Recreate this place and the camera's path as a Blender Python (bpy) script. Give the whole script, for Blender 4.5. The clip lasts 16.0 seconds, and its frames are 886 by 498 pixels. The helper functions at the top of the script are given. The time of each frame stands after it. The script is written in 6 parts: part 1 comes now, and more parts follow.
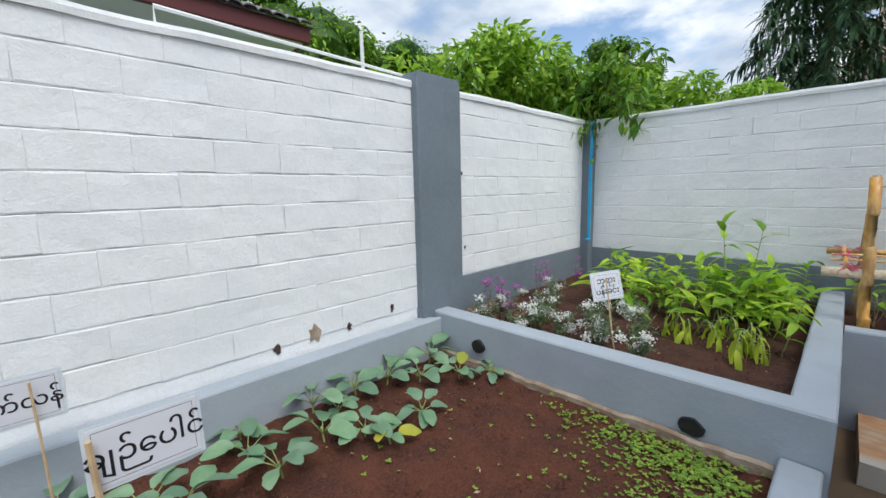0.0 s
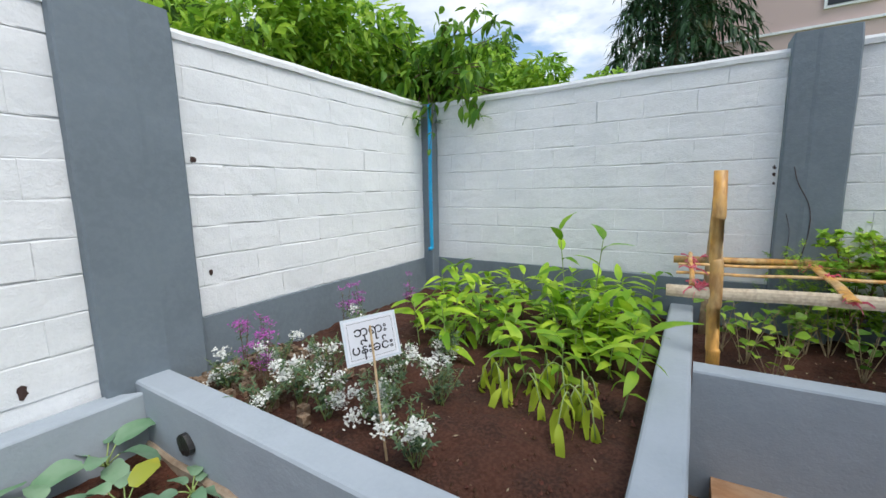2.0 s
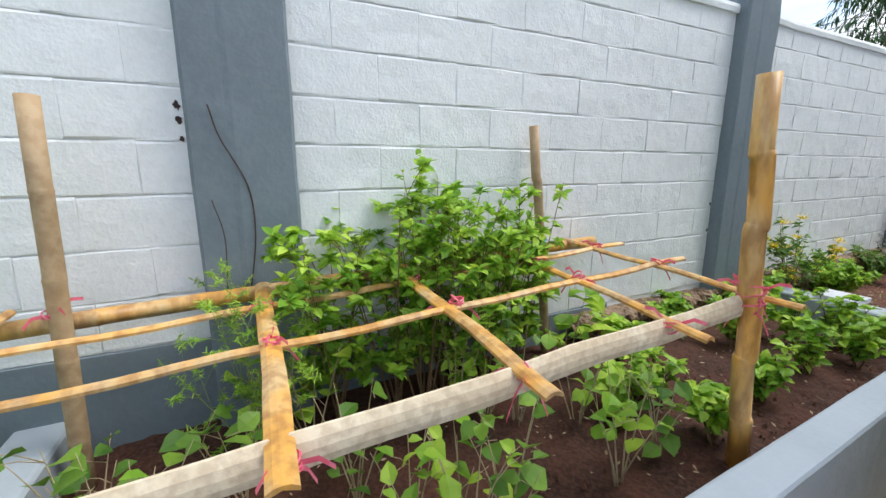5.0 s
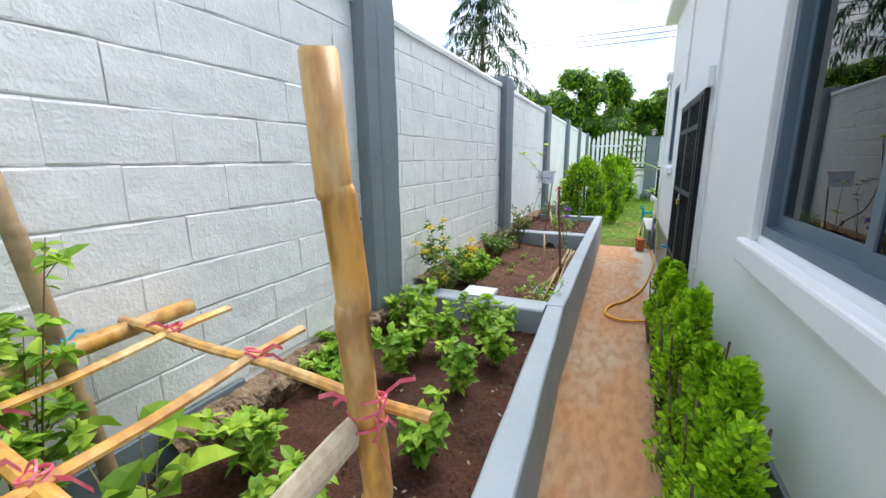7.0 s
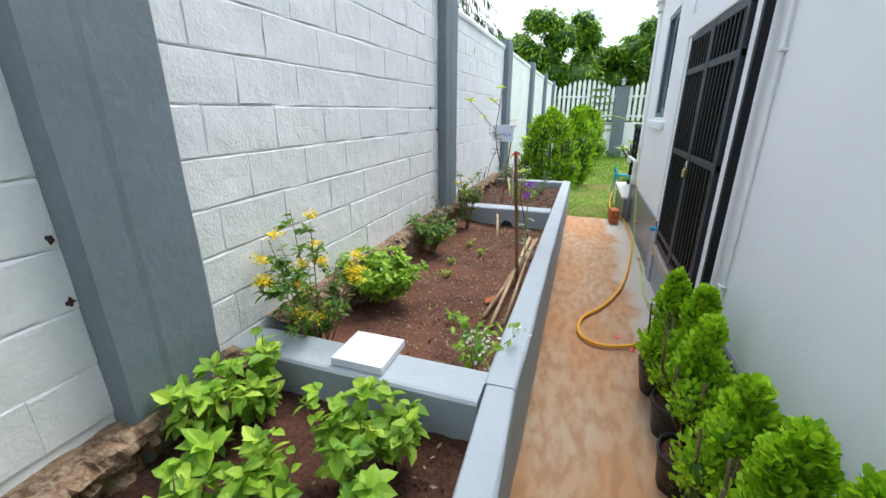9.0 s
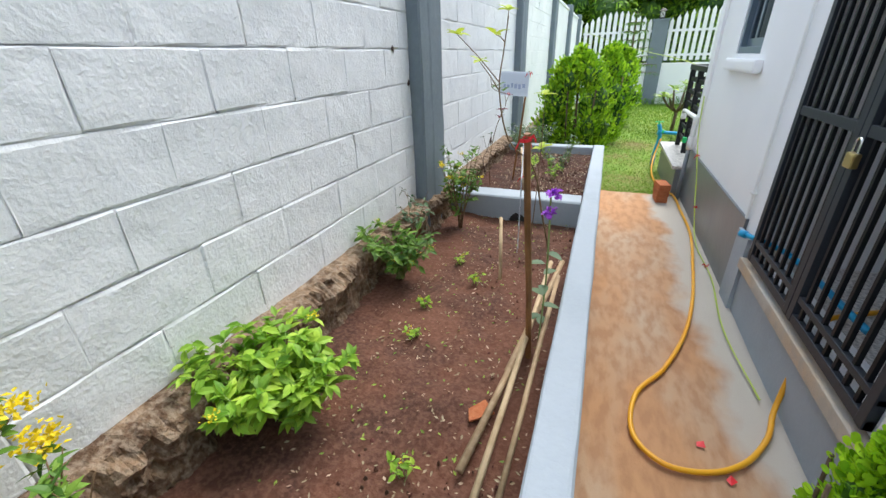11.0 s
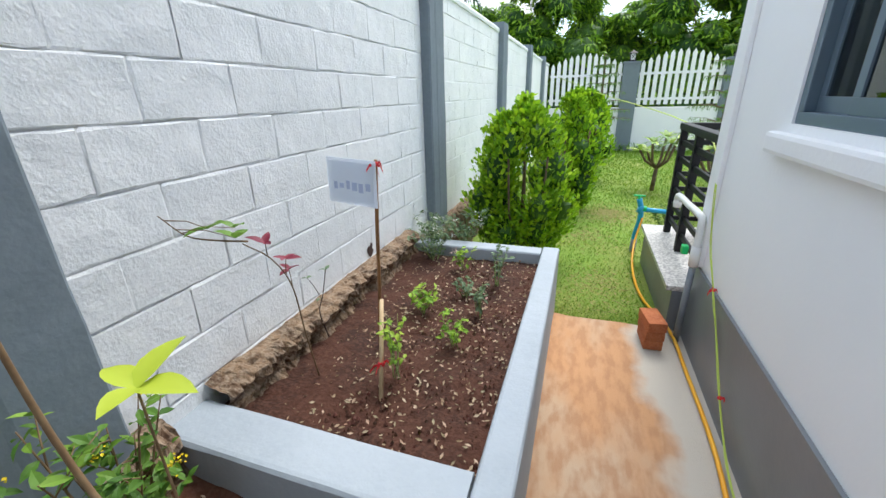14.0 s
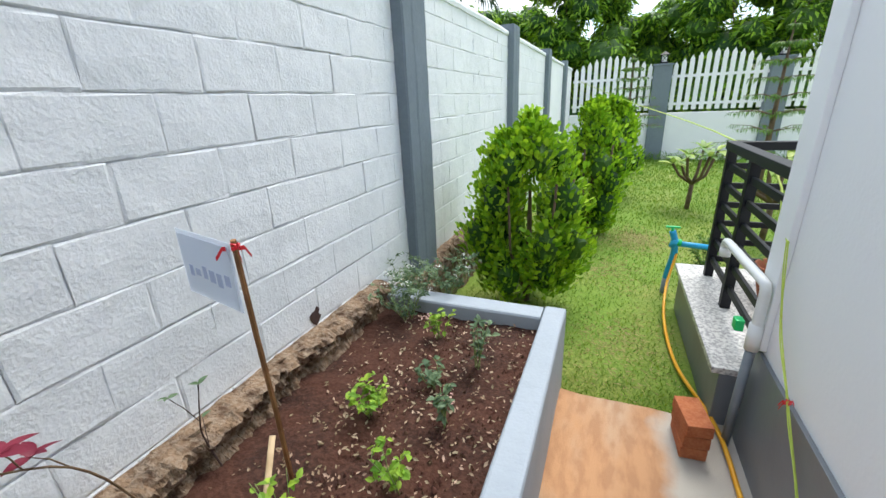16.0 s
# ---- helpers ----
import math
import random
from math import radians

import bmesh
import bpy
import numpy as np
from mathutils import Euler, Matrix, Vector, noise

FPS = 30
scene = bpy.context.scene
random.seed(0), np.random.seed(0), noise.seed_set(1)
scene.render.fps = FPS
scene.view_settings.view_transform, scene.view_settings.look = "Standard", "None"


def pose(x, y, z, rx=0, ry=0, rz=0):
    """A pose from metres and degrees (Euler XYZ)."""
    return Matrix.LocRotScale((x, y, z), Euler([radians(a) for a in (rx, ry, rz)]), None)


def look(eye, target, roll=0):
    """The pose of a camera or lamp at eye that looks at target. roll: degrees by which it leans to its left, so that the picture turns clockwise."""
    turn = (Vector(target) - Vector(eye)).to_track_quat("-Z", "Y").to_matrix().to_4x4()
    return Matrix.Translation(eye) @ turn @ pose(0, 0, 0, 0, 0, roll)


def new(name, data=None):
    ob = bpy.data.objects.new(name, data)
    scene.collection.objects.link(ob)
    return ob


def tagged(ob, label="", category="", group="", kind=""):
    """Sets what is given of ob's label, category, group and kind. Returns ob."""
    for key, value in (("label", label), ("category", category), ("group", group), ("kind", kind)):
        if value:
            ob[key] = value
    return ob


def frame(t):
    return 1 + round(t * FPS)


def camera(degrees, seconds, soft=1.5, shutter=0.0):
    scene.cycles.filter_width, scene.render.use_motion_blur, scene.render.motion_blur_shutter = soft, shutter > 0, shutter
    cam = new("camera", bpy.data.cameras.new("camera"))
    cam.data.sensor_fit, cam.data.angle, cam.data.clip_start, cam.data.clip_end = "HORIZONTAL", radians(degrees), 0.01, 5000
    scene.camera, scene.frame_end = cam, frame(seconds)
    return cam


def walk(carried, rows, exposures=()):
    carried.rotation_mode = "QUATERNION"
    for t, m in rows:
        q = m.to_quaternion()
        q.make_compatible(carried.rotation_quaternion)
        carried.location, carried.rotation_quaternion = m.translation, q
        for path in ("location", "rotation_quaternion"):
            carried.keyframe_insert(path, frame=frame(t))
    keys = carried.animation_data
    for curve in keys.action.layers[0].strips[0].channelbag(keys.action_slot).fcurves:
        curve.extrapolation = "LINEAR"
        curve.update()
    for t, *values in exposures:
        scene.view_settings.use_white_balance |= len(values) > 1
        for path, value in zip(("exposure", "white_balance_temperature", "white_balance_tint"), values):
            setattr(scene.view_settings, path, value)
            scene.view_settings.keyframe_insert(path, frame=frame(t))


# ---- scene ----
cam = camera(95.8, 16.0)
PATH = [
    (0, (5.673, 2.725, 1.736), (4.28, 1.319, 1.447), -1.3),
    (0.5, (5.291, 2.751, 1.702), (3.777, 1.468, 1.447), -1.0),
    (0.7, (5.13, 2.775, 1.722), (3.578, 1.539, 1.469), -0.7),
    (1, (4.918, 2.782, 1.736), (3.329, 1.596, 1.477), -0.9),
    (1.5, (4.472, 2.738, 1.706), (2.835, 1.622, 1.435), -0.9),
    (2, (4.074, 2.743, 1.681), (2.399, 1.691, 1.387), -1.1),
    (2.5, (3.606, 2.822, 1.66), (1.864, 1.886, 1.36), -1.2),
    (3, (3.264, 2.857, 1.594), (1.431, 2.114, 1.301), -1.1),
    (3.5, (2.755, 2.965, 1.636), (0.838, 2.504, 1.305), -1.6),
    (4, (2.329, 3.147, 1.606), (0.364, 3.114, 1.234), -1.0),
    (4.3, (2.162, 3.264, 1.557), (0.206, 3.49, 1.209), -1.4),
    (4.5, (2.081, 3.332, 1.575), (0.164, 3.746, 1.184), -0.4),
    (5, (1.861, 3.469, 1.575), (0.096, 4.32, 1.173), 0.0),
    (5.2, (1.818, 3.504, 1.588), (0.141, 4.512, 1.178), 0.0),
    (7.3, (1.533, 4.613, 1.704), (0.842, 6.437, 1.263), -0.4),
    (7.5, (1.489, 4.759, 1.721), (0.853, 6.601, 1.272), -0.1),
    (8, (1.459, 5.153, 1.642), (0.868, 7.004, 1.17), 0.2),
    (10.5, (1.262, 7.01, 1.653), (0.593, 8.675, 0.771), -0.8),
    (11, (1.215, 7.349, 1.621), (0.551, 9.025, 0.756), -1.7),
    (11.5, (1.304, 7.792, 1.642), (0.662, 9.483, 0.788), -1.0),
    (12, (1.313, 8.213, 1.692), (0.716, 9.928, 0.854), 0.5),
    (12.5, (1.267, 8.61, 1.717), (0.694, 10.352, 0.918), 0.8),
    (13, (1.309, 8.957, 1.647), (0.728, 10.737, 0.943), -0.1),
    (13.5, (1.382, 9.435, 1.815), (0.784, 11.194, 1.074), -1.1),
    (14, (1.367, 9.692, 1.73), (0.756, 11.457, 1.015), -1.5),
    (14.5, (1.293, 10.009, 1.656), (0.691, 11.77, 0.923), -1.4),
    (15, (1.269, 10.139, 1.654), (0.682, 11.898, 0.905), -1.5),
    (15.5, (1.347, 10.325, 1.716), (0.721, 12.077, 0.981), -1.8),
    (16, (1.437, 10.513, 1.796), (0.705, 12.243, 1.111), -2.6),
]
walk(cam, [(t, look(eye, target, roll)) for t, eye, target, roll in PATH],
     exposures=[(0, 0.62), (2.5, 0.82), (5, 1.24), (7.3, 1.42), (10.5, 1.54), (12.5, 1.50), (14, 1.40), (16, 1.32)])

# ---- light ----
world = bpy.data.worlds.new("world")
scene.world = world
world.use_nodes = True
wn, wl = world.node_tree.nodes, world.node_tree.links
SUN_EL, SUN_ROT = radians(59), radians(17)
sky = wn.new("ShaderNodeTexSky")
sky.sky_type = "NISHITA"
sky.sun_disc = False
sky.sun_elevation, sky.sun_rotation = SUN_EL, SUN_ROT
wc = wn.new("ShaderNodeTexCoord")
wm = wn.new("ShaderNodeMapping")
wm.inputs["Scale"].default_value = (1.4, 1.4, 3.2)
wnoise = wn.new("ShaderNodeTexNoise")
wnoise.inputs["Scale"].default_value = 1.9
wnoise.inputs["Detail"].default_value = 7
wnoise.inputs["Roughness"].default_value = 0.55
wr = wn.new("ShaderNodeValToRGB")
wr.color_ramp.elements[0].position, wr.color_ramp.elements[1].position = 0.40, 0.50
wn2 = wn.new("ShaderNodeTexNoise")
wn2.inputs["Scale"].default_value = 4.0
wn2.inputs["Detail"].default_value = 8
wr2 = wn.new("ShaderNodeValToRGB")
wr2.color_ramp.elements[0].position, wr2.color_ramp.elements[1].position = 0.3, 0.65
wr2.color_ramp.elements[0].color = (2.3, 2.9, 3.8, 1)
wr2.color_ramp.elements[1].color = (5.2, 5.5, 5.8, 1)
wmix = wn.new("ShaderNodeMix")
wmix.data_type = "RGBA"
wb = wn["Background"]
wb.inputs["Strength"].default_value = 0.13
wl.new(wc.outputs["Generated"], wm.inputs["Vector"])
wl.new(wm.outputs["Vector"], wnoise.inputs["Vector"])
wl.new(wm.outputs["Vector"], wn2.inputs["Vector"])
wl.new(wnoise.outputs["Fac"], wr.inputs["Fac"])
wl.new(wn2.outputs["Fac"], wr2.inputs["Fac"])
wl.new(wr.outputs["Color"], wmix.inputs["Factor"])
wl.new(sky.outputs["Color"], wmix.inputs["A"])
wl.new(wr2.outputs["Color"], wmix.inputs["B"])
wl.new(wmix.outputs["Result"], wb.inputs["Color"])

sun = new("sun", bpy.data.lights.new("sun", "SUN"))
sun.data.energy, sun.data.angle, sun.data.color = 1.55, radians(34), (1.0, 0.97, 0.92)
sun_dir = Vector((math.sin(SUN_ROT) * math.cos(SUN_EL), math.cos(SUN_ROT) * math.cos(SUN_EL), math.sin(SUN_EL)))
sun.rotation_euler = sun_dir.to_track_quat("Z", "Y").to_euler()
sun.location = (3, 3, 30)


# ---- materials ----
def material(name, base, rough=0.7, metal=0.0, var=None, var_scale=3.0, amount=0.5, fine=None, fine_scale=60.0,
             fine_amount=0.3, bump=0.0, bump_scale=80.0, bump2=0.0, bump2_scale=8.0, rand=0.0, hue=0.0, island=False,
             through_light=0.0, spec=0.4, stretch=(1, 1, 1)):
    """Principled surface with two scales of colour, two of relief and per-thing variation."""
    m = bpy.data.materials.new(name)
    m.use_nodes = True
    n, l = m.node_tree.nodes, m.node_tree.links
    p = n["Principled BSDF"]
    p.inputs["Roughness"].default_value, p.inputs["Metallic"].default_value = rough, metal
    p.inputs["Specular IOR Level"].default_value = spec
    co = n.new("ShaderNodeTexCoord")
    geo = n.new("ShaderNodeNewGeometry")
    mp = n.new("ShaderNodeMapping")
    mp.inputs["Scale"].default_value = stretch
    l.new(geo.outputs["Position"], mp.inputs["Vector"])
    vec = mp.outputs["Vector"]

    def tex(scale, detail=5.0):
        t = n.new("ShaderNodeTexNoise")
        t.inputs["Scale"].default_value, t.inputs["Detail"].default_value = scale, detail
        l.new(vec, t.inputs["Vector"])
        return t.outputs["Fac"]

    def mixed(a, b, f, k, lo=0.42, hi=0.62):
        r = n.new("ShaderNodeMapRange")
        r.inputs["From Min"].default_value, r.inputs["From Max"].default_value = lo, hi
        r.inputs["To Max"].default_value = k
        l.new(f, r.inputs["Value"])
        x = n.new("ShaderNodeMix")
        x.data_type = "RGBA"
        l.new(r.outputs["Result"], x.inputs["Factor"])
        if isinstance(a, tuple):
            x.inputs["A"].default_value = (*a, 1)
        else:
            l.new(a, x.inputs["A"])
        x.inputs["B"].default_value = (*b, 1)
        return x.outputs["Result"]

    col = base
    if var:
        col = mixed(col, var, tex(var_scale), amount)
    if fine:
        col = mixed(col, fine, tex(fine_scale, 3), fine_amount)
    if rand or hue:
        h = n.new("ShaderNodeHueSaturation")
        if island:
            r = geo.outputs["Random Per Island"]
        else:
            r = n.new("ShaderNodeObjectInfo").outputs["Random"]
        a = n.new("ShaderNodeMapRange")
        a.inputs["To Min"].default_value, a.inputs["To Max"].default_value = 1 - rand, 1 + rand
        l.new(r, a.inputs["Value"])
        l.new(a.outputs["Result"], h.inputs["Value"])
        b = n.new("ShaderNodeMapRange")
        b.inputs["To Min"].default_value, b.inputs["To Max"].default_value = 0.5 + hue, 0.5 - hue
        l.new(r, b.inputs["Value"])
        l.new(b.outputs["Result"], h.inputs["Hue"])
        if isinstance(col, tuple):
            h.inputs["Color"].default_value = (*col, 1)
        else:
            l.new(col, h.inputs["Color"])
        col = h.outputs["Color"]
    if isinstance(col, tuple):
        p.inputs["Base Color"].default_value = (*col, 1)
    else:
        l.new(col, p.inputs["Base Color"])
    nrm = None
    for s, sc, d in ((bump2, bump2_scale, 0.02), (bump, bump_scale, 0.004)):
        if s:
            b = n.new("ShaderNodeBump")
            b.inputs["Strength"].default_value, b.inputs["Distance"].default_value = s, d
            l.new(tex(sc, 6), b.inputs["Height"])
            if nrm:
                l.new(nrm, b.inputs["Normal"])
            nrm = b.outputs["Normal"]
    if nrm:
        l.new(nrm, p.inputs["Normal"])
    if through_light:
        tr = n.new("ShaderNodeBsdfTranslucent")
        if isinstance(col, tuple):
            tr.inputs["Color"].default_value = (*col, 1)
        else:
            l.new(col, tr.inputs["Color"])
        mx = n.new("ShaderNodeMixShader")
        mx.inputs[0].default_value = through_light
        l.new(p.outputs[0], mx.inputs[1])
        l.new(tr.outputs[0], mx.inputs[2])
        l.new(mx.outputs[0], n["Material Output"].inputs["Surface"])
    return m


WHITE = material("white_block_paint", (0.86, 0.875, 0.885), 0.75, var=(0.79, 0.815, 0.83), var_scale=1.7, amount=0.8,
                 fine=(0.74, 0.76, 0.775), fine_scale=35, fine_amount=0.3, bump=0.7, bump_scale=75, bump2=0.45, bump2_scale=9,
                 rand=0.015)
WHITE_SMOOTH = material("white_plaster_paint", (0.87, 0.88, 0.89), 0.6, var=(0.83, 0.845, 0.86), var_scale=1.2, amount=0.7,
                        bump=0.25, bump_scale=50, bump2=0.1, bump2_scale=5)
GREY = material("grey_wall_paint", (0.175, 0.215, 0.25), 0.7, var=(0.15, 0.185, 0.215), var_scale=2.0, amount=0.7,
                fine=(0.22, 0.26, 0.29), fine_scale=30, fine_amount=0.25, bump=0.4, bump_scale=60, bump2=0.3, bump2_scale=7)
CURB = material("pale_grey_curb_paint", (0.36, 0.405, 0.455), 0.75, var=(0.32, 0.365, 0.41), var_scale=3.0, amount=0.7,
                fine=(0.40, 0.45, 0.49), fine_scale=40, fine_amount=0.2, bump=0.35, bump_scale=70, bump2=0.25, bump2_scale=9)
PLINTH = material("grey_plinth_gloss_paint", (0.16, 0.175, 0.19), 0.35, var=(0.21, 0.225, 0.24), var_scale=1.5, amount=0.7,
                  bump=0.15, bump_scale=40, bump2=0.1)
MORTAR = material("bare_mortar", (0.42, 0.34, 0.26), 0.95, var=(0.25, 0.17, 0.11), var_scale=9, amount=0.8, bump=0.9,
                  bump_scale=90, bump2=0.6, bump2_scale=20)
SOIL = material("red_brown_soil", (0.085, 0.026, 0.013), 0.95, var=(0.045, 0.015, 0.009), var_scale=4, amount=0.9,
                fine=(0.14, 0.052, 0.030), fine_scale=70, fine_amount=0.5, bump=1.0, bump_scale=110, bump2=0.9, bump2_scale=18)
SOIL_DARK = material("dark_brown_soil", (0.058, 0.020, 0.011), 0.95, var=(0.028, 0.011, 0.007), var_scale=4, amount=0.9,
                     fine=(0.11, 0.048, 0.030), fine_scale=60, fine_amount=0.5, bump=1.0, bump_scale=110, bump2=0.9, bump2_scale=18)
SOIL_DRY = material("dusty_brown_soil", (0.118, 0.046, 0.026), 0.95, var=(0.055, 0.023, 0.015), var_scale=3.6, amount=0.9,
                    fine=(0.21, 0.105, 0.072), fine_scale=55, fine_amount=0.4, bump=1.0, bump_scale=110, bump2=0.9, bump2_scale=16)
CRUMB = material("soil_crumbs", (0.10, 0.044, 0.028), 0.95, rand=0.4, hue=0.02, island=True, bump=0.8)
LEDGE = material("crumbling_earth_ledge", (0.26, 0.17, 0.105), 0.95, var=(0.085, 0.045, 0.025), var_scale=11, amount=0.9,
                 fine=(0.40, 0.32, 0.24), fine_scale=45, fine_amount=0.5, bump=1.0, bump_scale=100, bump2=1.0, bump2_scale=25)
PATHM = material("ochre_stained_concrete", (0.50, 0.27, 0.135), 0.85, var=(0.47, 0.37, 0.27), var_scale=1.6, amount=0.75,
                 fine=(0.36, 0.18, 0.09), fine_scale=11, fine_amount=0.65, bump=0.7, bump_scale=120, bump2=0.25, bump2_scale=5,
                 stretch=(1.6, 0.6, 1))
PATHG = material("pale_concrete", (0.50, 0.46, 0.40), 0.85, var=(0.52, 0.36, 0.22), var_scale=2.2, amount=0.7,
                 fine=(0.38, 0.35, 0.31), fine_scale=14, fine_amount=0.5, bump=0.6, bump_scale=120, bump2=0.25, bump2_scale=6)


def blend_path(m):
    """Lets the ochre stain fade into pale concrete beside the house, with an uneven edge."""
    n, l = m.node_tree.nodes, m.node_tree.links
    p = n["Principled BSDF"]
    geo = n.new("ShaderNodeNewGeometry")
    sp = n.new("ShaderNodeSeparateXYZ")
    l.new(geo.outputs["Position"], sp.inputs[0])
    t = n.new("ShaderNodeTexNoise")
    t.inputs["Scale"].default_value, t.inputs["Detail"].default_value = 2.2, 8
    l.new(geo.outputs["Position"], t.inputs["Vector"])
    a = n.new("ShaderNodeMath")
    a.operation = "MULTIPLY_ADD"
    a.inputs[1].default_value = 0.55
    l.new(t.outputs["Fac"], a.inputs[0])
    l.new(sp.outputs["X"], a.inputs[2])
    y = n.new("ShaderNodeMapRange")
    y.inputs["From Min"].default_value, y.inputs["From Max"].default_value = 5.0, 12.5
    y.inputs["To Min"].default_value, y.inputs["To Max"].default_value = -0.16, 0.08
    l.new(sp.outputs["Y"], y.inputs["Value"])
    b = n.new("ShaderNodeMath")
    b.operation = "ADD"
    l.new(a.outputs[0], b.inputs[0])
    l.new(y.outputs["Result"], b.inputs[1])
    r = n.new("ShaderNodeMapRange")
    r.inputs["From Min"].default_value, r.inputs["From Max"].default_value = 2.16, 2.30
    l.new(b.outputs[0], r.inputs["Value"])
    x = n.new("ShaderNodeMix")
    x.data_type = "RGBA"
    l.new(r.outputs["Result"], x.inputs["Factor"])
    old = p.inputs["Base Color"].links[0].from_socket
    l.new(old, x.inputs["A"])
    x.inputs["B"].default_value = (0.50, 0.455, 0.39, 1)
    l.new(x.outputs["Result"], p.inputs["Base Color"])


blend_path(PATHM)
GROUND = material("bare_earth_ground", (0.20, 0.13, 0.08), 0.95, var=(0.11, 0.075, 0.045), var_scale=1.5, amount=0.8, bump=0.7, bump2=0.6)
LAWN = material("lawn_turf", (0.17, 0.27, 0.03), 0.9, var=(0.28, 0.29, 0.07), var_scale=0.9, amount=0.75,
                fine=(0.09, 0.17, 0.02), fine_scale=45, fine_amount=0.6, bump=1.0, bump_scale=120, bump2=0.6, bump2_scale=25)
GRASS = material("grass_blades", (0.19, 0.33, 0.035), 0.7, rand=0.3, hue=0.03, island=True, through_light=0.3)
STRAW = material("dry_grass", (0.46, 0.36, 0.17), 0.9, rand=0.25, island=True)
BAMBOO = material("yellow_bamboo", (0.70, 0.36, 0.08), 0.45, var=(0.60, 0.42, 0.21), var_scale=7, amount=1.0,
                  fine=(0.30, 0.13, 0.04), fine_scale=26, fine_amount=0.6, bump=0.15, stretch=(1, 1, 0.35), rand=0.1)
BAMBOO_IN = material("split_bamboo_inside", (0.78, 0.67, 0.50), 0.7, var=(0.66, 0.53, 0.37), var_scale=7, amount=0.8,
                     fine=(0.40, 0.28, 0.17), fine_scale=40, fine_amount=0.4, bump=0.3)
BAMBOO_OLD = material("weathered_bamboo", (0.40, 0.27, 0.15), 0.65, var=(0.27, 0.18, 0.10), var_scale=6, amount=0.8,
                      fine=(0.5, 0.38, 0.24), fine_scale=30, fine_amount=0.4, bump=0.3, rand=0.1)
STICK = material("brown_stick", (0.30, 0.14, 0.05), 0.6, var=(0.18, 0.08, 0.03), var_scale=9, amount=0.8, bump=0.3)
STAKE = material("pale_stake", (0.58, 0.43, 0.26), 0.7, var=(0.42, 0.29, 0.16), var_scale=14, amount=0.7, bump=0.3)
PINK = material("pink_plastic_twine", (0.80, 0.13, 0.20), 0.45, var=(0.85, 0.30, 0.38), var_scale=30, amount=0.7, through_light=0.2)
RED = material("red_plastic_tie", (0.75, 0.03, 0.04), 0.45)
BLUEPIPE = material("blue_pvc", (0.015, 0.33, 0.62), 0.35, var=(0.04, 0.40, 0.66), var_scale=6, amount=0.5)
WHITEPIPE = material("white_pvc", (0.80, 0.81, 0.80), 0.3, var=(0.7, 0.71, 0.7), var_scale=9, amount=0.4)
GREYPIPE = material("grey_pvc", (0.22, 0.25, 0.28), 0.4, var=(0.30, 0.32, 0.34), var_scale=9, amount=0.5)
GREENP = material("green_plastic", (0.02, 0.55, 0.16), 0.35)
HOSE = material("yellow_hose", (0.80, 0.36, 0.015), 0.35, var=(0.86, 0.47, 0.03), var_scale=4, amount=0.6)
CORD = material("yellow_green_cord", (0.50, 0.62, 0.10), 0.5)
BLACK = material("black_steel_paint", (0.008, 0.009, 0.012), 0.5, bump=0.1, spec=0.25)
DARKBLUE = material("charcoal_steel_paint", (0.022, 0.028, 0.038), 0.5, bump=0.1)
ALU = material("blue_grey_aluminium", (0.13, 0.18, 0.23), 0.35, metal=0.3)
PAPER = material("laminated_paper", (0.84, 0.86, 0.91), 0.25, through_light=0.25, var=(0.78, 0.80, 0.87), var_scale=6, amount=0.5)
SHEET = material("clear_lamination", (0.62, 0.68, 0.74), 0.2)
PALEPAPER = material("pale_blue_laminated_sheet", (0.84, 0.88, 0.94), 0.3, through_light=0.45)
INK = material("black_ink", (0.012, 0.012, 0.018), 0.5)
FAINT = material("faded_ink", (0.42, 0.48, 0.66), 0.5)
BRICK = material("red_brick", (0.42, 0.13, 0.05), 0.9, var=(0.33, 0.09, 0.035), var_scale=14, amount=0.7, fine=(0.5, 0.2, 0.09),
                 fine_scale=70, fine_amount=0.4, bump=0.8, bump_scale=90, rand=0.12)
TERRAZZO = material("speckled_terrazzo", (0.66, 0.64, 0.60), 0.4, fine=(0.25, 0.24, 0.23), fine_scale=55, fine_amount=0.8, bump=0.1)
TERRACOTTA = material("terracotta", (0.42, 0.13, 0.06), 0.7, bump=0.2)
PLASTICBAG = material("black_plastic", (0.02, 0.02, 0.022), 0.4, bump=0.3, bump2=0.5, bump2_scale=30)
PINKWALL = material("pink_render", (0.66, 0.50, 0.47), 0.8, var=(0.6, 0.45, 0.42), var_scale=0.5, amount=0.6)
MINT = material("pale_mint_render", (0.62, 0.70, 0.66), 0.8, var=(0.56, 0.65, 0.61), var_scale=0.8, amount=0.5)
MAROON = material("maroon_fascia", (0.11, 0.022, 0.022), 0.5, bump=0.15)
TILE = material("roof_tile_grey", (0.30, 0.27, 0.29), 0.7, var=(0.16, 0.13, 0.14), var_scale=9, amount=0.8, bump=0.4, rand=0.2)
BARK = material("bark", (0.16, 0.11, 0.07), 0.9, var=(0.09, 0.06, 0.04), var_scale=12, amount=0.8, bump=0.9, bump_scale=60)
TWIG = material("dark_twig", (0.06, 0.035, 0.03), 0.8, bump=0.4)


def leafy(name, c, c2, tr=0.3, rand=0.3, hue=0.02, island=True, rough=0.5):
    return material(name, c, rough, var=c2, var_scale=7, amount=0.8, rand=rand, hue=hue, island=island, through_light=tr, spec=0.35)


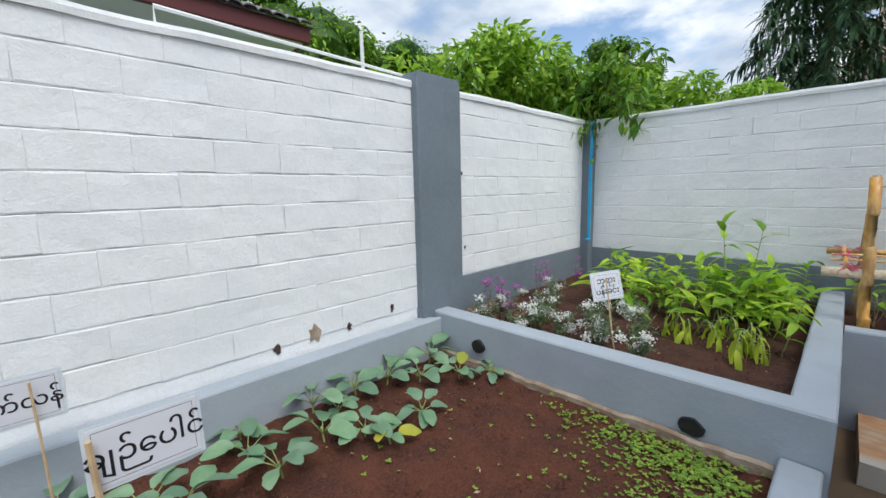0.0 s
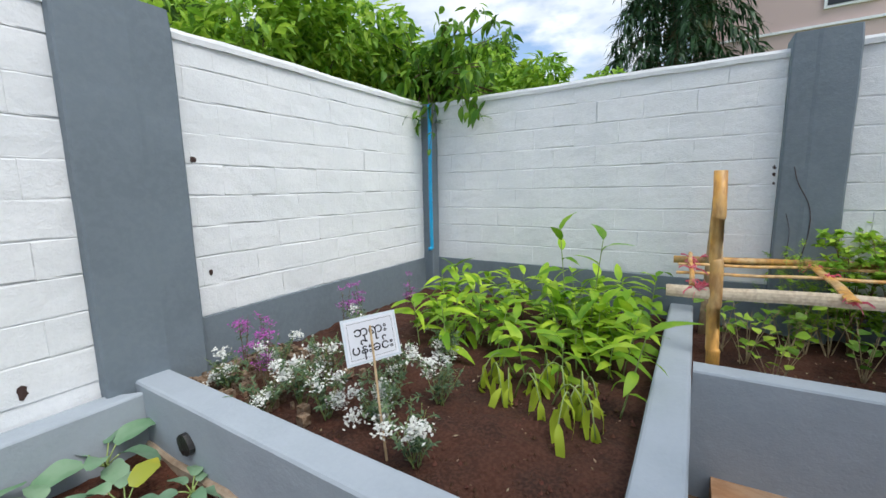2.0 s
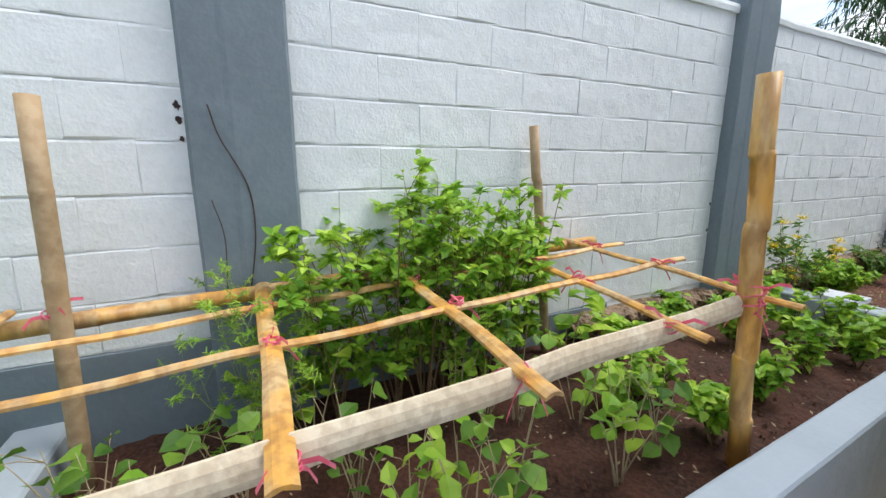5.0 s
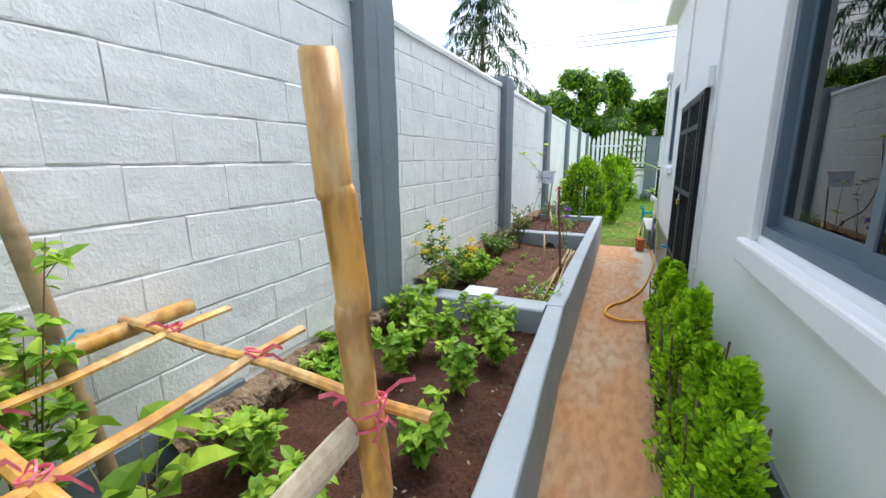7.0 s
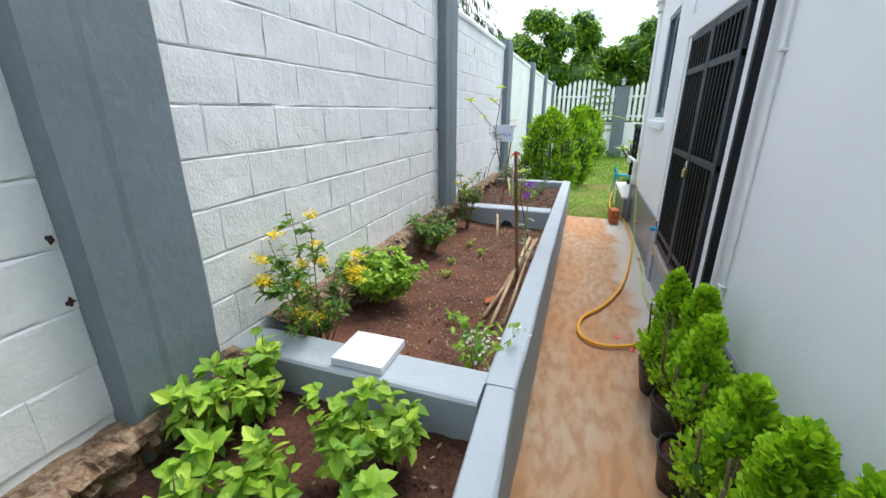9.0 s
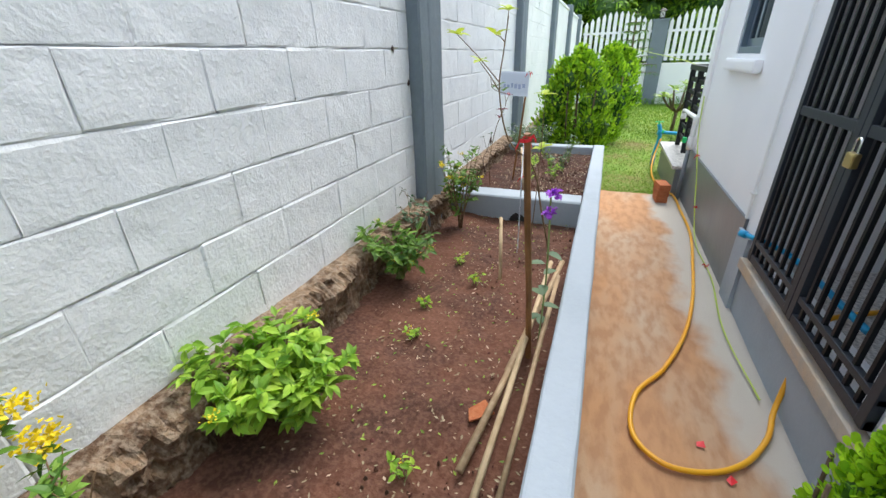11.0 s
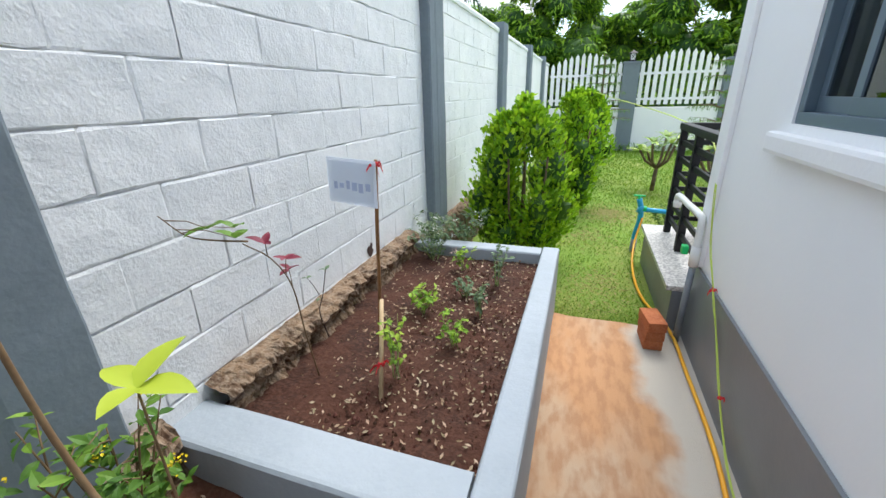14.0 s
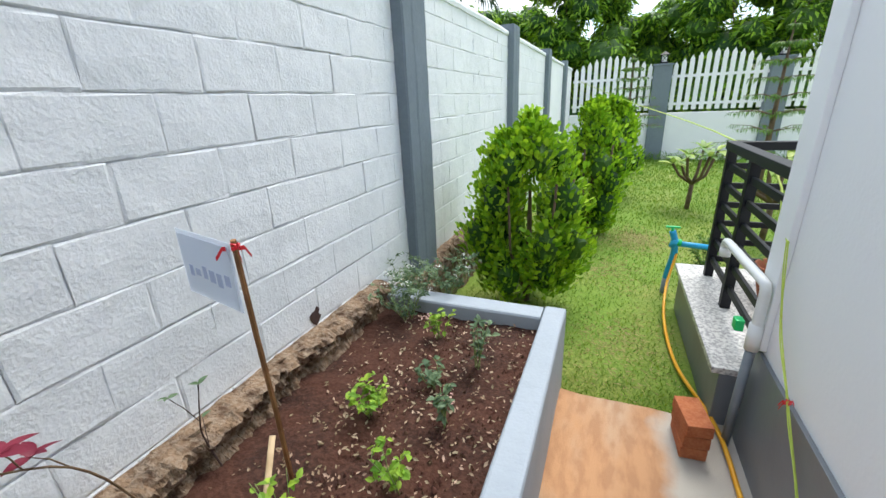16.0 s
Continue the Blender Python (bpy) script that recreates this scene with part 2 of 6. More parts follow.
LEAF_KALE = leafy("kale_leaf", (0.16, 0.30, 0.17), (0.24, 0.37, 0.24), 0.2, 0.2, island=False)
LEAF_KALE_Y = leafy("yellowed_kale_leaf", (0.50, 0.46, 0.05), (0.35, 0.40, 0.06), 0.25, 0.1, island=False)
LEAF_SPROUT = leafy("sprout_leaf", (0.26, 0.42, 0.06), (0.20, 0.34, 0.05))
LEAF_GINGER = leafy("lily_leaf", (0.22, 0.43, 0.025), (0.40, 0.58, 0.05), 0.35, 0.4, island=False)
LEAF_LIME = leafy("lime_leaf", (0.50, 0.62, 0.06), (0.42, 0.55, 0.05), 0.4, 0.1)
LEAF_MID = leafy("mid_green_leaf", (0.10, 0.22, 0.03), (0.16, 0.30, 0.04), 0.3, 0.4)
LEAF_FRESH = leafy("fresh_green_leaf", (0.24, 0.45, 0.04), (0.40, 0.58, 0.08), 0.4, 0.35)
# shade colour for the solid cores inside thujas and tree crowns
LEAF_SHADE = leafy("shaded_leaf", (0.035, 0.10, 0.018), (0.06, 0.15, 0.02), 0.25, 0.4)
LEAF_SAGE = leafy("sage_green_leaf", (0.10, 0.17, 0.085), (0.15, 0.23, 0.12), 0.25, 0.3)
LEAF_TREE = leafy("tree_leaf", (0.10, 0.24, 0.02), (0.20, 0.36, 0.03), 0.3, 0.5, 0.02)
LEAF_BAMBOO = leafy("bamboo_leaf", (0.14, 0.31, 0.018), (0.27, 0.46, 0.035), 0.3, 0.6, 0.02)
LEAF_THUJA = leafy("thuja_leaf", (0.20, 0.40, 0.012), (0.36, 0.58, 0.03), 0.25, 0.4)
LEAF_THUJA_YOUNG = leafy("young_thuja_leaf", (0.32, 0.58, 0.02), (0.46, 0.72, 0.04), 0.3, 0.35)
LEAF_PINE = leafy("needle_leaf", (0.025, 0.075, 0.03), (0.045, 0.11, 0.04), 0.15, 0.4)
LEAF_RED = leafy("maroon_leaf", (0.16, 0.012, 0.03), (0.24, 0.03, 0.05), 0.2, 0.3)
LEAF_DRY = leafy("dry_leaf", (0.46, 0.37, 0.25), (0.27, 0.18, 0.10), 0.2, 0.35, 0.03)
STEM = material("green_stem", (0.24, 0.33, 0.10), 0.6, var=(0.33, 0.38, 0.16), var_scale=20, amount=0.7, rand=0.15)
STEM_BROWN = material("brown_stem", (0.17, 0.10, 0.05), 0.75, var=(0.25, 0.17, 0.09), var_scale=20, amount=0.7)
STEM_DRY = material("dry_vine_stem", (0.46, 0.36, 0.22), 0.8, var=(0.32, 0.24, 0.14), var_scale=25, amount=0.7)
PET_WHITE = material("white_petal", (0.85, 0.86, 0.82), 0.6, rand=0.1, island=True, through_light=0.3)
PET_PURPLE = material("purple_petal", (0.42, 0.09, 0.68), 0.5, rand=0.2, island=True, through_light=0.3)
PET_MAUVE = material("mauve_petal", (0.58, 0.14, 0.55), 0.5, rand=0.3, island=True, through_light=0.3)
PET_YELLOW = material("yellow_petal", (0.85, 0.66, 0.02), 0.5, rand=0.15, island=True, through_light=0.3)
PET_PINK = material("pale_pink_petal", (0.85, 0.55, 0.50), 0.5, rand=0.15, island=True, through_light=0.3)


def glass(name, tint=(0.9, 0.95, 0.95), rough=0.0):
    m = bpy.data.materials.new(name)
    m.use_nodes = True
    n, l = m.node_tree.nodes, m.node_tree.links
    g = n.new("ShaderNodeBsdfGlossy")
    g.inputs["Roughness"].default_value = rough
    t = n.new("ShaderNodeBsdfTransparent")
    t.inputs["Color"].default_value = (*tint, 1)
    f = n.new("ShaderNodeFresnel")
    f.inputs["IOR"].default_value = 1.9
    x = n.new("ShaderNodeMixShader")
    l.new(f.outputs[0], x.inputs[0])
    l.new(t.outputs[0], x.inputs[1])
    l.new(g.outputs[0], x.inputs[2])
    l.new(x.outputs[0], n["Material Output"].inputs["Surface"])
    return m


GLASS = glass("tinted_window_glass", (0.25, 0.28, 0.30))


# ---- mesh tools ----
class Geo:
    """Vertices and faces gathered before they become one mesh."""

    def __init__(self):
        self.v, self.f = [], []

    def add(self, verts, faces):
        k = len(self.v)
        self.v.extend(tuple(p) for p in verts)
        self.f.extend(tuple(i + k for i in q) for q in faces)
        return self

    def mesh(self, name, mat, smooth=False):
        me = bpy.data.meshes.new(name)
        me.from_pydata(self.v, [], self.f)
        me.materials.append(mat)
        if smooth:
            me.shade_smooth()
        me.update()
        return me


def thing(name, label, category, group="", kind="", at=(0, 0, 0), rz=0):
    ob = new(name)
    ob.matrix_basis = pose(*at, 0, 0, rz)
    return tagged(ob, label, category, group, kind)


def put(name, geo, mat, parent=None, label="", smooth=False, category="", group="", kind=""):
    me = geo if isinstance(geo, bpy.types.Mesh) else geo.mesh(name, mat, smooth)
    ob = new(name, me)
    ob.parent = parent
    return tagged(ob, label, category, group, kind)


def box(g, x0, x1, y0, y1, z0, z1, b=0.0):
    """A box; b cuts its edges off."""
    if not b:
        v = [(x, y, z) for x in (x0, x1) for y in (y0, y1) for z in (z0, z1)]
        g.add(v, [(0, 1, 3, 2), (4, 6, 7, 5), (0, 4, 5, 1), (2, 3, 7, 6), (0, 2, 6, 4), (1, 5, 7, 3)])
        return g
    bm = bmesh.new()
    bmesh.ops.create_cube(bm, size=1, matrix=Matrix.LocRotScale(((x0 + x1) / 2, (y0 + y1) / 2, (z0 + z1) / 2), None, (x1 - x0, y1 - y0, z1 - z0)))
    bmesh.ops.bevel(bm, geom=list(bm.edges), offset=b, segments=2, affect="EDGES", profile=0.6)
    bm.verts.index_update()
    g.add([v.co for v in bm.verts], [[v.index for v in f.verts] for f in bm.faces])
    bm.free()
    return g


def tube(g, pts, r, n=6, cap=True):
    """A tube along pts; r is a number or one radius a point."""
    pts = [Vector(p) for p in pts]
    rs = r if isinstance(r, (list, tuple)) else [r] * len(pts)
    rings, side = [], None
    for i, p in enumerate(pts):
        d = (pts[min(i + 1, len(pts) - 1)] - pts[max(i - 1, 0)])
        d = d.normalized() if d.length > 1e-9 else Vector((0, 0, 1))
        if side is None:
            side = d.cross(Vector((0, 0, 1)) if abs(d.z) < 0.9 else Vector((1, 0, 0))).normalized()
        else:
            side = (side - d * side.dot(d)).normalized()
        up = d.cross(side)
        rings.append([p + (side * math.cos(a) + up * math.sin(a)) * rs[i] for a in (2 * math.pi * k / n for k in range(n))])
    v = [q for ring in rings for q in ring]
    f = [(i * n + k, i * n + (k + 1) % n, (i + 1) * n + (k + 1) % n, (i + 1) * n + k) for i in range(len(pts) - 1) for k in range(n)]
    if cap:
        f += [tuple(range(n - 1, -1, -1)), tuple((len(pts) - 1) * n + k for k in range(n))]
    g.add(v, f)
    return g


def curve_pts(pts, per=6):
    """Points of a smooth line through pts."""
    p = [Vector(q) for q in pts]
    p = [2 * p[0] - p[1]] + p + [2 * p[-1] - p[-2]]
    out = []
    for i in range(1, len(p) - 2):
        for k in range(per):
            t = k / per
            a, b, c, d = p[i - 1], p[i], p[i + 1], p[i + 2]
            out.append(0.5 * ((2 * b) + (c - a) * t + (2 * a - 5 * b + 4 * c - d) * t * t + (3 * b - a - 3 * c + d) * t ** 3))
    out.append(p[-2])
    return out


def leaf_shape(length, width, droop=0.25, fold=0.25, n=4, tip=1.0, wave=0.0):
    """A leaf along +y from its stalk: vertices and faces, folded at the midrib and drooping."""
    v, f = [], []
    for i in range(n + 1):
        t = i / n
        w = width * 0.5 * max(math.sin(math.pi * min(1, t ** 0.8 * 0.97 + 0.03)), 0) ** (0.8 * tip) + (0.002 if i == 0 else 0)
        y, z = length * t * (1 - 0.18 * droop * t), -droop * length * t * t
        up = fold * w
        wz = wave * length * math.sin(i * 2.4)
        v += [(-w, y, z + up + wz), (0, y, z), (w, y, z + up - wz)]
    for i in range(n):
        a = i * 3
        f += [(a, a + 1, a + 4, a + 3), (a + 1, a + 2, a + 5, a + 4)]
    return np.array(v), f


def scatter(g, shape, mats):
    """Copies of one leaf at each of the poses, joined."""
    v, f = shape
    k = len(g.v)
    h = np.c_[v, np.ones(len(v))]
    for m in mats:
        g.v.extend(map(tuple, (h @ np.array(m).T)[:, :3].tolist()))
    n = len(v)
    g.f.extend(tuple(i + k + j * n for i in q) for j in range(len(mats)) for q in f)
    return g


def leaf_pose(p, yaw, pitch, roll=0, s=1.0):
    """Leaf at p that points away at yaw, tilted up by pitch (degrees)."""
    return Matrix.LocRotScale(Vector(p), (Matrix.Rotation(radians(yaw), 3, "Z") @ Matrix.Rotation(radians(pitch), 3, "X") @ Matrix.Rotation(radians(roll), 3, "Y")).to_quaternion(), (s, s, s))


def fbm(x, y, s, k=0.0):
    return noise.fractal(Vector((x * s, y * s, k)), 0.8, 2.0, 4)


# ---- structure ----
HC = 0.63          # top of the planter kerbs
WT = 2.67          # top of the boundary walls
Y_END = 25.6       # the front fence
PILLARS = [3.28, 6.63, 9.92, 13.2, 16.5, 19.8, 23.1]


def lawn_z(y):
    return -0.03 - max(0.0, min(y - 12.76, 13.0)) * 0.0165


def ground_height(x, y):
    z = lawn_z(y) if y > 12.76 else -0.16
    far = max(0.0, max(abs(x - 4), abs(y - 12)) - 22)
    return z - min(far, 20) * 0.004 + fbm(x, y, 0.9) * (0.012 if y > 12.7 else 0.01)


def height_grid(name, x0, x1, y0, y1, step, fn, mat, skip=None, **tags):
    nx, ny = max(2, int((x1 - x0) / step) + 1), max(2, int((y1 - y0) / step) + 1)
    xs, ys = np.linspace(x0, x1, nx), np.linspace(y0, y1, ny)
    g = Geo()
    g.v = [(x, y, fn(x, y)) for y in ys for x in xs]
    g.f = [(j * nx + i, j * nx + i + 1, (j + 1) * nx + i + 1, (j + 1) * nx + i) for j in range(ny - 1) for i in range(nx - 1)]
    return put(name, g, mat, smooth=True, **tags)


def ground():
    xs = [-900, -300, -120, -60, -30] + list(np.linspace(-16, 22, 96)) + [40, 80, 200, 900]
    ys = [-900, -300, -120, -60, -30] + list(np.linspace(-12, 12.4, 40)) + list(np.linspace(12.76, 26, 60)) + [30, 40, 60, 120, 300, 900]
    g = Geo()
    nx = len(xs)
    g.v = [(x, y, ground_height(x, y)) for y in ys for x in xs]
    g.f = [(j * nx + i, j * nx + i + 1, (j + 1) * nx + i + 1, (j + 1) * nx + i) for j in range(len(ys) - 1) for i in range(nx - 1)]
    ob = put("ground", g, GROUND, smooth=True, kind="structure", label="bare brown earth and green mown lawn", category="ground")
    ob.data.materials.append(LAWN)
    for p in ob.data.polygons:
        c = p.center
        if c.y > 12.5 and c.y < 25.7 or c.y > 26 or c.x < -1:
            p.material_index = 1


ground()


def path():
    g = Geo()
    x0, x1, ny = 1.20, 2.24, 90
    ys = np.linspace(2.92, 12.76, ny)
    cols = [x0, 1.4, 1.6, 1.8, 1.95, 2.1, x1]
    for j, y in enumerate(ys):
        wob = 0.015 * math.sin(y * 3.1) + 0.01 * math.sin(y * 7.7)
        for i, x in enumerate(cols):
            g.v.append((x, y + (0.02 * fbm(x * 3, 0, 3) if j == ny - 1 else 0), 0.006 * fbm(x, y, 1.6) + (0.02 if i == 0 else 0)))
        g.v.append((x1, y, -0.2))
    n = len(cols) + 1
    mi = []
    for j in range(ny - 1):
        edge = 1.97 - 0.12 * max(0, min(1, (ys[j] - 9.5) / 3)) + 0.05 * fbm(ys[j], 3, 1.3)
        for i in range(n - 1):
            g.f.append((j * n + i, j * n + i + 1, (j + 1) * n + i + 1, (j + 1) * n + i))
            mi.append(0)
    # the slab's two ends
    for j in (0, ny - 1):
        k = len(g.v)
        for x in cols:
            g.v.append((x, ys[j], -0.2))
        for i in range(len(cols) - 1):
            g.f.append((j * n + i, j * n + i + 1, k + i + 1, k + i))
            mi.append(0)
    ob = put("path", g, PATHM, kind="structure", label="ochre-stained concrete garden path with a paler strip", category="path")
    ob.data.materials.append(PATHG)
    for p, m in zip(ob.data.polygons, mi):
        p.material_index = m


path()

PLINTH_Z = 0.87


def backing(name, axis, a0, a1, z0=-0.3, z1=WT, label="white painted concrete block garden wall", thick=0.17):
    """The wall's core, its face 6.5 mm behind the blocks' faces."""
    g = Geo()
    if axis == "y":
        box(g, -thick, -0.0065, a0, a1, z0, z1)
    else:
        box(g, a0, a1, -thick, -0.0065, z0, z1)
    return put(name, g, WHITE, kind="structure", label=label, category="wall")


def coping(parent, axis, a0, a1):
    g = Geo()
    n = max(4, int((a1 - a0) / 0.12))
    prof = [(-0.19, -0.05), (-0.19, 0.0), (-0.1, 0.014), (0.012, 0.004), (0.020, -0.02), (0.016, -0.055)]
    for i in range(n + 1):
        a = a0 + (a1 - a0) * i / n
        for d, h in prof:
            j = 0.006 * fbm(a, d * 9, 3.0)
            g.v.append((d + j, a, WT + h + j) if axis == "y" else (a, d + j, WT + h + j))
    m = len(prof)
    for i in range(n):
        for k in range(m):
            g.f.append((i * m + k, i * m + (k + 1) % m, (i + 1) * m + (k + 1) % m, (i + 1) * m + k))
    put("wall_cap", g, WHITE, parent, smooth=False)


def block_mesh(seed, soft):
    """A 0.4 x 0.2 m block face along y, proud of the backing, with worn edges; soft: ends run together under thick paint."""
    r = random.Random(seed)
    g = Geo()
    e = 0.0007 if not soft else 0.0003
    ch = 0.011 if not soft else 0.004
    ys = [e, e + ch, 0.13, 0.27, 0.4 - e - ch, 0.4 - e]
    zs = [0.0015, 0.010, 0.1, 0.190, 0.1985]
    n = len(ys)
    for j, z in enumerate(zs):
        for i, y in enumerate(ys):
            rim = j in (0, 4) or (i in (0, n - 1) and not soft)
            x = r.uniform(-0.0040, -0.0008) if rim else r.uniform(-0.002, 0.0025)
            dz = r.uniform(-0.0035, 0.0035) if j in (0, 1, 3, 4) else 0
            dy = r.uniform(-0.003, 0.003) if i in (0, 1, 4, 5) and not soft else 0
            g.v.append((x, y + dy, z + dz))
    for j in range(len(zs) - 1):
        for i in range(n - 1):
            a = j * n + i
            g.f.append((a, a + 1, a + n + 1, a + n))
    return g.mesh("block", WHITE)


BLOCKS_HARD = [block_mesh(i, False) for i in range(8)]
BLOCKS_SOFT = [block_mesh(50 + i, True) for i in range(8)]
late = []          # walls whose blocks are laid at the end of the file


def lay_blocks(parent, axis, a0, a1, z0, soft):
    """Courses of blocks from z0 up to the coping, in running bond."""
    r = random.Random(int(a0 * 100) + (7 if axis == "x" else 0))
    zs, z = [], z0
    while z < WT - 0.07:
        zs.append((z, min(0.2, WT - 0.05 - z)))
        z += 0.2
    for row, (z, h) in enumerate(zs):
        a = a0 - (0.2 if row % 2 else 0.0) - 0.02
        while a < a1 - 0.03:
            s, t = max(a, a0), min(a + 0.4, a1)
            if t - s > 0.03:
                hard = r.random() < (0.08 if soft else 0.55)
                ob = new("block", r.choice(BLOCKS_HARD if hard else BLOCKS_SOFT))
                ob.parent = parent
                sc = ((t - s) / 0.4, h / 0.2)
                if axis == "y":
                    ob.location, ob.scale = (0, s, z), (1, sc[0], sc[1])
                else:
                    ob.scale = (-1, sc[0], sc[1])
                    ob.location = (s, 0, z)
                    ob.rotation_euler = (0, 0, radians(-90))
            a += 0.4


def pillar(axis, a, w=0.38, d=0.085, top=2.755, z0=-0.2, name="pillar"):
    """A painted concrete post, chamfered, standing proud of the wall."""
    nz = 24
    ring = [(-0.19, 0), (d - 0.012, 0), (d, 0.012), (d, w * 0.36), (d + 0.004, w * 0.42), (d, w - 0.012), (d - 0.012, w), (-0.19, w)]
    g = Geo()
    for k in range(nz + 1):
        z = z0 + (top - z0) * k / nz
        for x, y in ring:
            j = 0.004 * fbm(x * 5 + a, z * 1.7 + y * 4, 1.8)
            if k == nz:
                x, y = x * 0.96, w / 2 + (y - w / 2) * 0.97
            g.v.append((x + j, a + y + j, z) if axis == "y" else (a + y + j, x + j, z))
    m = len(ring)
    for k in range(nz):
        for i in range(m):
            g.f.append((k * m + i, k * m + (i + 1) % m, (k + 1) * m + (i + 1) % m, (k + 1) * m + i))
    g.f.append(tuple(nz * m + i for i in range(m)))
    return put(name, g, GREY, kind="structure", label="grey painted concrete wall post", category="post")


# long wall, bay by bay
edges = [0.13] + [p for p in PILLARS for _ in (0, 1)] + [Y_END]
spans = []
prev = 0.13
for p in PILLARS:
    spans.append((prev, p))
    prev = p + 0.38
spans.append((prev, Y_END))
for i, (a, b) in enumerate(spans):
    w = backing("wall_west_%d" % (i + 1), "y", a, b)
    coping(w, "y", a, b)
    if i < 6:
        late.append((w, "y", a, b, PLINTH_Z if i < 1 else PLINTH_Z - (0.2 if i < 2 else 0.4), i < 2))
for p in PILLARS:
    pillar("y", p)
# end wall
for i, (a, b) in enumerate(((0.13, 2.78), (3.32, 6.9))):
    w = backing("wall_south_%d" % (i + 1), "x", a, b)
    coping(w, "x", a, b)
    late.append((w, "x", a, b, PLINTH_Z if i == 0 else 0.67, True))
backing("wall_south_3", "x", 7.3, 14.0)
pillar("x", 2.78, w=0.54, top=2.74)
pillar("x", 6.9, w=0.4)
pillar("y", -0.16, w=0.29, d=0.13, top=2.66, name="corner_post")

# grey painted base of the walls
g = Geo()
box(g, -0.01, 0.012, 0.13, 3.28, 0.1, PLINTH_Z - 0.004, 0.004)
put("wall_base_1", g, GREY, kind="structure", label="grey painted base strip of the block wall", category="wall")
g = Geo()
box(g, 0.13, 2.78, -0.01, 0.014, 0.1, PLINTH_Z - 0.004, 0.004)
put("wall_base_2", g, GREY, kind="structure", label="grey painted base strip of the block wall", category="wall")
g = Geo()
box(g, -0.01, 0.012, 3.66, 5.6, 0.1, 0.665, 0.004)
put("wall_base_3", g, GREY, kind="structure", label="grey painted base strip of the block wall", category="wall")


def kerb(name, corners, z0, z1, label="pale grey painted concrete planter kerb", drop=0.0):
    """A straight kerb on a four-cornered footprint, rounded at the top and slightly uneven."""
    a, b, c, d = [Vector((*p, 0)) for p in corners]     # a-b one long side, d-c the other
    n = max(3, int((b - a).length / 0.14))
    g = Geo()
    for i in range(n + 1):
        p, q = a.lerp(b, i / n), d.lerp(c, i / n)
        for s, z in ((0, z0 + drop * i / n), (0, z1 - 0.014), (0.05, z1 - 0.003), (0.12, z1), (0.88, z1), (0.95, z1 - 0.003), (1, z1 - 0.014), (1, z0 + drop * i / n)):
            v = p.lerp(q, s)
            j = 0.0035 * fbm(v.x + s * 3, v.y, 2.2)
            g.v.append((v.x + j, v.y + j, z + j * 0.6 - drop * i / n))
    m = 8
    for i in range(n):
        for k in range(m - 1):
            g.f.append((i * m + k, i * m + k + 1, (i + 1) * m + k + 1, (i + 1) * m + k))
    g.f += [tuple(range(m)), tuple(n * m + k for k in range(m - 1, -1, -1))]
    return put(name, g, CURB, kind="structure", label=label, category="kerb")


kerb("kerb_1", [(3.0, 0.03), (2.99, 2.60), (3.16, 2.78), (3.19, 0.03)], 0.05, HC)
kerb("kerb_2", [(0.0, 2.61), (2.985, 2.60), (3.165, 2.785), (0.0, 2.79)], 0.05, HC - 0.004)
kerb("kerb_3", [(1.33, 2.795), (1.15, 7.25), (1.27, 7.25), (1.48, 2.795)], -0.2, HC - 0.002)
kerb("kerb_4", [(1.14, 7.255), (1.14, 12.82), (1.27, 12.82), (1.27, 7.255)], -0.2, HC, drop=0.065)
kerb("kerb_5", [(0.0, 7.13), (1.145, 7.13), (1.145, 7.34), (0.0, 7.34)], 0.1, HC - 0.003)
kerb("kerb_6", [(0.0, 10.42), (1.135, 10.42), (1.135, 10.63), (0.0, 10.63)], 0.1, HC - 0.038)
kerb("kerb_7", [(0.0, 12.67), (1.135, 12.67), (1.135, 12.82), (0.0, 12.82)], -0.2, HC - 0.068)
kerb("kerb_8", [(3.34, 0.014), (6.9, 0.014), (6.9, 0.17), (3.17, 0.17)], -0.1, HC - 0.05)
kerb("kerb_9", [(3.17, 2.59), (7.2, 2.55), (7.2, 2.72), (3.175, 2.76)], -0.2, 0.36)

# bare mortar at the foot of the kerb in the vegetable bed
g = Geo()
for i in range(61):
    y = 0.10 + 2.48 * i / 60
    top = 0.285 + 0.018 * fbm(y, 1, 3.5) + 0.012 * (y / 2.5)
    x = 3.189 - 0.03 * max(0.0, (y - 2.3) / 0.3) * 0.5
    g.v += [(x - 0.01, y, 0.1), (x + 0.022, y, 0.1), (x + 0.020, y, top - 0.012), (x + 0.006, y, top), (x - 0.01, y, top)]
g.f = [(i * 5 + k, (i + 1) * 5 + k, (i + 1) * 5 + (k + 1) % 5, i * 5 + (k + 1) % 5) for i in range(60) for k in range(5)]
put("mortar_strip", g, MORTAR, kind="structure", label="tan bare mortar along the foot of the grey kerb", category="mortar")

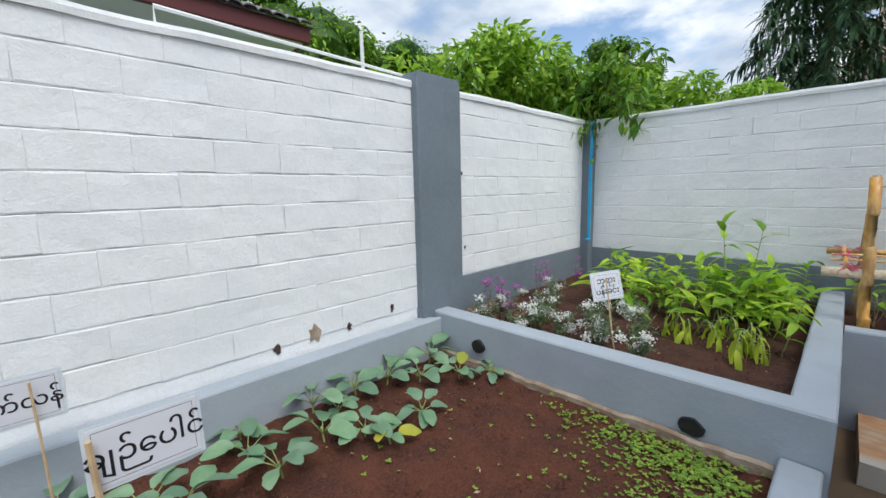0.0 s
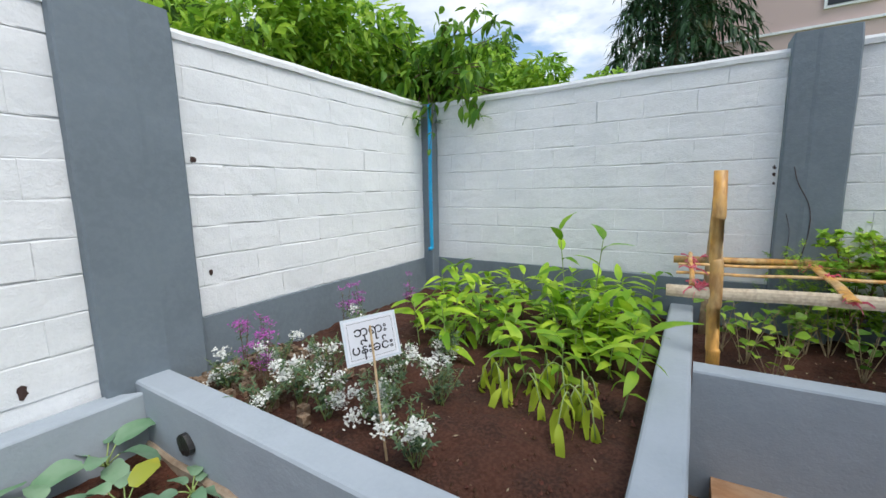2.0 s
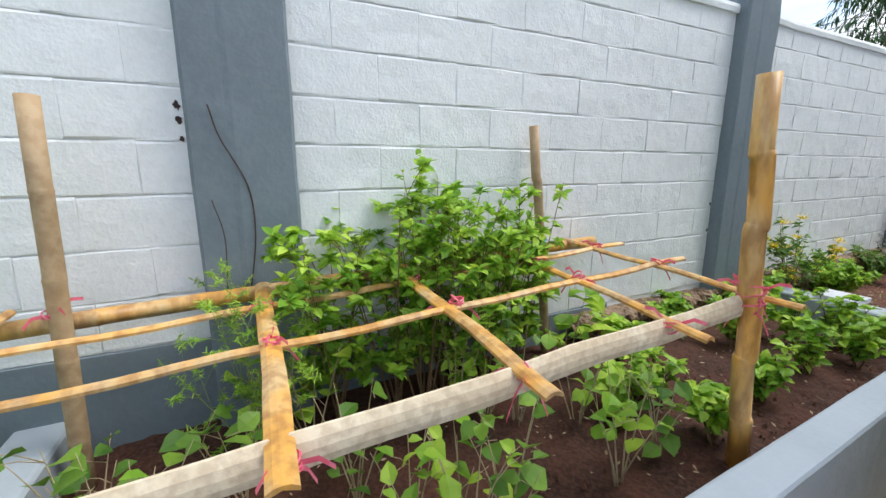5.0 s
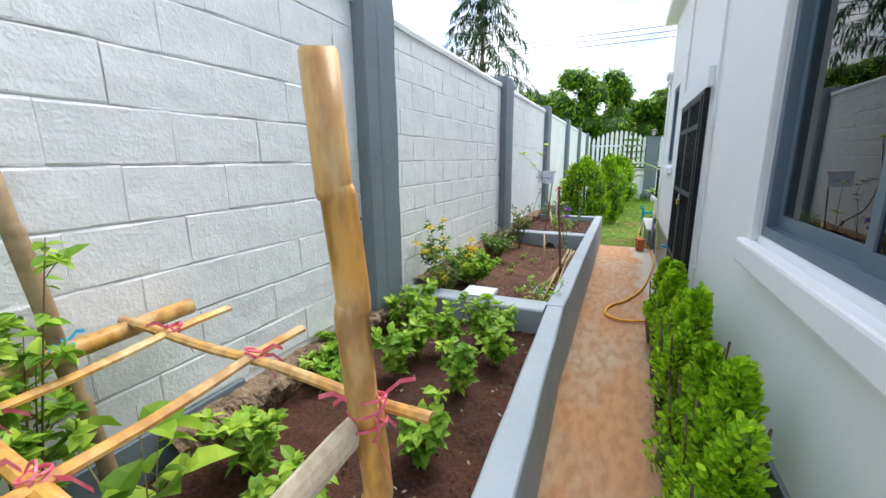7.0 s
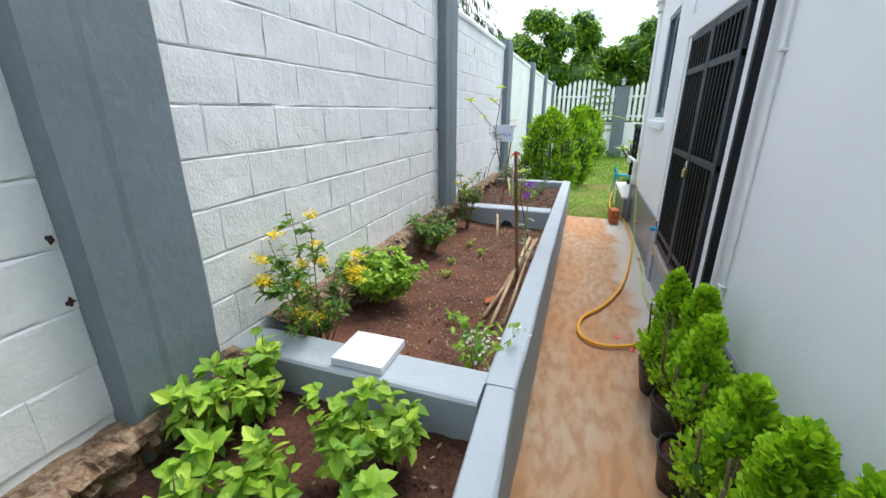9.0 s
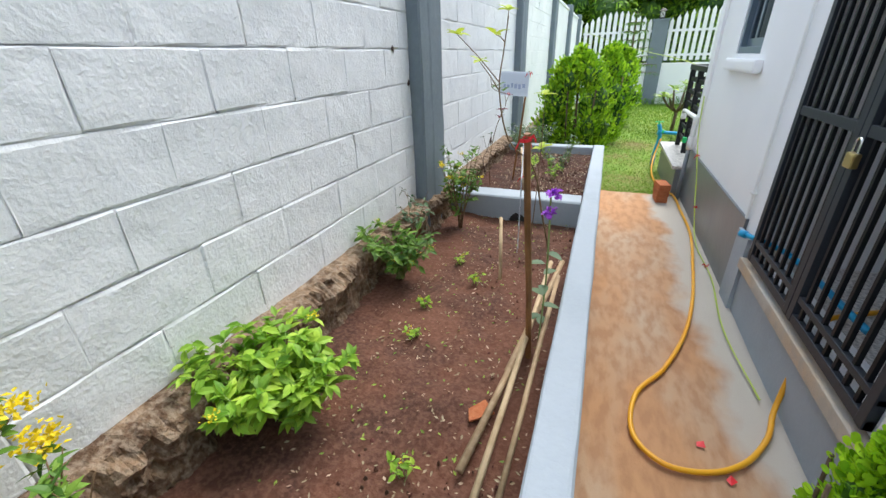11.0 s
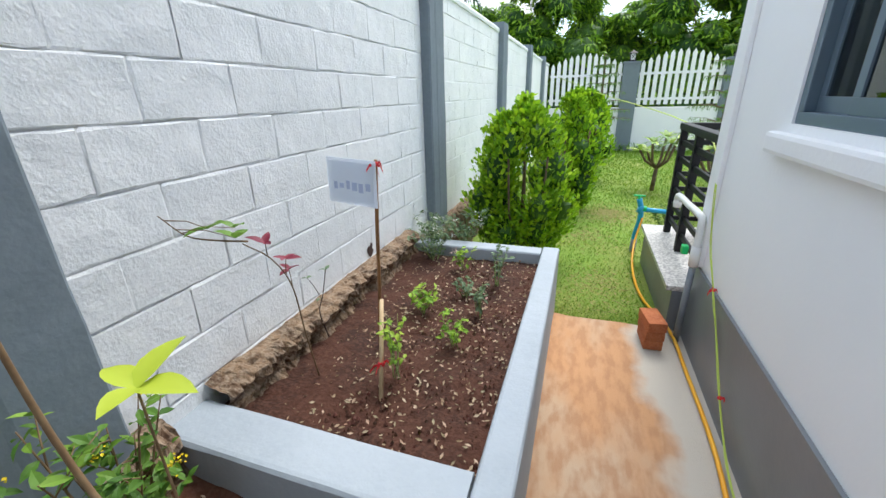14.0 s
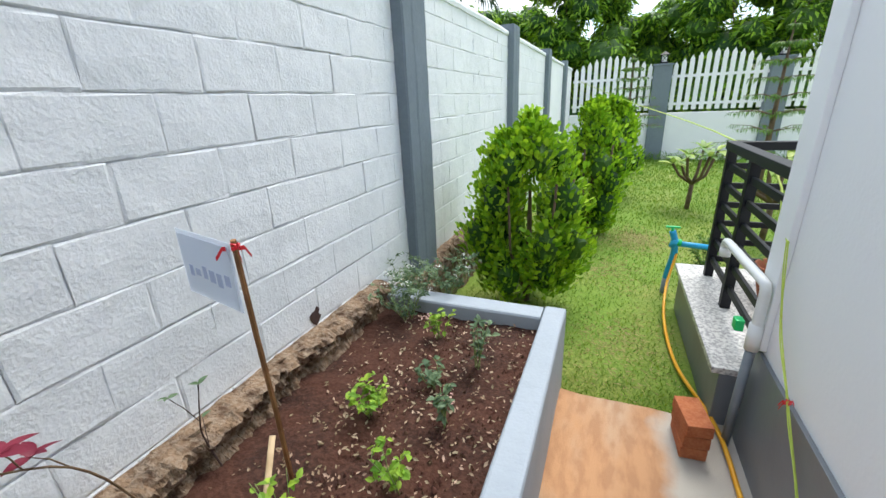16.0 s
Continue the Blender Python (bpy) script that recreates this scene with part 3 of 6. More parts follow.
# drainage holes broken through the kerbs
for nm, x, y, z, ax in (("drain_hole", 3.185, 2.2, 0.36, "y"), ("drain_hole", 3.205, 0.62, 0.42, "y"), ("drain_hole", 0.66, 10.418, 0.40, "x")):
    r = random.Random(int(y * 10))
    g = Geo()
    ring = [((0.062 + r.uniform(-0.012, 0.012)) * math.cos(t), (0.055 + r.uniform(-0.01, 0.01)) * math.sin(t)) for t in (2 * math.pi * k / 14 for k in range(14))]
    for d in (0.003, -0.06):
        for a, b in ring:
            g.v.append((x + d, y + a, z + b) if ax == "y" else (x + a, y - d, z + b))
    g.f = [(k, (k + 1) % 14, 14 + (k + 1) % 14, 14 + k) for k in range(14)] + [tuple(range(14))]
    put(nm, g, PLASTICBAG, label="dark broken drainage hole in the grey kerb", category="hole", kind="structure")


def soil(name, x0, x1, y0, y1, z, mat, rough=0.02, lump=0.0, label="red-brown garden soil in the planter", taper=None):
    def fn(x, y):
        return z + rough * fbm(x, y, 2.3) + rough * 0.45 * fbm(x, y, 9.0, 4) + lump * max(0, 1 - (x - x0) / 0.6)
    ob = height_grid(name, x0, x1, y0, y1, 0.03, fn, mat, kind="structure", label=label, category="soil")
    if taper:
        for v in ob.data.vertices:
            v.co.x = taper(v.co.x, v.co.y)
    return ob


soil("soil_1", 0.0, 3.03, 0.0, 2.63, 0.47, SOIL_DARK, 0.03)
soil("soil_2", 3.17, 7.0, 0.1, 2.63, 0.24, SOIL, 0.03)
soil("soil_3", 0.0, 1.0, 2.75, 7.16, 0.43, SOIL_DARK, 0.03, 0.05, taper=lambda x, y: x * (1.37 - (y - 2.8) * 0.041))
soil("soil_4", 0.0, 1.17, 7.3, 10.45, 0.39, SOIL_DRY, 0.022, 0.04)
soil("soil_5", 0.0, 1.17, 10.6, 12.7, 0.465, SOIL_DARK, 0.022, 0.03)


def ledge(name, y0, y1, z_top, z_low):
    """The crumbling earth that is left along the foot of the wall."""
    g = Geo()
    n = int((y1 - y0) / 0.014)
    prof = [(-0.01, 1.0), (0.03, 1.0), (0.055, 1.0), (0.08, 0.98), (0.115, 0.9), (0.130, 0.75), (0.12, 0.6), (0.11, 0.45), (0.10, 0.3), (0.10, 0.15), (0.13, -0.15)]
    for i in range(n + 1):
        y = y0 + (y1 - y0) * i / n
        k = 1 + 0.35 * fbm(y, 0, 2.6)
        for d, h in prof:
            e = fbm(d * 6, y, 9, 2)
            hollow = max(0.0, fbm(y, h * 2, 16, 7)) * (0.07 if d > 0.09 and h < 0.95 else 0.0)
            x = d * k + (0.024 * e if d > 0.05 else 0) + (0.03 * abs(fbm(y, 2, 5)) if d > 0.1 else 0) - hollow
            g.v.append((x, y, z_low + (z_top - z_low) * h + 0.02 * fbm(y, d, 4) * min(1, d * 20) + 0.012 * e))
    m = len(prof)
    g.f = [(i * m + k, (i + 1) * m + k, (i + 1) * m + k + 1, i * m + k + 1) for i in range(n) for k in range(m - 1)]
    put(name, g, LEDGE, kind="structure", label="crumbling brown earth ledge at the foot of the wall", category="ledge", smooth=False)


ledge("ledge_1", 5.2, 7.13, 0.64, 0.44)
ledge("ledge_2", 7.34, 10.42, 0.68, 0.42)
ledge("ledge_3", 10.63, 12.67, 0.66, 0.50)
ledge("ledge_4", 12.82, 17.5, 0.50, -0.05)

# ---- the house ----
HX = 2.22


def house():
    """The white house beside the path: walls with openings, plinth, window, gate."""
    top = 3.9
    y0, y1 = 4.9, 12.75
    # openings: (y0, y1, z0, z1)
    big, door, small = (5.05, 6.80, 1.30, 2.55), (8.72, 10.12, 0.42, 2.25), (11.22, 11.90, 1.58, 2.70)
    g = Geo()
    cols = [(y0, 5.05, None), (5.05, 6.80, big), (6.80, 8.72, None), (8.72, 10.12, door), (10.12, 11.22, None), (11.22, 11.90, small), (11.90, y1, None)]
    for a, b, o in cols:
        if o is None:
            box(g, HX, HX + 0.16, a, b, -0.1, top)
        else:
            if o[2] > 0:
                box(g, HX, HX + 0.16, a, b, -0.1, o[2])
            box(g, HX, HX + 0.16, a, b, o[3], top)
    box(g, HX + 0.16, 8.0, y1 - 0.16, y1, -0.1, top)
    box(g, HX + 0.16, 8.0, y0, y0 + 0.16, -0.1, top)
    box(g, 7.84, 8.0, y0 + 0.16, y1 - 0.16, -0.1, top)
    put("wall_house", g, WHITE_SMOOTH, kind="structure", label="smooth white plastered house wall", category="wall")
    g = Geo()
    box(g, HX + 0.16, 7.84, y0 + 0.16, y1 - 0.16, top - 0.2, top - 0.05)
    put("ceiling", g, WHITE_SMOOTH, kind="structure", label="white ceiling inside the house", category="ceiling")
    g = Geo()
    box(g, 2.05, 8.2, 4.6, 12.95, top, top + 0.14, 0.02)
    put("roof_house", g, WHITE_SMOOTH, kind="structure", label="white flat roof edge of the house", category="roof")
    g = Geo()
    box(g, HX + 0.16, 7.84, y0 + 0.16, y1 - 0.16, 0.30, 0.42)
    put("floor", g, TERRAZZO, kind="structure", label="speckled floor inside the house", category="floor")
    g = Geo()
    box(g, HX - 0.02, HX, 10.42, y1 + 0.02, -0.08, 0.58, 0.003)
    box(g, HX - 0.02, HX, 4.9, 8.70, -0.08, 0.50, 0.003)
    put("plinth", g, PLINTH, kind="structure", label="glossy dark grey painted plinth of the house", category="plinth")
    g = Geo()
    box(g, HX - 0.02, HX, 8.70, 10.42, -0.08, 0.33, 0.003)
    box(g, HX - 0.045, HX - 0.02, 10.20, 10.42, -0.08, 0.52, 0.003)
    put("plinth_door", g, CURB, kind="structure", label="pale grey painted plinth under the barred gate", category="plinth")
    g = Geo()
    box(g, HX - 0.06, HX, 8.6, 10.2, 0.33, 0.40, 0.006)
    put("door_sill", g, PATHG, kind="structure", label="pale concrete threshold under the barred gate", category="sill")
    # frame round the door and the hood over it
    g = Geo()
    box(g, HX - 0.03, HX, 8.62, 8.72, 0.42, 2.36, 0.006)
    box(g, HX - 0.03, HX, 10.12, 10.28, 0.56, 2.36, 0.006)
    box(g, HX - 0.05, HX, 8.55, 10.34, 2.25, 2.42, 0.01)
    put("trim_1", g, WHITE_SMOOTH, kind="structure", label="white plaster door surround", category="trim")
    g = Geo()
    box(g, HX - 0.07, HX, 4.95, 6.90, 1.15, 1.27, 0.015)
    box(g, HX - 0.03, HX, 6.80, 6.89, 1.27, 2.62, 0.006)
    put("window_sill_1", g, WHITE_SMOOTH, kind="structure", label="white plaster window sill and surround", category="sill")
    g = Geo()
    box(g, HX - 0.06, HX, 11.06, 11.98, 1.45, 1.545, 0.02)
    put("window_sill_2", g, WHITE_SMOOTH, kind="structure", label="white plaster window sill", category="sill")
    g = Geo()
    box(g, HX - 0.05, HX, 12.55, 12.80, 2.9, 3.0, 0.01)
    box(g, HX - 0.08, HX, 12.50, 12.84, 3.0, 3.08, 0.01)
    box(g, HX - 0.03, HX, 12.60, 12.77, 0.6, 2.9, 0.006)
    put("trim_2", g, WHITE_SMOOTH, kind="structure", label="white plaster corner pilaster with moulded cap", category="trim")


house()


def window(name, a, b, z0, z1, n, label):
    w = thing(name, label, "window", kind="structure")
    g = Geo()
    x0, x1, t = HX + 0.01, HX + 0.08, 0.05
    box(g, x0, x1, a, b, z0, z0 + t, 0.004)
    box(g, x0, x1, a, b, z1 - t, z1, 0.004)
    box(g, x0, x1, a, a + t, z0 + t, z1 - t, 0.004)
    box(g, x0, x1, b - t, b, z0 + t, z1 - t, 0.004)
    put("window_frame", g, ALU, w)
    for i in range(n):
        p, q = a + t + (b - a - 2 * t) * i / n, a + t + (b - a - 2 * t) * (i + 1) / n
        xx = x0 + 0.014 + 0.028 * (i % 2)
        s = thing("sash", "", "")
        s.parent = w
        g = Geo()
        box(g, xx, xx + 0.02, p, q, z0 + t, z0 + t + 0.06, 0.002)
        box(g, xx, xx + 0.02, p, q, z1 - t - 0.04, z1 - t, 0.002)
        box(g, xx, xx + 0.02, p, p + 0.045, z0 + t + 0.06, z1 - t - 0.04, 0.002)
        box(g, xx, xx + 0.02, q - 0.045, q, z0 + t + 0.06, z1 - t - 0.04, 0.002)
        put("sash_frame", g, ALU, s)
        g = Geo()
        box(g, xx + 0.008, xx + 0.012, p + 0.04, q - 0.04, z0 + t + 0.05, z1 - t - 0.03)
        put("pane", g, GLASS, s)
    return w


window("window_1", 5.05, 6.80, 1.30, 2.55, 2, "large sliding window with blue-grey frame and dark glass")
window("window_2", 11.22, 11.90, 1.58, 2.70, 2, "small sliding window with dark frame and grey glass")


def gate():
    """The barred steel gate before the house's door."""
    gt = thing("door_1", "black steel barred security gate with a padlock", "gate", kind="structure")
    x0, x1 = HX - 0.055, HX - 0.02
    y0, y1, z0, z1 = 8.74, 10.10, 0.44, 2.23
    g = Geo()
    for y in (y0, (y0 + y1) / 2 - 0.025, (y0 + y1) / 2 + 0.025, y1 - 0.045):
        box(g, x0, x1, y, y + 0.045, z0, z1, 0.003)
    for z in (z0, 1.30, 1.93, z1 - 0.045):
        box(g, x0 + 0.003, x1 - 0.003, y0, y1, z, z + 0.045, 0.003)
    box(g, x0 + 0.003, x1 - 0.003, y0, y1, 0.55, 0.58, 0.003)
    put("gate_frame", g, DARKBLUE, gt)
    k = y0 + 0.085
    while k < y1 - 0.08:
        if abs(k - (y0 + y1) / 2) > 0.05:
            g = Geo()
            box(g, x0 + 0.009, x1 - 0.009, k, k + 0.02, z0 + 0.04, z1 - 0.04, 0.002)
            put("bar", g, BLACK, gt)
        k += 0.085
    g = Geo()
    box(g, x0 - 0.03, x0, 9.36, 9.42, 1.18, 1.24, 0.008)
    put("padlock", g, material("brass", (0.55, 0.42, 0.18), 0.35, metal=0.9), gt, "brass padlock")
    g = Geo()
    tube(g, curve_pts([(x0 - 0.015, 9.37, 1.24), (x0 - 0.015, 9.375, 1.29), (x0 - 0.015, 9.405, 1.29), (x0 - 0.015, 9.41, 1.24)]), 0.005)
    put("shackle", g, material("bright_steel", (0.6, 0.6, 0.6), 0.25, metal=1), gt)
    # the second leaf, folded out beside the opening
    gl = thing("door_2", "narrow black steel gate leaf folded open against the wall", "gate", kind="structure")
    g = Geo()
    box(g, HX - 0.075, HX - 0.034, 8.44, 8.48, 0.44, 2.23, 0.003)
    box(g, HX - 0.07, HX - 0.04, 8.48, 8.60, 0.44, 0.48, 0.003)
    box(g, HX - 0.07, HX - 0.04, 8.48, 8.60, 2.19, 2.23, 0.003)
    put("leaf_frame", g, BLACK, gl)
    # what is seen behind the bars
    g = Geo()
    box(g, HX + 0.9, HX + 0.96, 8.2, 10.7, 0.42, 2.6)
    put("wall_inner", g, WHITE_SMOOTH, kind="structure", label="white inner wall behind the gate", category="wall")
    g = Geo()
    box(g, HX + 0.16, HX + 0.9, 10.14, 10.22, 0.42, 2.6)
    put("wall_porch", g, WHITE_SMOOTH, kind="structure", label="white side wall of the porch behind the gate", category="wall")
    dd = thing("door_3", "dark closed door panel inside the porch", "door", kind="structure")
    g = Geo()
    box(g, HX + 0.84, HX + 0.895, 8.5, 9.5, 0.425, 2.4, 0.01)
    put("door_panel", g, DARKBLUE, dd)
    g = Geo()
    box(g, HX + 0.835, HX + 0.84, 9.40, 9.44, 1.3, 1.45, 0.002)
    put("door_handle", g, GREYPIPE, dd)


gate()


def fence():
    """The white picket fence on a low wall at the front of the lawn."""
    ws = Geo()
    box(ws, 0.0, 14, Y_END, Y_END + 0.15, -0.6, 1.20, 0.006)
    put("wall_front", ws, WHITE_SMOOTH, kind="structure", label="low white painted front wall", category="wall")
    pil = [2.45, 5.45, 8.45, 11.45]
    for p in pil:
        g = Geo()
        box(g, p, p + 0.50, Y_END - 0.12, Y_END + 0.25, -0.6, 2.58, 0.01)
        box(g, p - 0.03, p + 0.53, Y_END - 0.15, Y_END + 0.28, 2.58, 2.64, 0.01)
        put("front_post", g, GREY, kind="structure", label="grey painted square fence post", category="post")
        lamp = thing("post_lamp", "small black lantern on top of a fence post", "lamp", group="fence lamps", at=(p + 0.25, Y_END + 0.06, 2.64))
        g = Geo()
        box(g, -0.11, 0.11, -0.11, 0.11, 0, 0.05, 0.01)
        put("base", g, BLACK, lamp)
        g = Geo()
        box(g, -0.07, 0.07, -0.07, 0.07, 0.05, 0.24)
        put("lantern_glass", g, WHITEPIPE, lamp)
        g = Geo()
        for k in range(4):
            sx, sy = ((1, 1), (1, -1), (-1, -1), (-1, 1))[k]
            tx, ty = ((1, 1), (1, -1), (-1, -1), (-1, 1))[(k + 1) % 4]
            A, B = (sx * 0.085, sy * 0.085), (tx * 0.085, ty * 0.085)
            tube(g, [(*A, 0.05), (*A, 0.25)], 0.009, 4)
            tube(g, [(*A, 0.05), (*B, 0.25)], 0.006, 4)
            tube(g, [(*B, 0.05), (*A, 0.25)], 0.006, 4)
        put("cage", g, BLACK, lamp)
        g = Geo()
        v = [(-0.14, -0.14, 0.25), (0.14, -0.14, 0.25), (0.14, 0.14, 0.25), (-0.14, 0.14, 0.25), (0, 0, 0.36)]
        g.add(v, [(0, 1, 4), (1, 2, 4), (2, 3, 4), (3, 0, 4), (3, 2, 1, 0)])
        put("cap", g, BLACK, lamp)
    for a, b in ((0.05, 2.45), (2.95, 5.45), (5.95, 8.45), (8.95, 11.45)):
        f = thing("fence_panel", "white wooden picket fence panel with arched top", "fence", group="fence panels")
        g = Geo()
        box(g, a, b, Y_END + 0.065, Y_END + 0.10, 1.42, 1.50)
        box(g, a, b, Y_END + 0.065, Y_END + 0.10, 2.22, 2.30)
        put("rail", g, WHITE_SMOOTH, f)
        n = 12
        for i in range(n):
            x = a + (b - a) * (i + 0.5) / n
            h = 2.62 + 0.36 * math.sin(math.pi * (i + 0.5) / n)
            g = Geo()
            w, y = 0.062, Y_END + 0.035
            v = [(x + sx, y + sy, z) for sy in (0, 0.025) for sx, z in ((-w, 1.28), (w, 1.28), (w, h - 0.12), (0, h), (-w, h - 0.12))]
            g.add(v, [(0, 1, 2, 3, 4), (9, 8, 7, 6, 5)] + [(k, k + 5, (k + 1) % 5 + 5, (k + 1) % 5) for k in range(5)])
            put("picket", g, WHITE_SMOOTH, f)


fence()


def veranda():
    g = Geo()
    box(g, 2.10, 5.0, 12.76, 14.3, -0.3, 0.33, 0.004)
    put("veranda_base", g, PLINTH, kind="structure", label="grey painted veranda base", category="veranda")
    g = Geo()
    box(g, 2.06, 5.0, 12.76, 14.34, 0.33, 0.37, 0.006)
    put("veranda_floor", g, TERRAZZO, kind="structure", label="speckled terrazzo veranda edge", category="floor")
    r = thing("veranda_railing", "black steel railing with horizontal bars on the veranda", "railing")
    x = 2.27
    for xx, y in ((x, 14.12), (x, 13.55), (x, 12.86), (3.9, 14.12)):
        g = Geo()
        box(g, xx - 0.03, xx + 0.03, y - 0.03, y + 0.03, 0.37, 1.38, 0.004)
        put("railing_post", g, BLACK, r)
    g = Geo()
    box(g, x - 0.04, x + 0.04, 12.80, 14.16, 1.38, 1.44, 0.006)
    box(g, x + 0.04, 3.95, 14.08, 14.16, 1.38, 1.44, 0.006)
    put("handrail", g, BLACK, r)
    for k in range(6):
        z = 0.50 + k * 0.148
        g = Geo()
        box(g, x - 0.012, x + 0.012, 12.83, 14.09, z, z + 0.045, 0.003)
        put("bar", g, BLACK, r)
        g = Geo()
        box(g, x + 0.03, 3.87, 14.108, 14.132, z, z + 0.045, 0.003)
        put("bar", g, BLACK, r)


veranda()


# ---- things: the trellis ----
def bamboo(name, a, b, r, parent, mat=None, label="", nodes=0.27, n=10, open_top=True):
    """A bamboo pole with swollen joints and a hollow top."""
    a, b = Vector(a), Vector(b)
    length = (b - a).length
    pts, rs = [], []
    k = max(1, round(length / nodes))
    for i in range(k + 1):
        t = i / k
        if 0 < i < k:
            for d, s in ((-0.014, 1.0), (-0.004, 1.055), (0.003, 1.02), (0.012, 1.0)):
                pts.append(a.lerp(b, t + d / length)), rs.append(r * s)
        else:
            pts.append(a.lerp(b, t)), rs.append(r * (1.0 if i else 1.04))
    if open_top:
        d = (b - a).normalized()
        pts += [b, b - d * 0.03, b - d * 0.06]
        rs += [r * 0.82, r * 0.78, r * 0.7]
    bend = random.Random(int(length * 1000)).uniform(-1, 1) * 0.006
    pts = [p + Vector((bend, bend, 0)) * math.sin(i * 0.9) for i, p in enumerate(pts)]
    g = Geo()
    tube(g, pts, rs, n)
    return put(name, g, mat or BAMBOO, parent, label, smooth=True)


def split_bamboo(name, a, b, w, parent, mat=None, up=(0, 0, 1), thick=0.009, cup=0.010, label=""):
    """A split length of bamboo, cupped across, w wide, with its flat turned to up."""
    a, b, up = Vector(a), Vector(b), Vector(up)
    d = (b - a).normalized()
    side = d.cross(up).normalized()
    up = side.cross(d)
    n = max(4, int((b - a).length / 0.12))
    g = Geo()
    for i in range(n + 1):
        p = a.lerp(b, i / n) + up * 0.004 * math.sin(i * 1.3) + side * 0.004 * math.sin(i * 0.8)
        node = 1.06 if i % 3 == 1 else 1.0
        for s, h in ((-1, 0), (-0.5, cup * 0.8), (0, cup), (0.5, cup * 0.8), (1, 0), (1, -thick), (0, cup - thick), (-1, -thick)):
            g.v.append(p + side * (s * w / 2 * node) + up * h)
    m = 8
    g.f = [(i * m + k, i * m + (k + 1) % m, (i + 1) * m + (k + 1) % m, (i + 1) * m + k) for i in range(n) for k in range(m)]
    g.f += [tuple(range(m - 1, -1, -1)), tuple(n * m + k for k in range(m))]
    return put(name, g, mat or BAMBOO, parent, label)


def twine(parent, p, r=0.03, seed=0, mat=None):
    """A knot of plastic twine with loose ends."""
    rr = random.Random(seed)
    g = Geo()
    p = Vector(p)
    for k in range(4):
        ax = rr.uniform(0, 3.1)
        tilt = rr.uniform(-0.5, 0.5)
        ring = []
        for i in range(13):
            t = 2 * math.pi * i / 12
            v = Vector((math.cos(t) * r, math.sin(t) * r * 0.9, (0.3 * math.sin(t + ax) + tilt) * r))
            ring.append(p + (Matrix.Rotation(ax if k > 1 else 0, 3, "X") @ v))
        tube(g, ring, 0.0032, 4, cap=False)
    for k in range(4):
        d = Vector((rr.uniform(-1, 1), rr.uniform(-1, 1), rr.uniform(-0.9, 0.5))).normalized()
        L = rr.uniform(0.04, 0.09) * min(1.0, r / 0.028)
        w = Vector((0, 0, 0.006))
        q = [p + d * r * 0.8, p + d * (r + L * 0.5) + Vector((0, 0, 0.008)), p + d * (r + L) - Vector((0, 0, 0.012))]
        v = []
        for s in q:
            v += [s - w, s + w]
        g.add(v, [(0, 1, 3, 2), (2, 3, 5, 4)])
    put("tie", g, mat or PINK, parent)


def trellis():
    t = thing("trellis", "bamboo trellis tied with pink twine over the planter", "trellis")
    for a, b, r, m in (((1.20, 2.90, 0.38), (1.075, 2.865, 1.76), 0.037, BAMBOO), ((1.125, 5.11, 0.38), (1.075, 5.02, 1.87), 0.036, BAMBOO),
                       ((0.22, 2.86, 0.38), (0.19, 2.90, 1.785), 0.031, BAMBOO_OLD), ((0.10, 5.02, 0.38), (0.06, 4.88, 1.79), 0.026, BAMBOO_OLD)):
        bamboo("post", a, b, r, t, m, nodes=0.26)
    bamboo("beam", (0.17, 2.62, 1.055), (0.08, 5.35, 1.13), 0.030, t, nodes=0.33, open_top=True)
    split_bamboo("slat", (0.37, 2.66, 1.05), (0.29, 5.36, 1.150), 0.032, t)
    split_bamboo("slat", (0.73, 2.66, 1.05), (0.67, 5.33, 1.145), 0.032, t)
    split_bamboo("slat", (1.16, 2.62, 1.01), (1.085, 5.09, 1.085), 0.074, t, BAMBOO_IN, up=(1, 0, 0.15), label="broad split bamboo slat with its pale inside showing")
    split_bamboo("crosspiece", (0.15, 2.74, 1.115), (1.16, 2.76, 1.06), 0.030, t)
    split_bamboo("crosspiece", (0.12, 3.49, 1.105), (1.255, 3.48, 1.07), 0.055, t)
    split_bamboo("crosspiece", (0.12, 4.05, 1.125), (1.25, 4.04, 1.085), 0.050, t)
    split_bamboo("crosspiece", (0.10, 4.70, 1.14), (1.24, 4.61, 1.10), 0.034, t)
    split_bamboo("crosspiece", (0.04, 5.14, 1.15), (1.24, 5.12, 1.11), 0.034, t)
    s = 0
    for x, y, z in ((1.12, 2.82, 1.04), (0.37, 2.76, 1.09), (0.73, 2.76, 1.09), (0.2, 2.86, 1.11), (0.36, 3.49, 1.09), (0.71, 3.49, 1.09), (1.17, 3.49, 1.05),
                    (0.35, 4.06, 1.11), (0.68, 4.09, 1.11), (1.13, 4.05, 1.07), (0.33, 4.69, 1.13), (0.67, 4.66, 1.13), (1.11, 4.62, 1.09),
                    (0.3, 5.15, 1.15), (0.67, 5.14, 1.14), (0.09, 4.95, 1.14)):
        s += 1
        twine(t, (x, y, z), 0.027 if s > 1 else 0.045, s, BLUEPIPE if s == 16 else PINK)
    for k in range(2):
        twine(t, (1.12, 2.80, 1.05 - k * 0.02), 0.046, 70 + k)
        twine(t, (1.10, 5.07, 1.13 - k * 0.04), 0.046, 80 + k)


trellis()


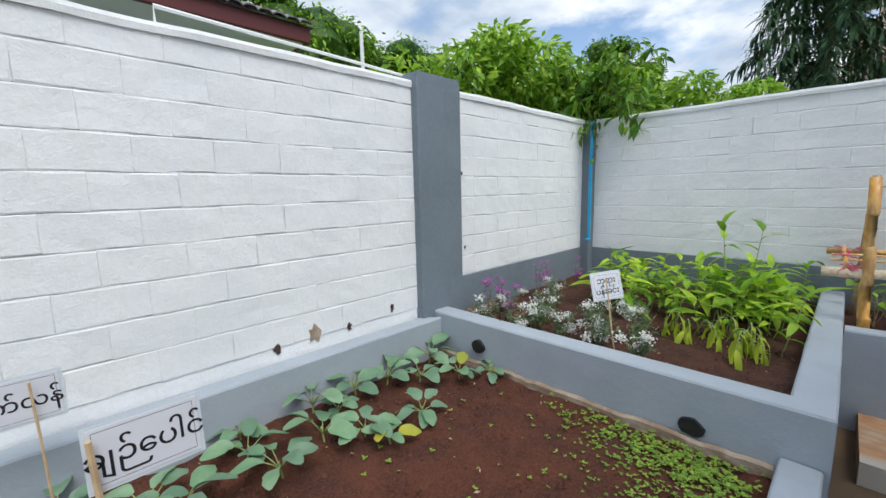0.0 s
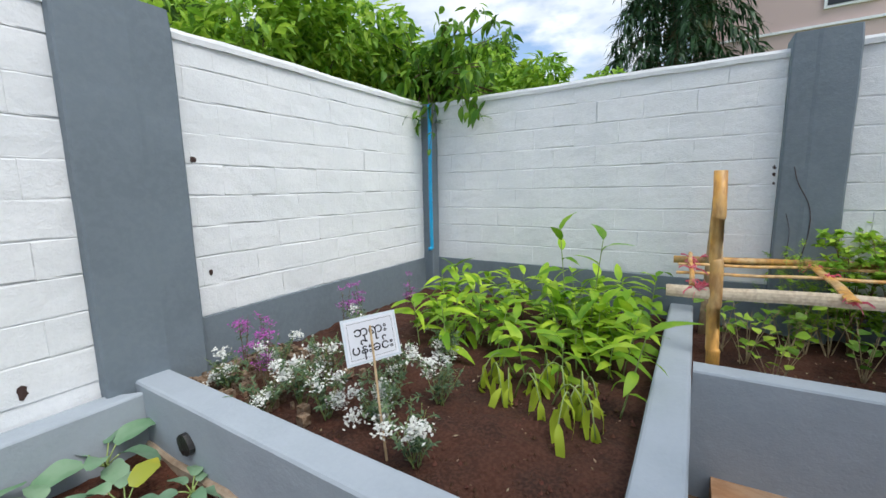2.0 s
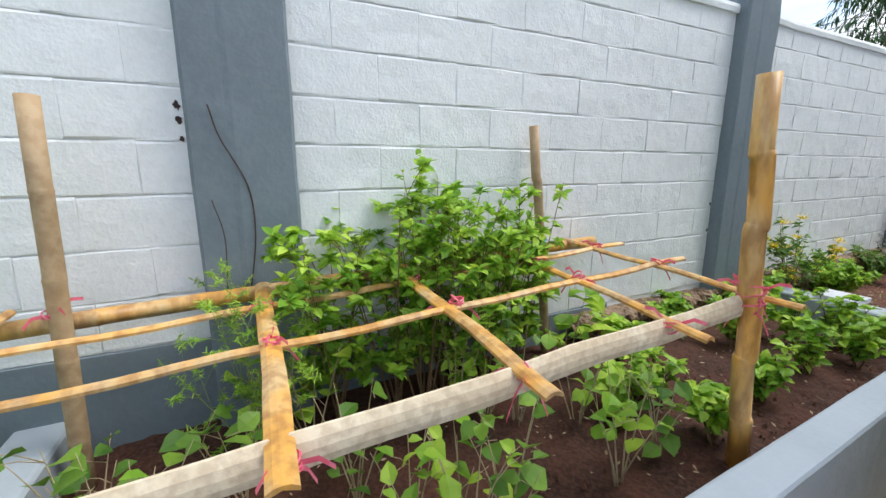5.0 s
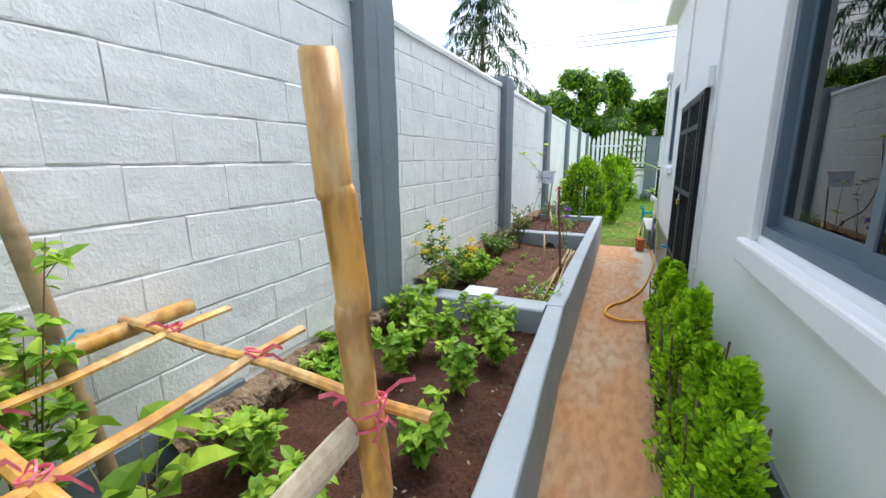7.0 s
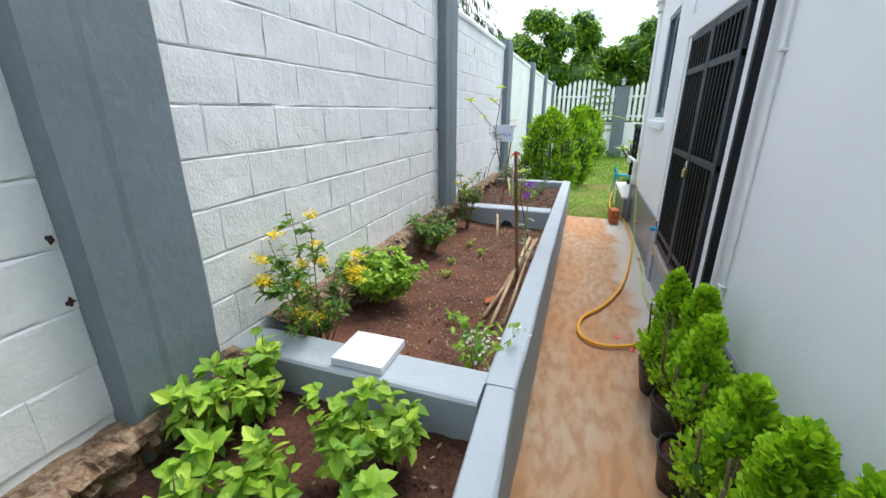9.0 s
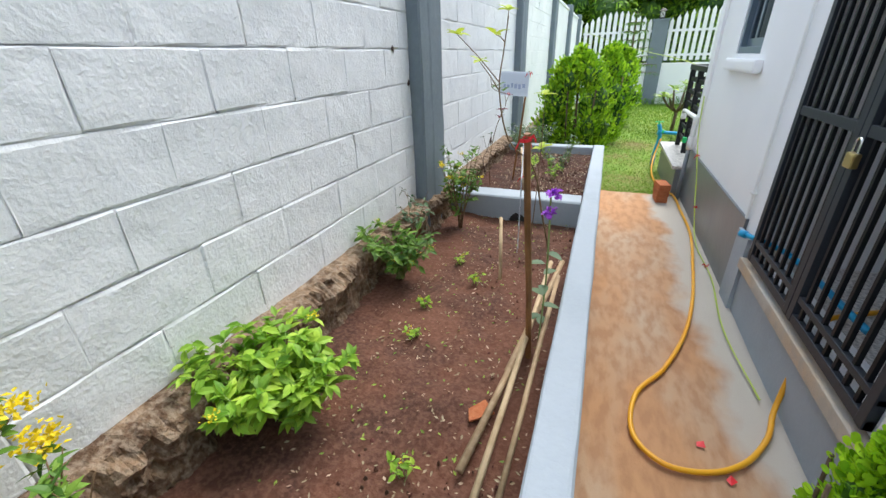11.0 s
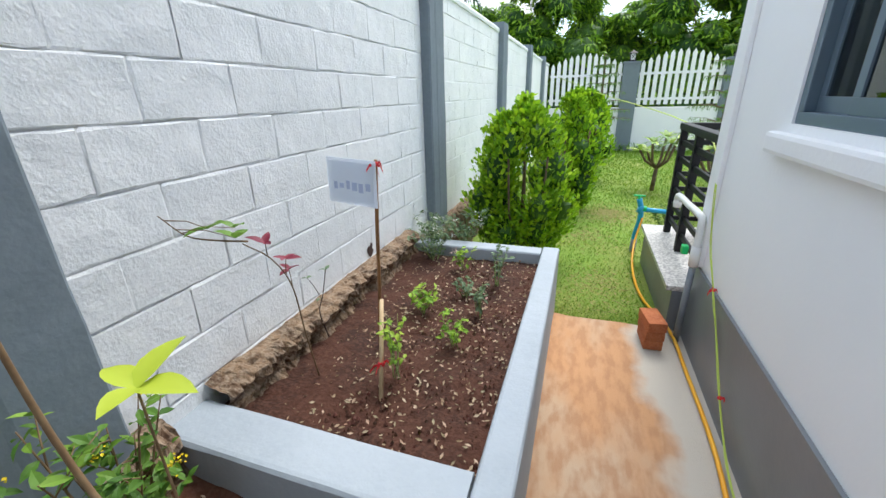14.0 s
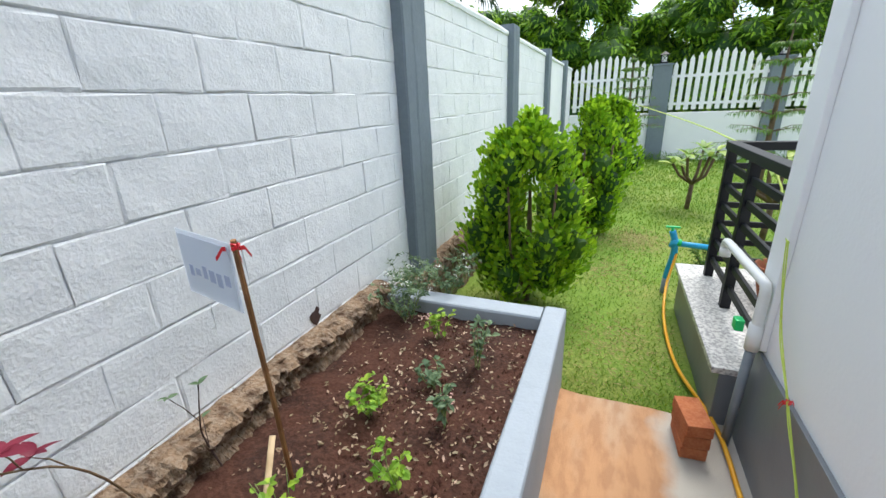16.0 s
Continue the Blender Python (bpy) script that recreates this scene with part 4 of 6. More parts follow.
# ---- signs ----
def sign(foot, top, centre, w, h, yaw, lines, label, tilt=0.0, stake=None, stake_r=0.008, card=None, ink=None, size=0.075, pitch=0.0, tie=None):
    """A laminated card with ruled edge and writing on a stake. yaw: where its face looks; tilt: its turn in its own plane."""
    s = thing("garden_sign", label, "sign", at=(foot[0], foot[1], 0))
    o = Vector((foot[0], foot[1], 0))
    g = Geo()
    a, b = Vector(foot) - o, Vector(top) - o
    tube(g, [a, a.lerp(b, 0.4) + Vector((0.004, 0, 0)), a.lerp(b, 0.7), b], [stake_r * 1.1, stake_r, stake_r, stake_r * 0.9], 6)
    put("stake", g, stake or STAKE, s)
    m = Matrix.Translation(Vector(centre) - o) @ Matrix.Rotation(radians(yaw), 4, "Z") @ Matrix.Rotation(radians(90 + pitch), 4, "X") @ Matrix.Rotation(radians(tilt), 4, "Z")
    c = put("lamination", box(Geo(), -w / 2 - 0.012, w / 2 + 0.012, -h / 2 - 0.012, h / 2 + 0.012, -0.0012, 0.0, 0), SHEET if card is None else card, s)
    c.matrix_basis = m
    c = put("card", box(Geo(), -w / 2, w / 2, -h / 2, h / 2, 0.0006, 0.0018, 0), PAPER if card is None else card, s)
    c.matrix_basis = m
    if card is None:
        g = Geo()
        e, t = 0.012, 0.0012
        for x0, x1, y0, y1 in ((-w / 2 + e, w / 2 - e, -h / 2 + e, -h / 2 + e + t), (-w / 2 + e, w / 2 - e, h / 2 - e - t, h / 2 - e),
                               (-w / 2 + e, -w / 2 + e + t, -h / 2 + e, h / 2 - e), (w / 2 - e - t, w / 2 - e, -h / 2 + e, h / 2 - e)):
            box(g, x0, x1, y0, y1, 0.0020, 0.0024)
        c = put("border", g, INK, s)
        c.matrix_basis = m
    for body, x, y, sz in lines:
        if body is None:
            rr = random.Random(3)
            k = x
            while k < -x:
                ww = rr.uniform(0.016, 0.030)
                g = Geo()
                box(g, k, k + ww, y - sz * rr.uniform(0.2, 0.5), y + sz * rr.uniform(0.2, 0.5), 0.0020, 0.0025)
                k += ww + rr.uniform(0.008, 0.016)
                c = put("writing", g, ink or INK, s)
                c.matrix_basis = m
            continue
        cu = bpy.data.curves.new("writing", "FONT")
        cu.body, cu.size, cu.align_x, cu.align_y, cu.offset = body, sz, "CENTER", "CENTER", 0.0007
        cu.materials.append(ink or INK)
        c = new("writing", cu)
        c.parent = s
        c.matrix_basis = m @ Matrix.Translation((x, y, 0.0026))
    if tie:
        twine(s, Vector(top) - o - Vector((0, 0, 0.02)), 0.012, 9, tie)
    return s


sign((5.63, 1.24, 0.20), (5.66, 1.215, 1.03), (5.52, 1.19, 0.955), 0.29, 0.19, 181, [("ချဉ်ေပါင်", 0, -0.005, 0.085)],
     "white laminated card sign with black writing in the vegetable bed", tilt=0, stake_r=0.011, pitch=-4)
sign((5.78, 0.40, 0.20), (5.80, 0.375, 0.98), (5.86, 0.35, 0.90), 0.30, 0.19, 180, [("ကိုက်လန်", 0, -0.01, 0.08)],
     "white laminated card sign on a thin stake close to the wall", tilt=0, stake_r=0.006, pitch=-3)
sign((2.80, 1.62, 0.42), (2.74, 1.495, 1.06), (2.743, 1.504, 1.003), 0.24, 0.19, 150, [("ဘုရား", 0, 0.038, 0.062), ("ပန်းခင်း", 0, -0.042, 0.062)],
     "white laminated card sign with black writing among the flowers", tilt=3, stake_r=0.006, pitch=-14)
sign((1.04, 8.80, 0.36), (1.0, 8.63, 1.40), (0.985, 8.66, 1.21), 0.32, 0.25, 100, [(None, -0.11, 0.0, 0.07)],
     "white laminated card hanging sideways on a brown stick in the planter", tilt=13, stake=STICK, stake_r=0.013, tie=RED, pitch=0)
sign((0.42, 11.33, 0.42), (0.55, 11.215, 1.485), (0.42, 11.22, 1.385), 0.25, 0.18, -10, [(None, -0.10, -0.02, 0.05)],
     "faded pale blue laminated sheet on a brown stick", tilt=-2, stake=STICK, stake_r=0.009, card=PALEPAPER, ink=FAINT, tie=RED)


# ---- plants ----
def stalk(base, top, bend, r0, r1, n=6):
    base, top = Vector(base), Vector(top)
    mid = base.lerp(top, 0.55) + Vector(bend)
    return [base * (1 - t) ** 2 + mid * 2 * t * (1 - t) + top * t * t for t in (i / n for i in range(n + 1))]


def kale(x, y, z, size, seed):
    """A young brassica: a short stalk and five to seven blue-green leaves."""
    r = random.Random(seed)
    p = thing("kale_plant", "young blue-green kale plant with chewed leaves in red soil", "plant", group="kale plants in the bed", at=(x, y, z))
    g = Geo()
    top = Vector((r.uniform(-0.02, 0.02), r.uniform(-0.02, 0.02), size * 0.45))
    tube(g, stalk((0, 0, -0.02), top, (0, 0, 0), 0.006, 0.005), [0.007] * 3 + [0.006] * 4, 6)
    n = r.randint(5, 7)
    specs = []
    for i in range(n):
        yaw = 360 * i / n + r.uniform(-22, 22)
        pitch = r.uniform(15, 60)
        d = Vector((-math.sin(radians(yaw)), math.cos(radians(yaw)), math.tan(radians(pitch)) * 0.8)).normalized()
        q = top * r.uniform(0.5, 1) + d * size * r.uniform(0.25, 0.5)
        tube(g, [top * 0.5, top * 0.5 + (q - top * 0.5) * 0.5 + Vector((0, 0, 0.006)), q], [0.004, 0.0035, 0.003], 5)
        specs.append((q, yaw, pitch * 0.7 - 12))
    put("stem", g, STEM, p, smooth=True)
    for q, yaw, pitch in specs:
        L = size * r.uniform(0.55, 0.85)
        me = KALE_LEAVES[r.randrange(len(KALE_LEAVES))]
        o = put("leaf", me, None, p)
        o.matrix_basis = leaf_pose(q, yaw, pitch, r.uniform(-25, 25), L)
        if r.random() < 0.025:
            o.data = KALE_YELLOW


def kale_leaf(seed, mat=None):
    """A broad wavy leaf of unit length with notches at its rim."""
    r = random.Random(seed)
    v, f = [], []
    n = 7
    for i in range(n + 1):
        t = i / n
        w = 0.36 * max(0.02, math.sin(math.pi * min(1, 0.06 + t * 0.93)) ** 0.6)
        for s in (-1, -0.5, 0, 0.5, 1):
            rim = 1 - (r.uniform(0, 0.22) if abs(s) == 1 else 0)
            v.append((s * w * rim, t, 0.05 * abs(s) * math.sin(t * 5) + 0.16 * abs(s) * w - 0.30 * t * t + r.uniform(-0.012, 0.012)))
    for i in range(n):
        for k in range(4):
            a = i * 5 + k
            f.append((a, a + 1, a + 6, a + 5))
    return Geo().add(v, f).mesh("leaf", mat or LEAF_KALE, True)


KALE_LEAVES = [kale_leaf(s) for s in range(6)]
KALE_YELLOW = kale_leaf(9, LEAF_KALE_Y)

for i, (x, y, s) in enumerate(((4.52, 0.25, 0.26), (4.98, 0.24, 0.17), (5.02, 0.45, 0.20), (4.93, 0.72, 0.22), (4.17, 0.24, 0.22), (4.62, 0.60, 0.22),
                               (4.42, 0.74, 0.20), (3.92, 0.30, 0.23), (3.42, 0.24, 0.24), (4.05, 0.85, 0.18), (3.47, 0.66, 0.20), (4.36, 0.92, 0.16),
                               (3.72, 0.46, 0.20), (3.28, 0.80, 0.16), (5.50, 0.55, 0.20), (5.36, 0.66, 0.24), (5.78, 0.33, 0.22), (4.42, 0.42, 0.16))):
    kale(x, y, 0.24, s, 100 + i)


def sprouts():
    """Carpets of seedlings and odd single ones."""
    r = random.Random(5)
    g = Geo()
    sh = leaf_shape(1.0, 0.8, 0.1, 0.1, 2)
    mats = []

    def one(x, y, z, s):
        k = r.uniform(0, 360)
        for a in range(r.randint(2, 4)):
            mats.append(leaf_pose((x, y, z + s * 0.8), k + a * 120 + r.uniform(-20, 20), r.uniform(5, 30), 0, s))
    for cx, cy, sx, sy, n, s in ((3.42, 1.95, 0.16, 0.28, 260, 0.016), (3.45, 2.35, 0.14, 0.2, 320, 0.018), (3.75, 2.2, 0.2, 0.22, 170, 0.012), (3.85, 2.45, 0.3, 0.1, 140, 0.011), (3.35, 2.15, 0.08, 0.3, 160, 0.02)):
        for _ in range(n):
            x, y = cx + r.gauss(0, sx), cy + r.gauss(0, sy)
            if 3.22 < x < 6.5 and 0.2 < y < 2.55:
                one(x, y, 0.245, s * r.uniform(0.7, 1.4))
    for _ in range(70):
        one(r.uniform(3.3, 5.6), r.uniform(0.9, 2.5), 0.245, r.uniform(0.012, 0.024))
    scatter(g, sh, mats)
    put("seedlings", g, LEAF_SPROUT, kind="stuff", label="carpet of pale green seedlings on red soil", category="seedlings")


sprouts()


def bush(name, label, category, base, height, spread, stems, leaves, leaf, mat, stem_mat=None, seed=0, r0=0.006, flower=None, fmat=None,
         nf=0, upright=0.6, part="foliage", low=0.15, fcl=14, fs=0.012, parent=None, lean=(0, 0), group="", along=True, twig=5):
    """A shrub or herb: forked stems with leaves along them, and heads of petals."""
    r = random.Random(seed)
    p = thing(name, label, category, group=group, at=base)
    gs, gl, gf = Geo(), [], Geo()
    heads = []
    for i in range(stems):
        a = 2 * math.pi * (i + r.uniform(-0.4, 0.4)) / stems
        d = spread * r.uniform(0.35, 1.0)
        h = height * r.uniform(0.6, 1.0)
        top = Vector((math.cos(a) * d + lean[0] * h, math.sin(a) * d + lean[1] * h, h))
        pts = stalk((r.uniform(-0.02, 0.02), r.uniform(-0.02, 0.02), -0.02), top, (math.cos(a) * d * (0.2 - upright * 0.3), math.sin(a) * d * (0.2 - upright * 0.3), 0.08 * h), 0, 0, 8)
        tube(gs, pts, [r0 * (1 - 0.75 * k / 8) for k in range(9)], 5)
        heads.append(pts[-1])
        lines = [pts]
        for _ in range(twig):
            k = r.randint(2, 7)
            q = pts[k]
            dd = Vector((r.uniform(-1, 1), r.uniform(-1, 1), r.uniform(0.1, 1.1))).normalized() * spread * r.uniform(0.25, 0.6)
            tw = [q, q + dd * 0.5 + Vector((0, 0, 0.01)), q + dd]
            tube(gs, tw, [r0 * 0.45, r0 * 0.35, r0 * 0.25], 4)
            lines.append(tw)
            heads.append(tw[-1])
        per = max(1, leaves // (stems * (twig + 1)))
        for ln in lines:
            for _ in range(per):
                t = r.uniform(low, 1) ** 0.8 * (len(ln) - 1)
                k = min(int(t), len(ln) - 2)
                q = ln[k].lerp(ln[k + 1], t - k)
                gl.append(leaf_pose(q, r.uniform(0, 360), r.uniform(-25, 55), r.uniform(-40, 40), leaf[0] * r.uniform(0.55, 1.15)))
    put("branchwork", gs, stem_mat or STEM, p, smooth=True)
    g = Geo()
    scatter(g, leaf_shape(1.0, leaf[1], leaf[2] if len(leaf) > 2 else 0.25, 0.3, 3), gl)
    put(part, g, mat, p)
    if nf:
        sh = leaf_shape(1.0, 0.75, 0.1, 0.2, 2)
        for k in range(nf):
            c = heads[r.randrange(len(heads))] + Vector((r.uniform(-1, 1), r.uniform(-1, 1), r.uniform(0, 1))) * 0.02
            fg = Geo()
            scatter(fg, sh, [leaf_pose(c + Vector((r.gauss(0, 1), r.gauss(0, 1), r.gauss(0, 0.6))) * fs * 1.2, r.uniform(0, 360), r.uniform(-20, 80), 0, fs * r.uniform(0.7, 1.3)) for _ in range(fcl)])
            put("flower", fg, fmat, p)
    return p


def lily(x, y, z, h, seed, floppy=False):
    """An upright leafy stem with long arching blades."""
    r = random.Random(seed)
    p = thing("leafy_lily", "drooping yellow-green leafy lily stem" if floppy else "bright green leafy lily stem with long pointed leaves", "plant", group="lilies in the flower bed", at=(x, y, z))
    g = Geo()
    if floppy:
        a = r.uniform(-0.6, 1.2)
        dx, dy = math.cos(a) * h * 0.9, math.sin(a) * h * 0.9
        pts = stalk((0, 0, -0.02), (dx, dy, 0.02), (0, 0, h * 1.3), 0, 0, 8)
    else:
        pts = stalk((0, 0, -0.02), (r.uniform(-0.1, 0.1), r.uniform(-0.1, 0.1), h), (0, 0, 0), 0, 0, 8)
    tube(g, pts, [0.006 - 0.0004 * k for k in range(9)], 5)
    put("stem", g, STEM, p, smooth=True)
    n = 4 if floppy else r.randint(6, 9)
    for i in range(n):
        t = ((0.65 if floppy else 0.3) + (0.35 if floppy else 0.7) * i / (n - 1)) * 8
        k = min(int(t), 7)
        q = pts[k].lerp(pts[k + 1], t - k)
        o = put("leaf", WILTED_LEAVES[i % 2] if floppy else LILY_LEAVES[r.randrange(len(LILY_LEAVES))], None, p)
        o.matrix_basis = leaf_pose(q, i * 140 + r.uniform(-30, 30), r.uniform(-75, -20) if floppy else r.uniform(0, 50) + (20 if i > n - 3 else 0), r.uniform(-20, 20), r.uniform(0.14, 0.25))


LILY_LEAVES = [Geo().add(*leaf_shape(1.0, w, d, 0.25, 6, 0.9, 0.015)).mesh("leaf", LEAF_GINGER, True) for w, d in ((0.34, 0.5), (0.40, 0.7), (0.28, 0.9), (0.36, 0.35))]
WILTED_LEAVES = [Geo().add(*leaf_shape(1.0, w, d, 0.4, 6, 0.9, 0.03)).mesh("leaf", LEAF_LIME, True) for w, d in ((0.20, 1.1), (0.26, 0.9))]
rr = random.Random(11)
for i in range(62):
    lily(rr.uniform(0.30, 1.55) + 0.35 * (i % 3 == 0), rr.uniform(0.75, 2.45) if i > 20 else rr.uniform(1.6, 2.48), 0.47, rr.uniform(0.26, 0.46), 200 + i)
for i in range(16):
    lily(rr.uniform(1.55, 2.05), rr.uniform(1.7, 2.35), 0.47, rr.uniform(0.24, 0.36), 280 + i, True)
lily(1.12, 2.00, 0.47, 0.90, 390)
lily(1.10, 2.12, 0.47, 0.84, 391)

for i, (x, y) in enumerate(((2.82, 0.38), (2.52, 0.44), (2.69, 0.88), (2.86, 0.80), (2.71, 1.12), (2.40, 0.80), (2.15, 1.15), (2.78, 1.76), (1.84, 0.55), (1.75, 1.30), (2.45, 1.35), (2.3, 1.6), (2.62, 1.40))):
    bush("white_flower_plant", "sage-green herb with clusters of small white flowers", "flower", (x, y, 0.47), 0.22 + 0.05 * (i % 3), 0.15, 8, 420, (0.034, 0.35), LEAF_SAGE,
         seed=300 + i, nf=4, fmat=PET_WHITE, fcl=70, fs=0.020, group="white flowers in the bed", r0=0.0035)
for i, (x, y) in enumerate(((2.65, 0.30), (2.55, 0.36), (1.75, 0.30), (1.62, 0.34), (1.0, 0.42), (2.72, 0.62))):
    bush("purple_flower_plant", "thin-stemmed plant with loose mauve flower spikes", "flower", (x, y, 0.47), 0.42, 0.06, 4, 80, (0.035, 0.25), LEAF_SAGE,
         seed=330 + i, nf=10, fmat=PET_MAUVE, fcl=26, fs=0.014, group="purple flowers in the bed", r0=0.003, upright=1, stem_mat=STEM_BROWN)
g = Geo()
r = random.Random(77)
for _ in range(260):
    x, y = r.uniform(2.2, 2.95), abs(r.gauss(0.0, 0.35)) + 0.04
    s = r.uniform(0.015, 0.05)
    box(g, x, x + s, y, y + s * r.uniform(0.5, 1.2), 0.47, 0.47 + s * r.uniform(0.2, 0.7) + 0.04)
put("stones", g, LEDGE, kind="stuff", label="heap of broken brown stones by the wall", category="stones")

# vines and herbs under and over the trellis
for i in range(16):
    r = random.Random(400 + i)
    x, y = 0.30 + 0.85 * r.random(), 2.98 + i * 0.125
    bush("vine_plant", "straggling climbing vine with pale bare stems and heart-shaped leaves", "vine", (x, y, 0.42), r.uniform(0.35, 0.62), r.uniform(0.14, 0.26), 6, 30,
         (0.085, 0.85, 0.3), LEAF_FRESH if i % 3 else LEAF_MID, stem_mat=STEM_DRY, seed=400 + i, r0=0.004, low=0.35, group="vines under the trellis", twig=2, upright=0.8)
for i, (x, y, h, s) in enumerate(((0.22, 3.75, 1.10, 0.30), (0.24, 4.00, 1.25, 0.32), (0.22, 4.25, 1.35, 0.32), (0.26, 4.50, 1.22, 0.30), (0.18, 4.75, 1.2, 0.24), (0.30, 4.12, 1.15, 0.32), (0.34, 4.40, 1.1, 0.30))):
    bush("jasmine_shrub", "airy fresh-green jasmine shrub growing through the trellis against the wall", "shrub", (x, y, 0.42), h * 0.93, s, 9, 1000, (0.062, 0.55), LEAF_FRESH,
         stem_mat=STEM_BROWN, seed=440 + i, r0=0.005, low=0.62, upright=0.5, twig=6, group="jasmine shrubs at the trellis")
bush("asparagus_fern", "feathery pale green fern tangled over the trellis beam", "fern", (0.3, 3.45, 0.42), 0.84, 0.36, 12, 5200, (0.030, 0.14), LEAF_FRESH, seed=450, r0=0.0025, low=0.55, twig=9)
bush("jasmine_shrub", "leafy tall jasmine sprig standing before the white wall", "shrub", (0.10, 4.2, 0.42), 1.40, 0.06, 2, 130, (0.06, 0.55), LEAF_FRESH, stem_mat=STEM_BROWN, seed=452, r0=0.004, low=0.6, upright=1, twig=2, group="jasmine shrubs at the trellis")
# the shrubs past the trellis
for i, (x, y, h) in enumerate(((0.34, 5.35, 0.32), (0.66, 5.20, 0.30), (0.50, 6.18, 0.34), (0.88, 6.20, 0.34), (0.92, 5.70, 0.30), (0.50, 6.45, 0.42), (0.78, 6.82, 0.40), (0.96, 6.60, 0.34), (0.24, 6.75, 0.40), (0.12, 6.15, 0.28), (0.30, 6.95, 0.42), (0.22, 5.95, 0.26), (0.64, 6.60, 0.36),
                               (0.90, 6.95, 0.34), (1.00, 5.15, 0.26), (0.72, 4.95, 0.25))):
    bush("mulberry_shrub", "small bright green shrub with rounded leaves and dark bare stems", "shrub", (x, y, 0.42), h, 0.13, 5, 230, (0.070, 0.62), LEAF_FRESH, stem_mat=STEM_BROWN,
         seed=460 + i, r0=0.0055, low=0.3, upright=0.7, twig=4, group="shrubs in the planter")
bush("broadleaf_climber", "large pale green heart-shaped leaves hanging by the wall", "vine", (0.3, 4.98, 0.42), 0.55, 0.22, 5, 22, (0.15, 0.85, 0.4), LEAF_FRESH, stem_mat=STEM_DRY, seed=475, r0=0.004, low=0.6, twig=1)
bush("white_jasmine", "low jasmine with white star flowers leaning over the kerb", "shrub", (0.98, 7.62, 0.40), 0.32, 0.22, 7, 120, (0.06, 0.5), LEAF_FRESH, seed=476, nf=9, fmat=PET_WHITE, fcl=7, fs=0.02, r0=0.004, lean=(0.3, -0.3))
bush("yellow_flower_shrub", "upright shrub with clusters of small yellow flowers", "shrub", (0.25, 7.42, 0.42), 0.84, 0.26, 9, 800, (0.055, 0.42), LEAF_MID, stem_mat=STEM_BROWN, seed=477, nf=20, fmat=PET_YELLOW, fcl=60, fs=0.016, r0=0.005)
bush("green_herb", "dense low green herb with whorled leaves beside the ledge", "herb", (0.24, 8.14, 0.42), 0.31, 0.27, 22, 2000, (0.064, 0.45), LEAF_FRESH, seed=478, r0=0.004, low=0.3, nf=3, fmat=PET_YELLOW, fcl=14, fs=0.01)
bush("green_herb", "smaller green herb with yellow flowers beside the ledge", "herb", (0.20, 9.20, 0.45), 0.30, 0.24, 14, 700, (0.058, 0.45), LEAF_MID, seed=479, nf=7, fmat=PET_YELLOW, fcl=18, fs=0.010)
bush("green_herb", "thin herb with grey-green leaves against the wall", "herb", (0.14, 9.55, 0.52), 0.32, 0.14, 7, 90, (0.05, 0.5), LEAF_SAGE, stem_mat=STEM_BROWN, seed=480, r0=0.003)
bush("yellow_flower_shrub", "leafy shrub with yellow flowers in front of the grey post", "shrub", (0.27, 10.12, 0.42), 0.64, 0.24, 10, 480, (0.052, 0.45), LEAF_MID, stem_mat=STEM_BROWN, seed=481, nf=10, fmat=PET_YELLOW, fcl=24, fs=0.011)
for i, (x, y) in enumerate(((0.46, 9.55), (0.44, 9.0), (0.62, 9.35), (0.42, 7.65), (0.75, 8.1), (0.5, 8.75))):
    bush("weed", "small green weed on bare soil", "weed", (x, y, 0.40), 0.05, 0.05, 4, 22, (0.032, 0.55), LEAF_FRESH, seed=490 + i, r0=0.002, nf=1 + i % 2, fmat=PET_YELLOW, fcl=8, fs=0.007, group="weeds in the bed")


def sapling(name, label, base, pts, r0, sprays, mat, leafsize, seed, stem=None, group="", flower=None):
    """A thin bare stem with sprays of leaves at given heights."""
    r = random.Random(seed)
    p = thing(name, label, "plant", at=base, group=group)
    g = Geo()
    c = curve_pts(pts, 5)
    tube(g, c, [r0 * (1 - 0.6 * k / len(c)) for k in range(len(c))], 6)
    for (x, y, z), k, n in sprays:
        b = c[k]
        tube(g, [b, b.lerp(Vector((x, y, z)), 0.5) + Vector((0, 0, 0.01)), (x, y, z)], [r0 * 0.5, r0 * 0.4, r0 * 0.3], 5)
    put("stem", g, stem or STEM_BROWN, p, smooth=True)
    for (x, y, z), k, n in sprays:
        for j in range(n):
            o = put("leaf", SPRAY_LEAF[mat.name], None, p)
            o.matrix_basis = leaf_pose((x, y, z), j * 360 / n + r.uniform(-25, 25), r.uniform(5, 45), r.uniform(-15, 15), leafsize * r.uniform(0.75, 1.1))
    return p


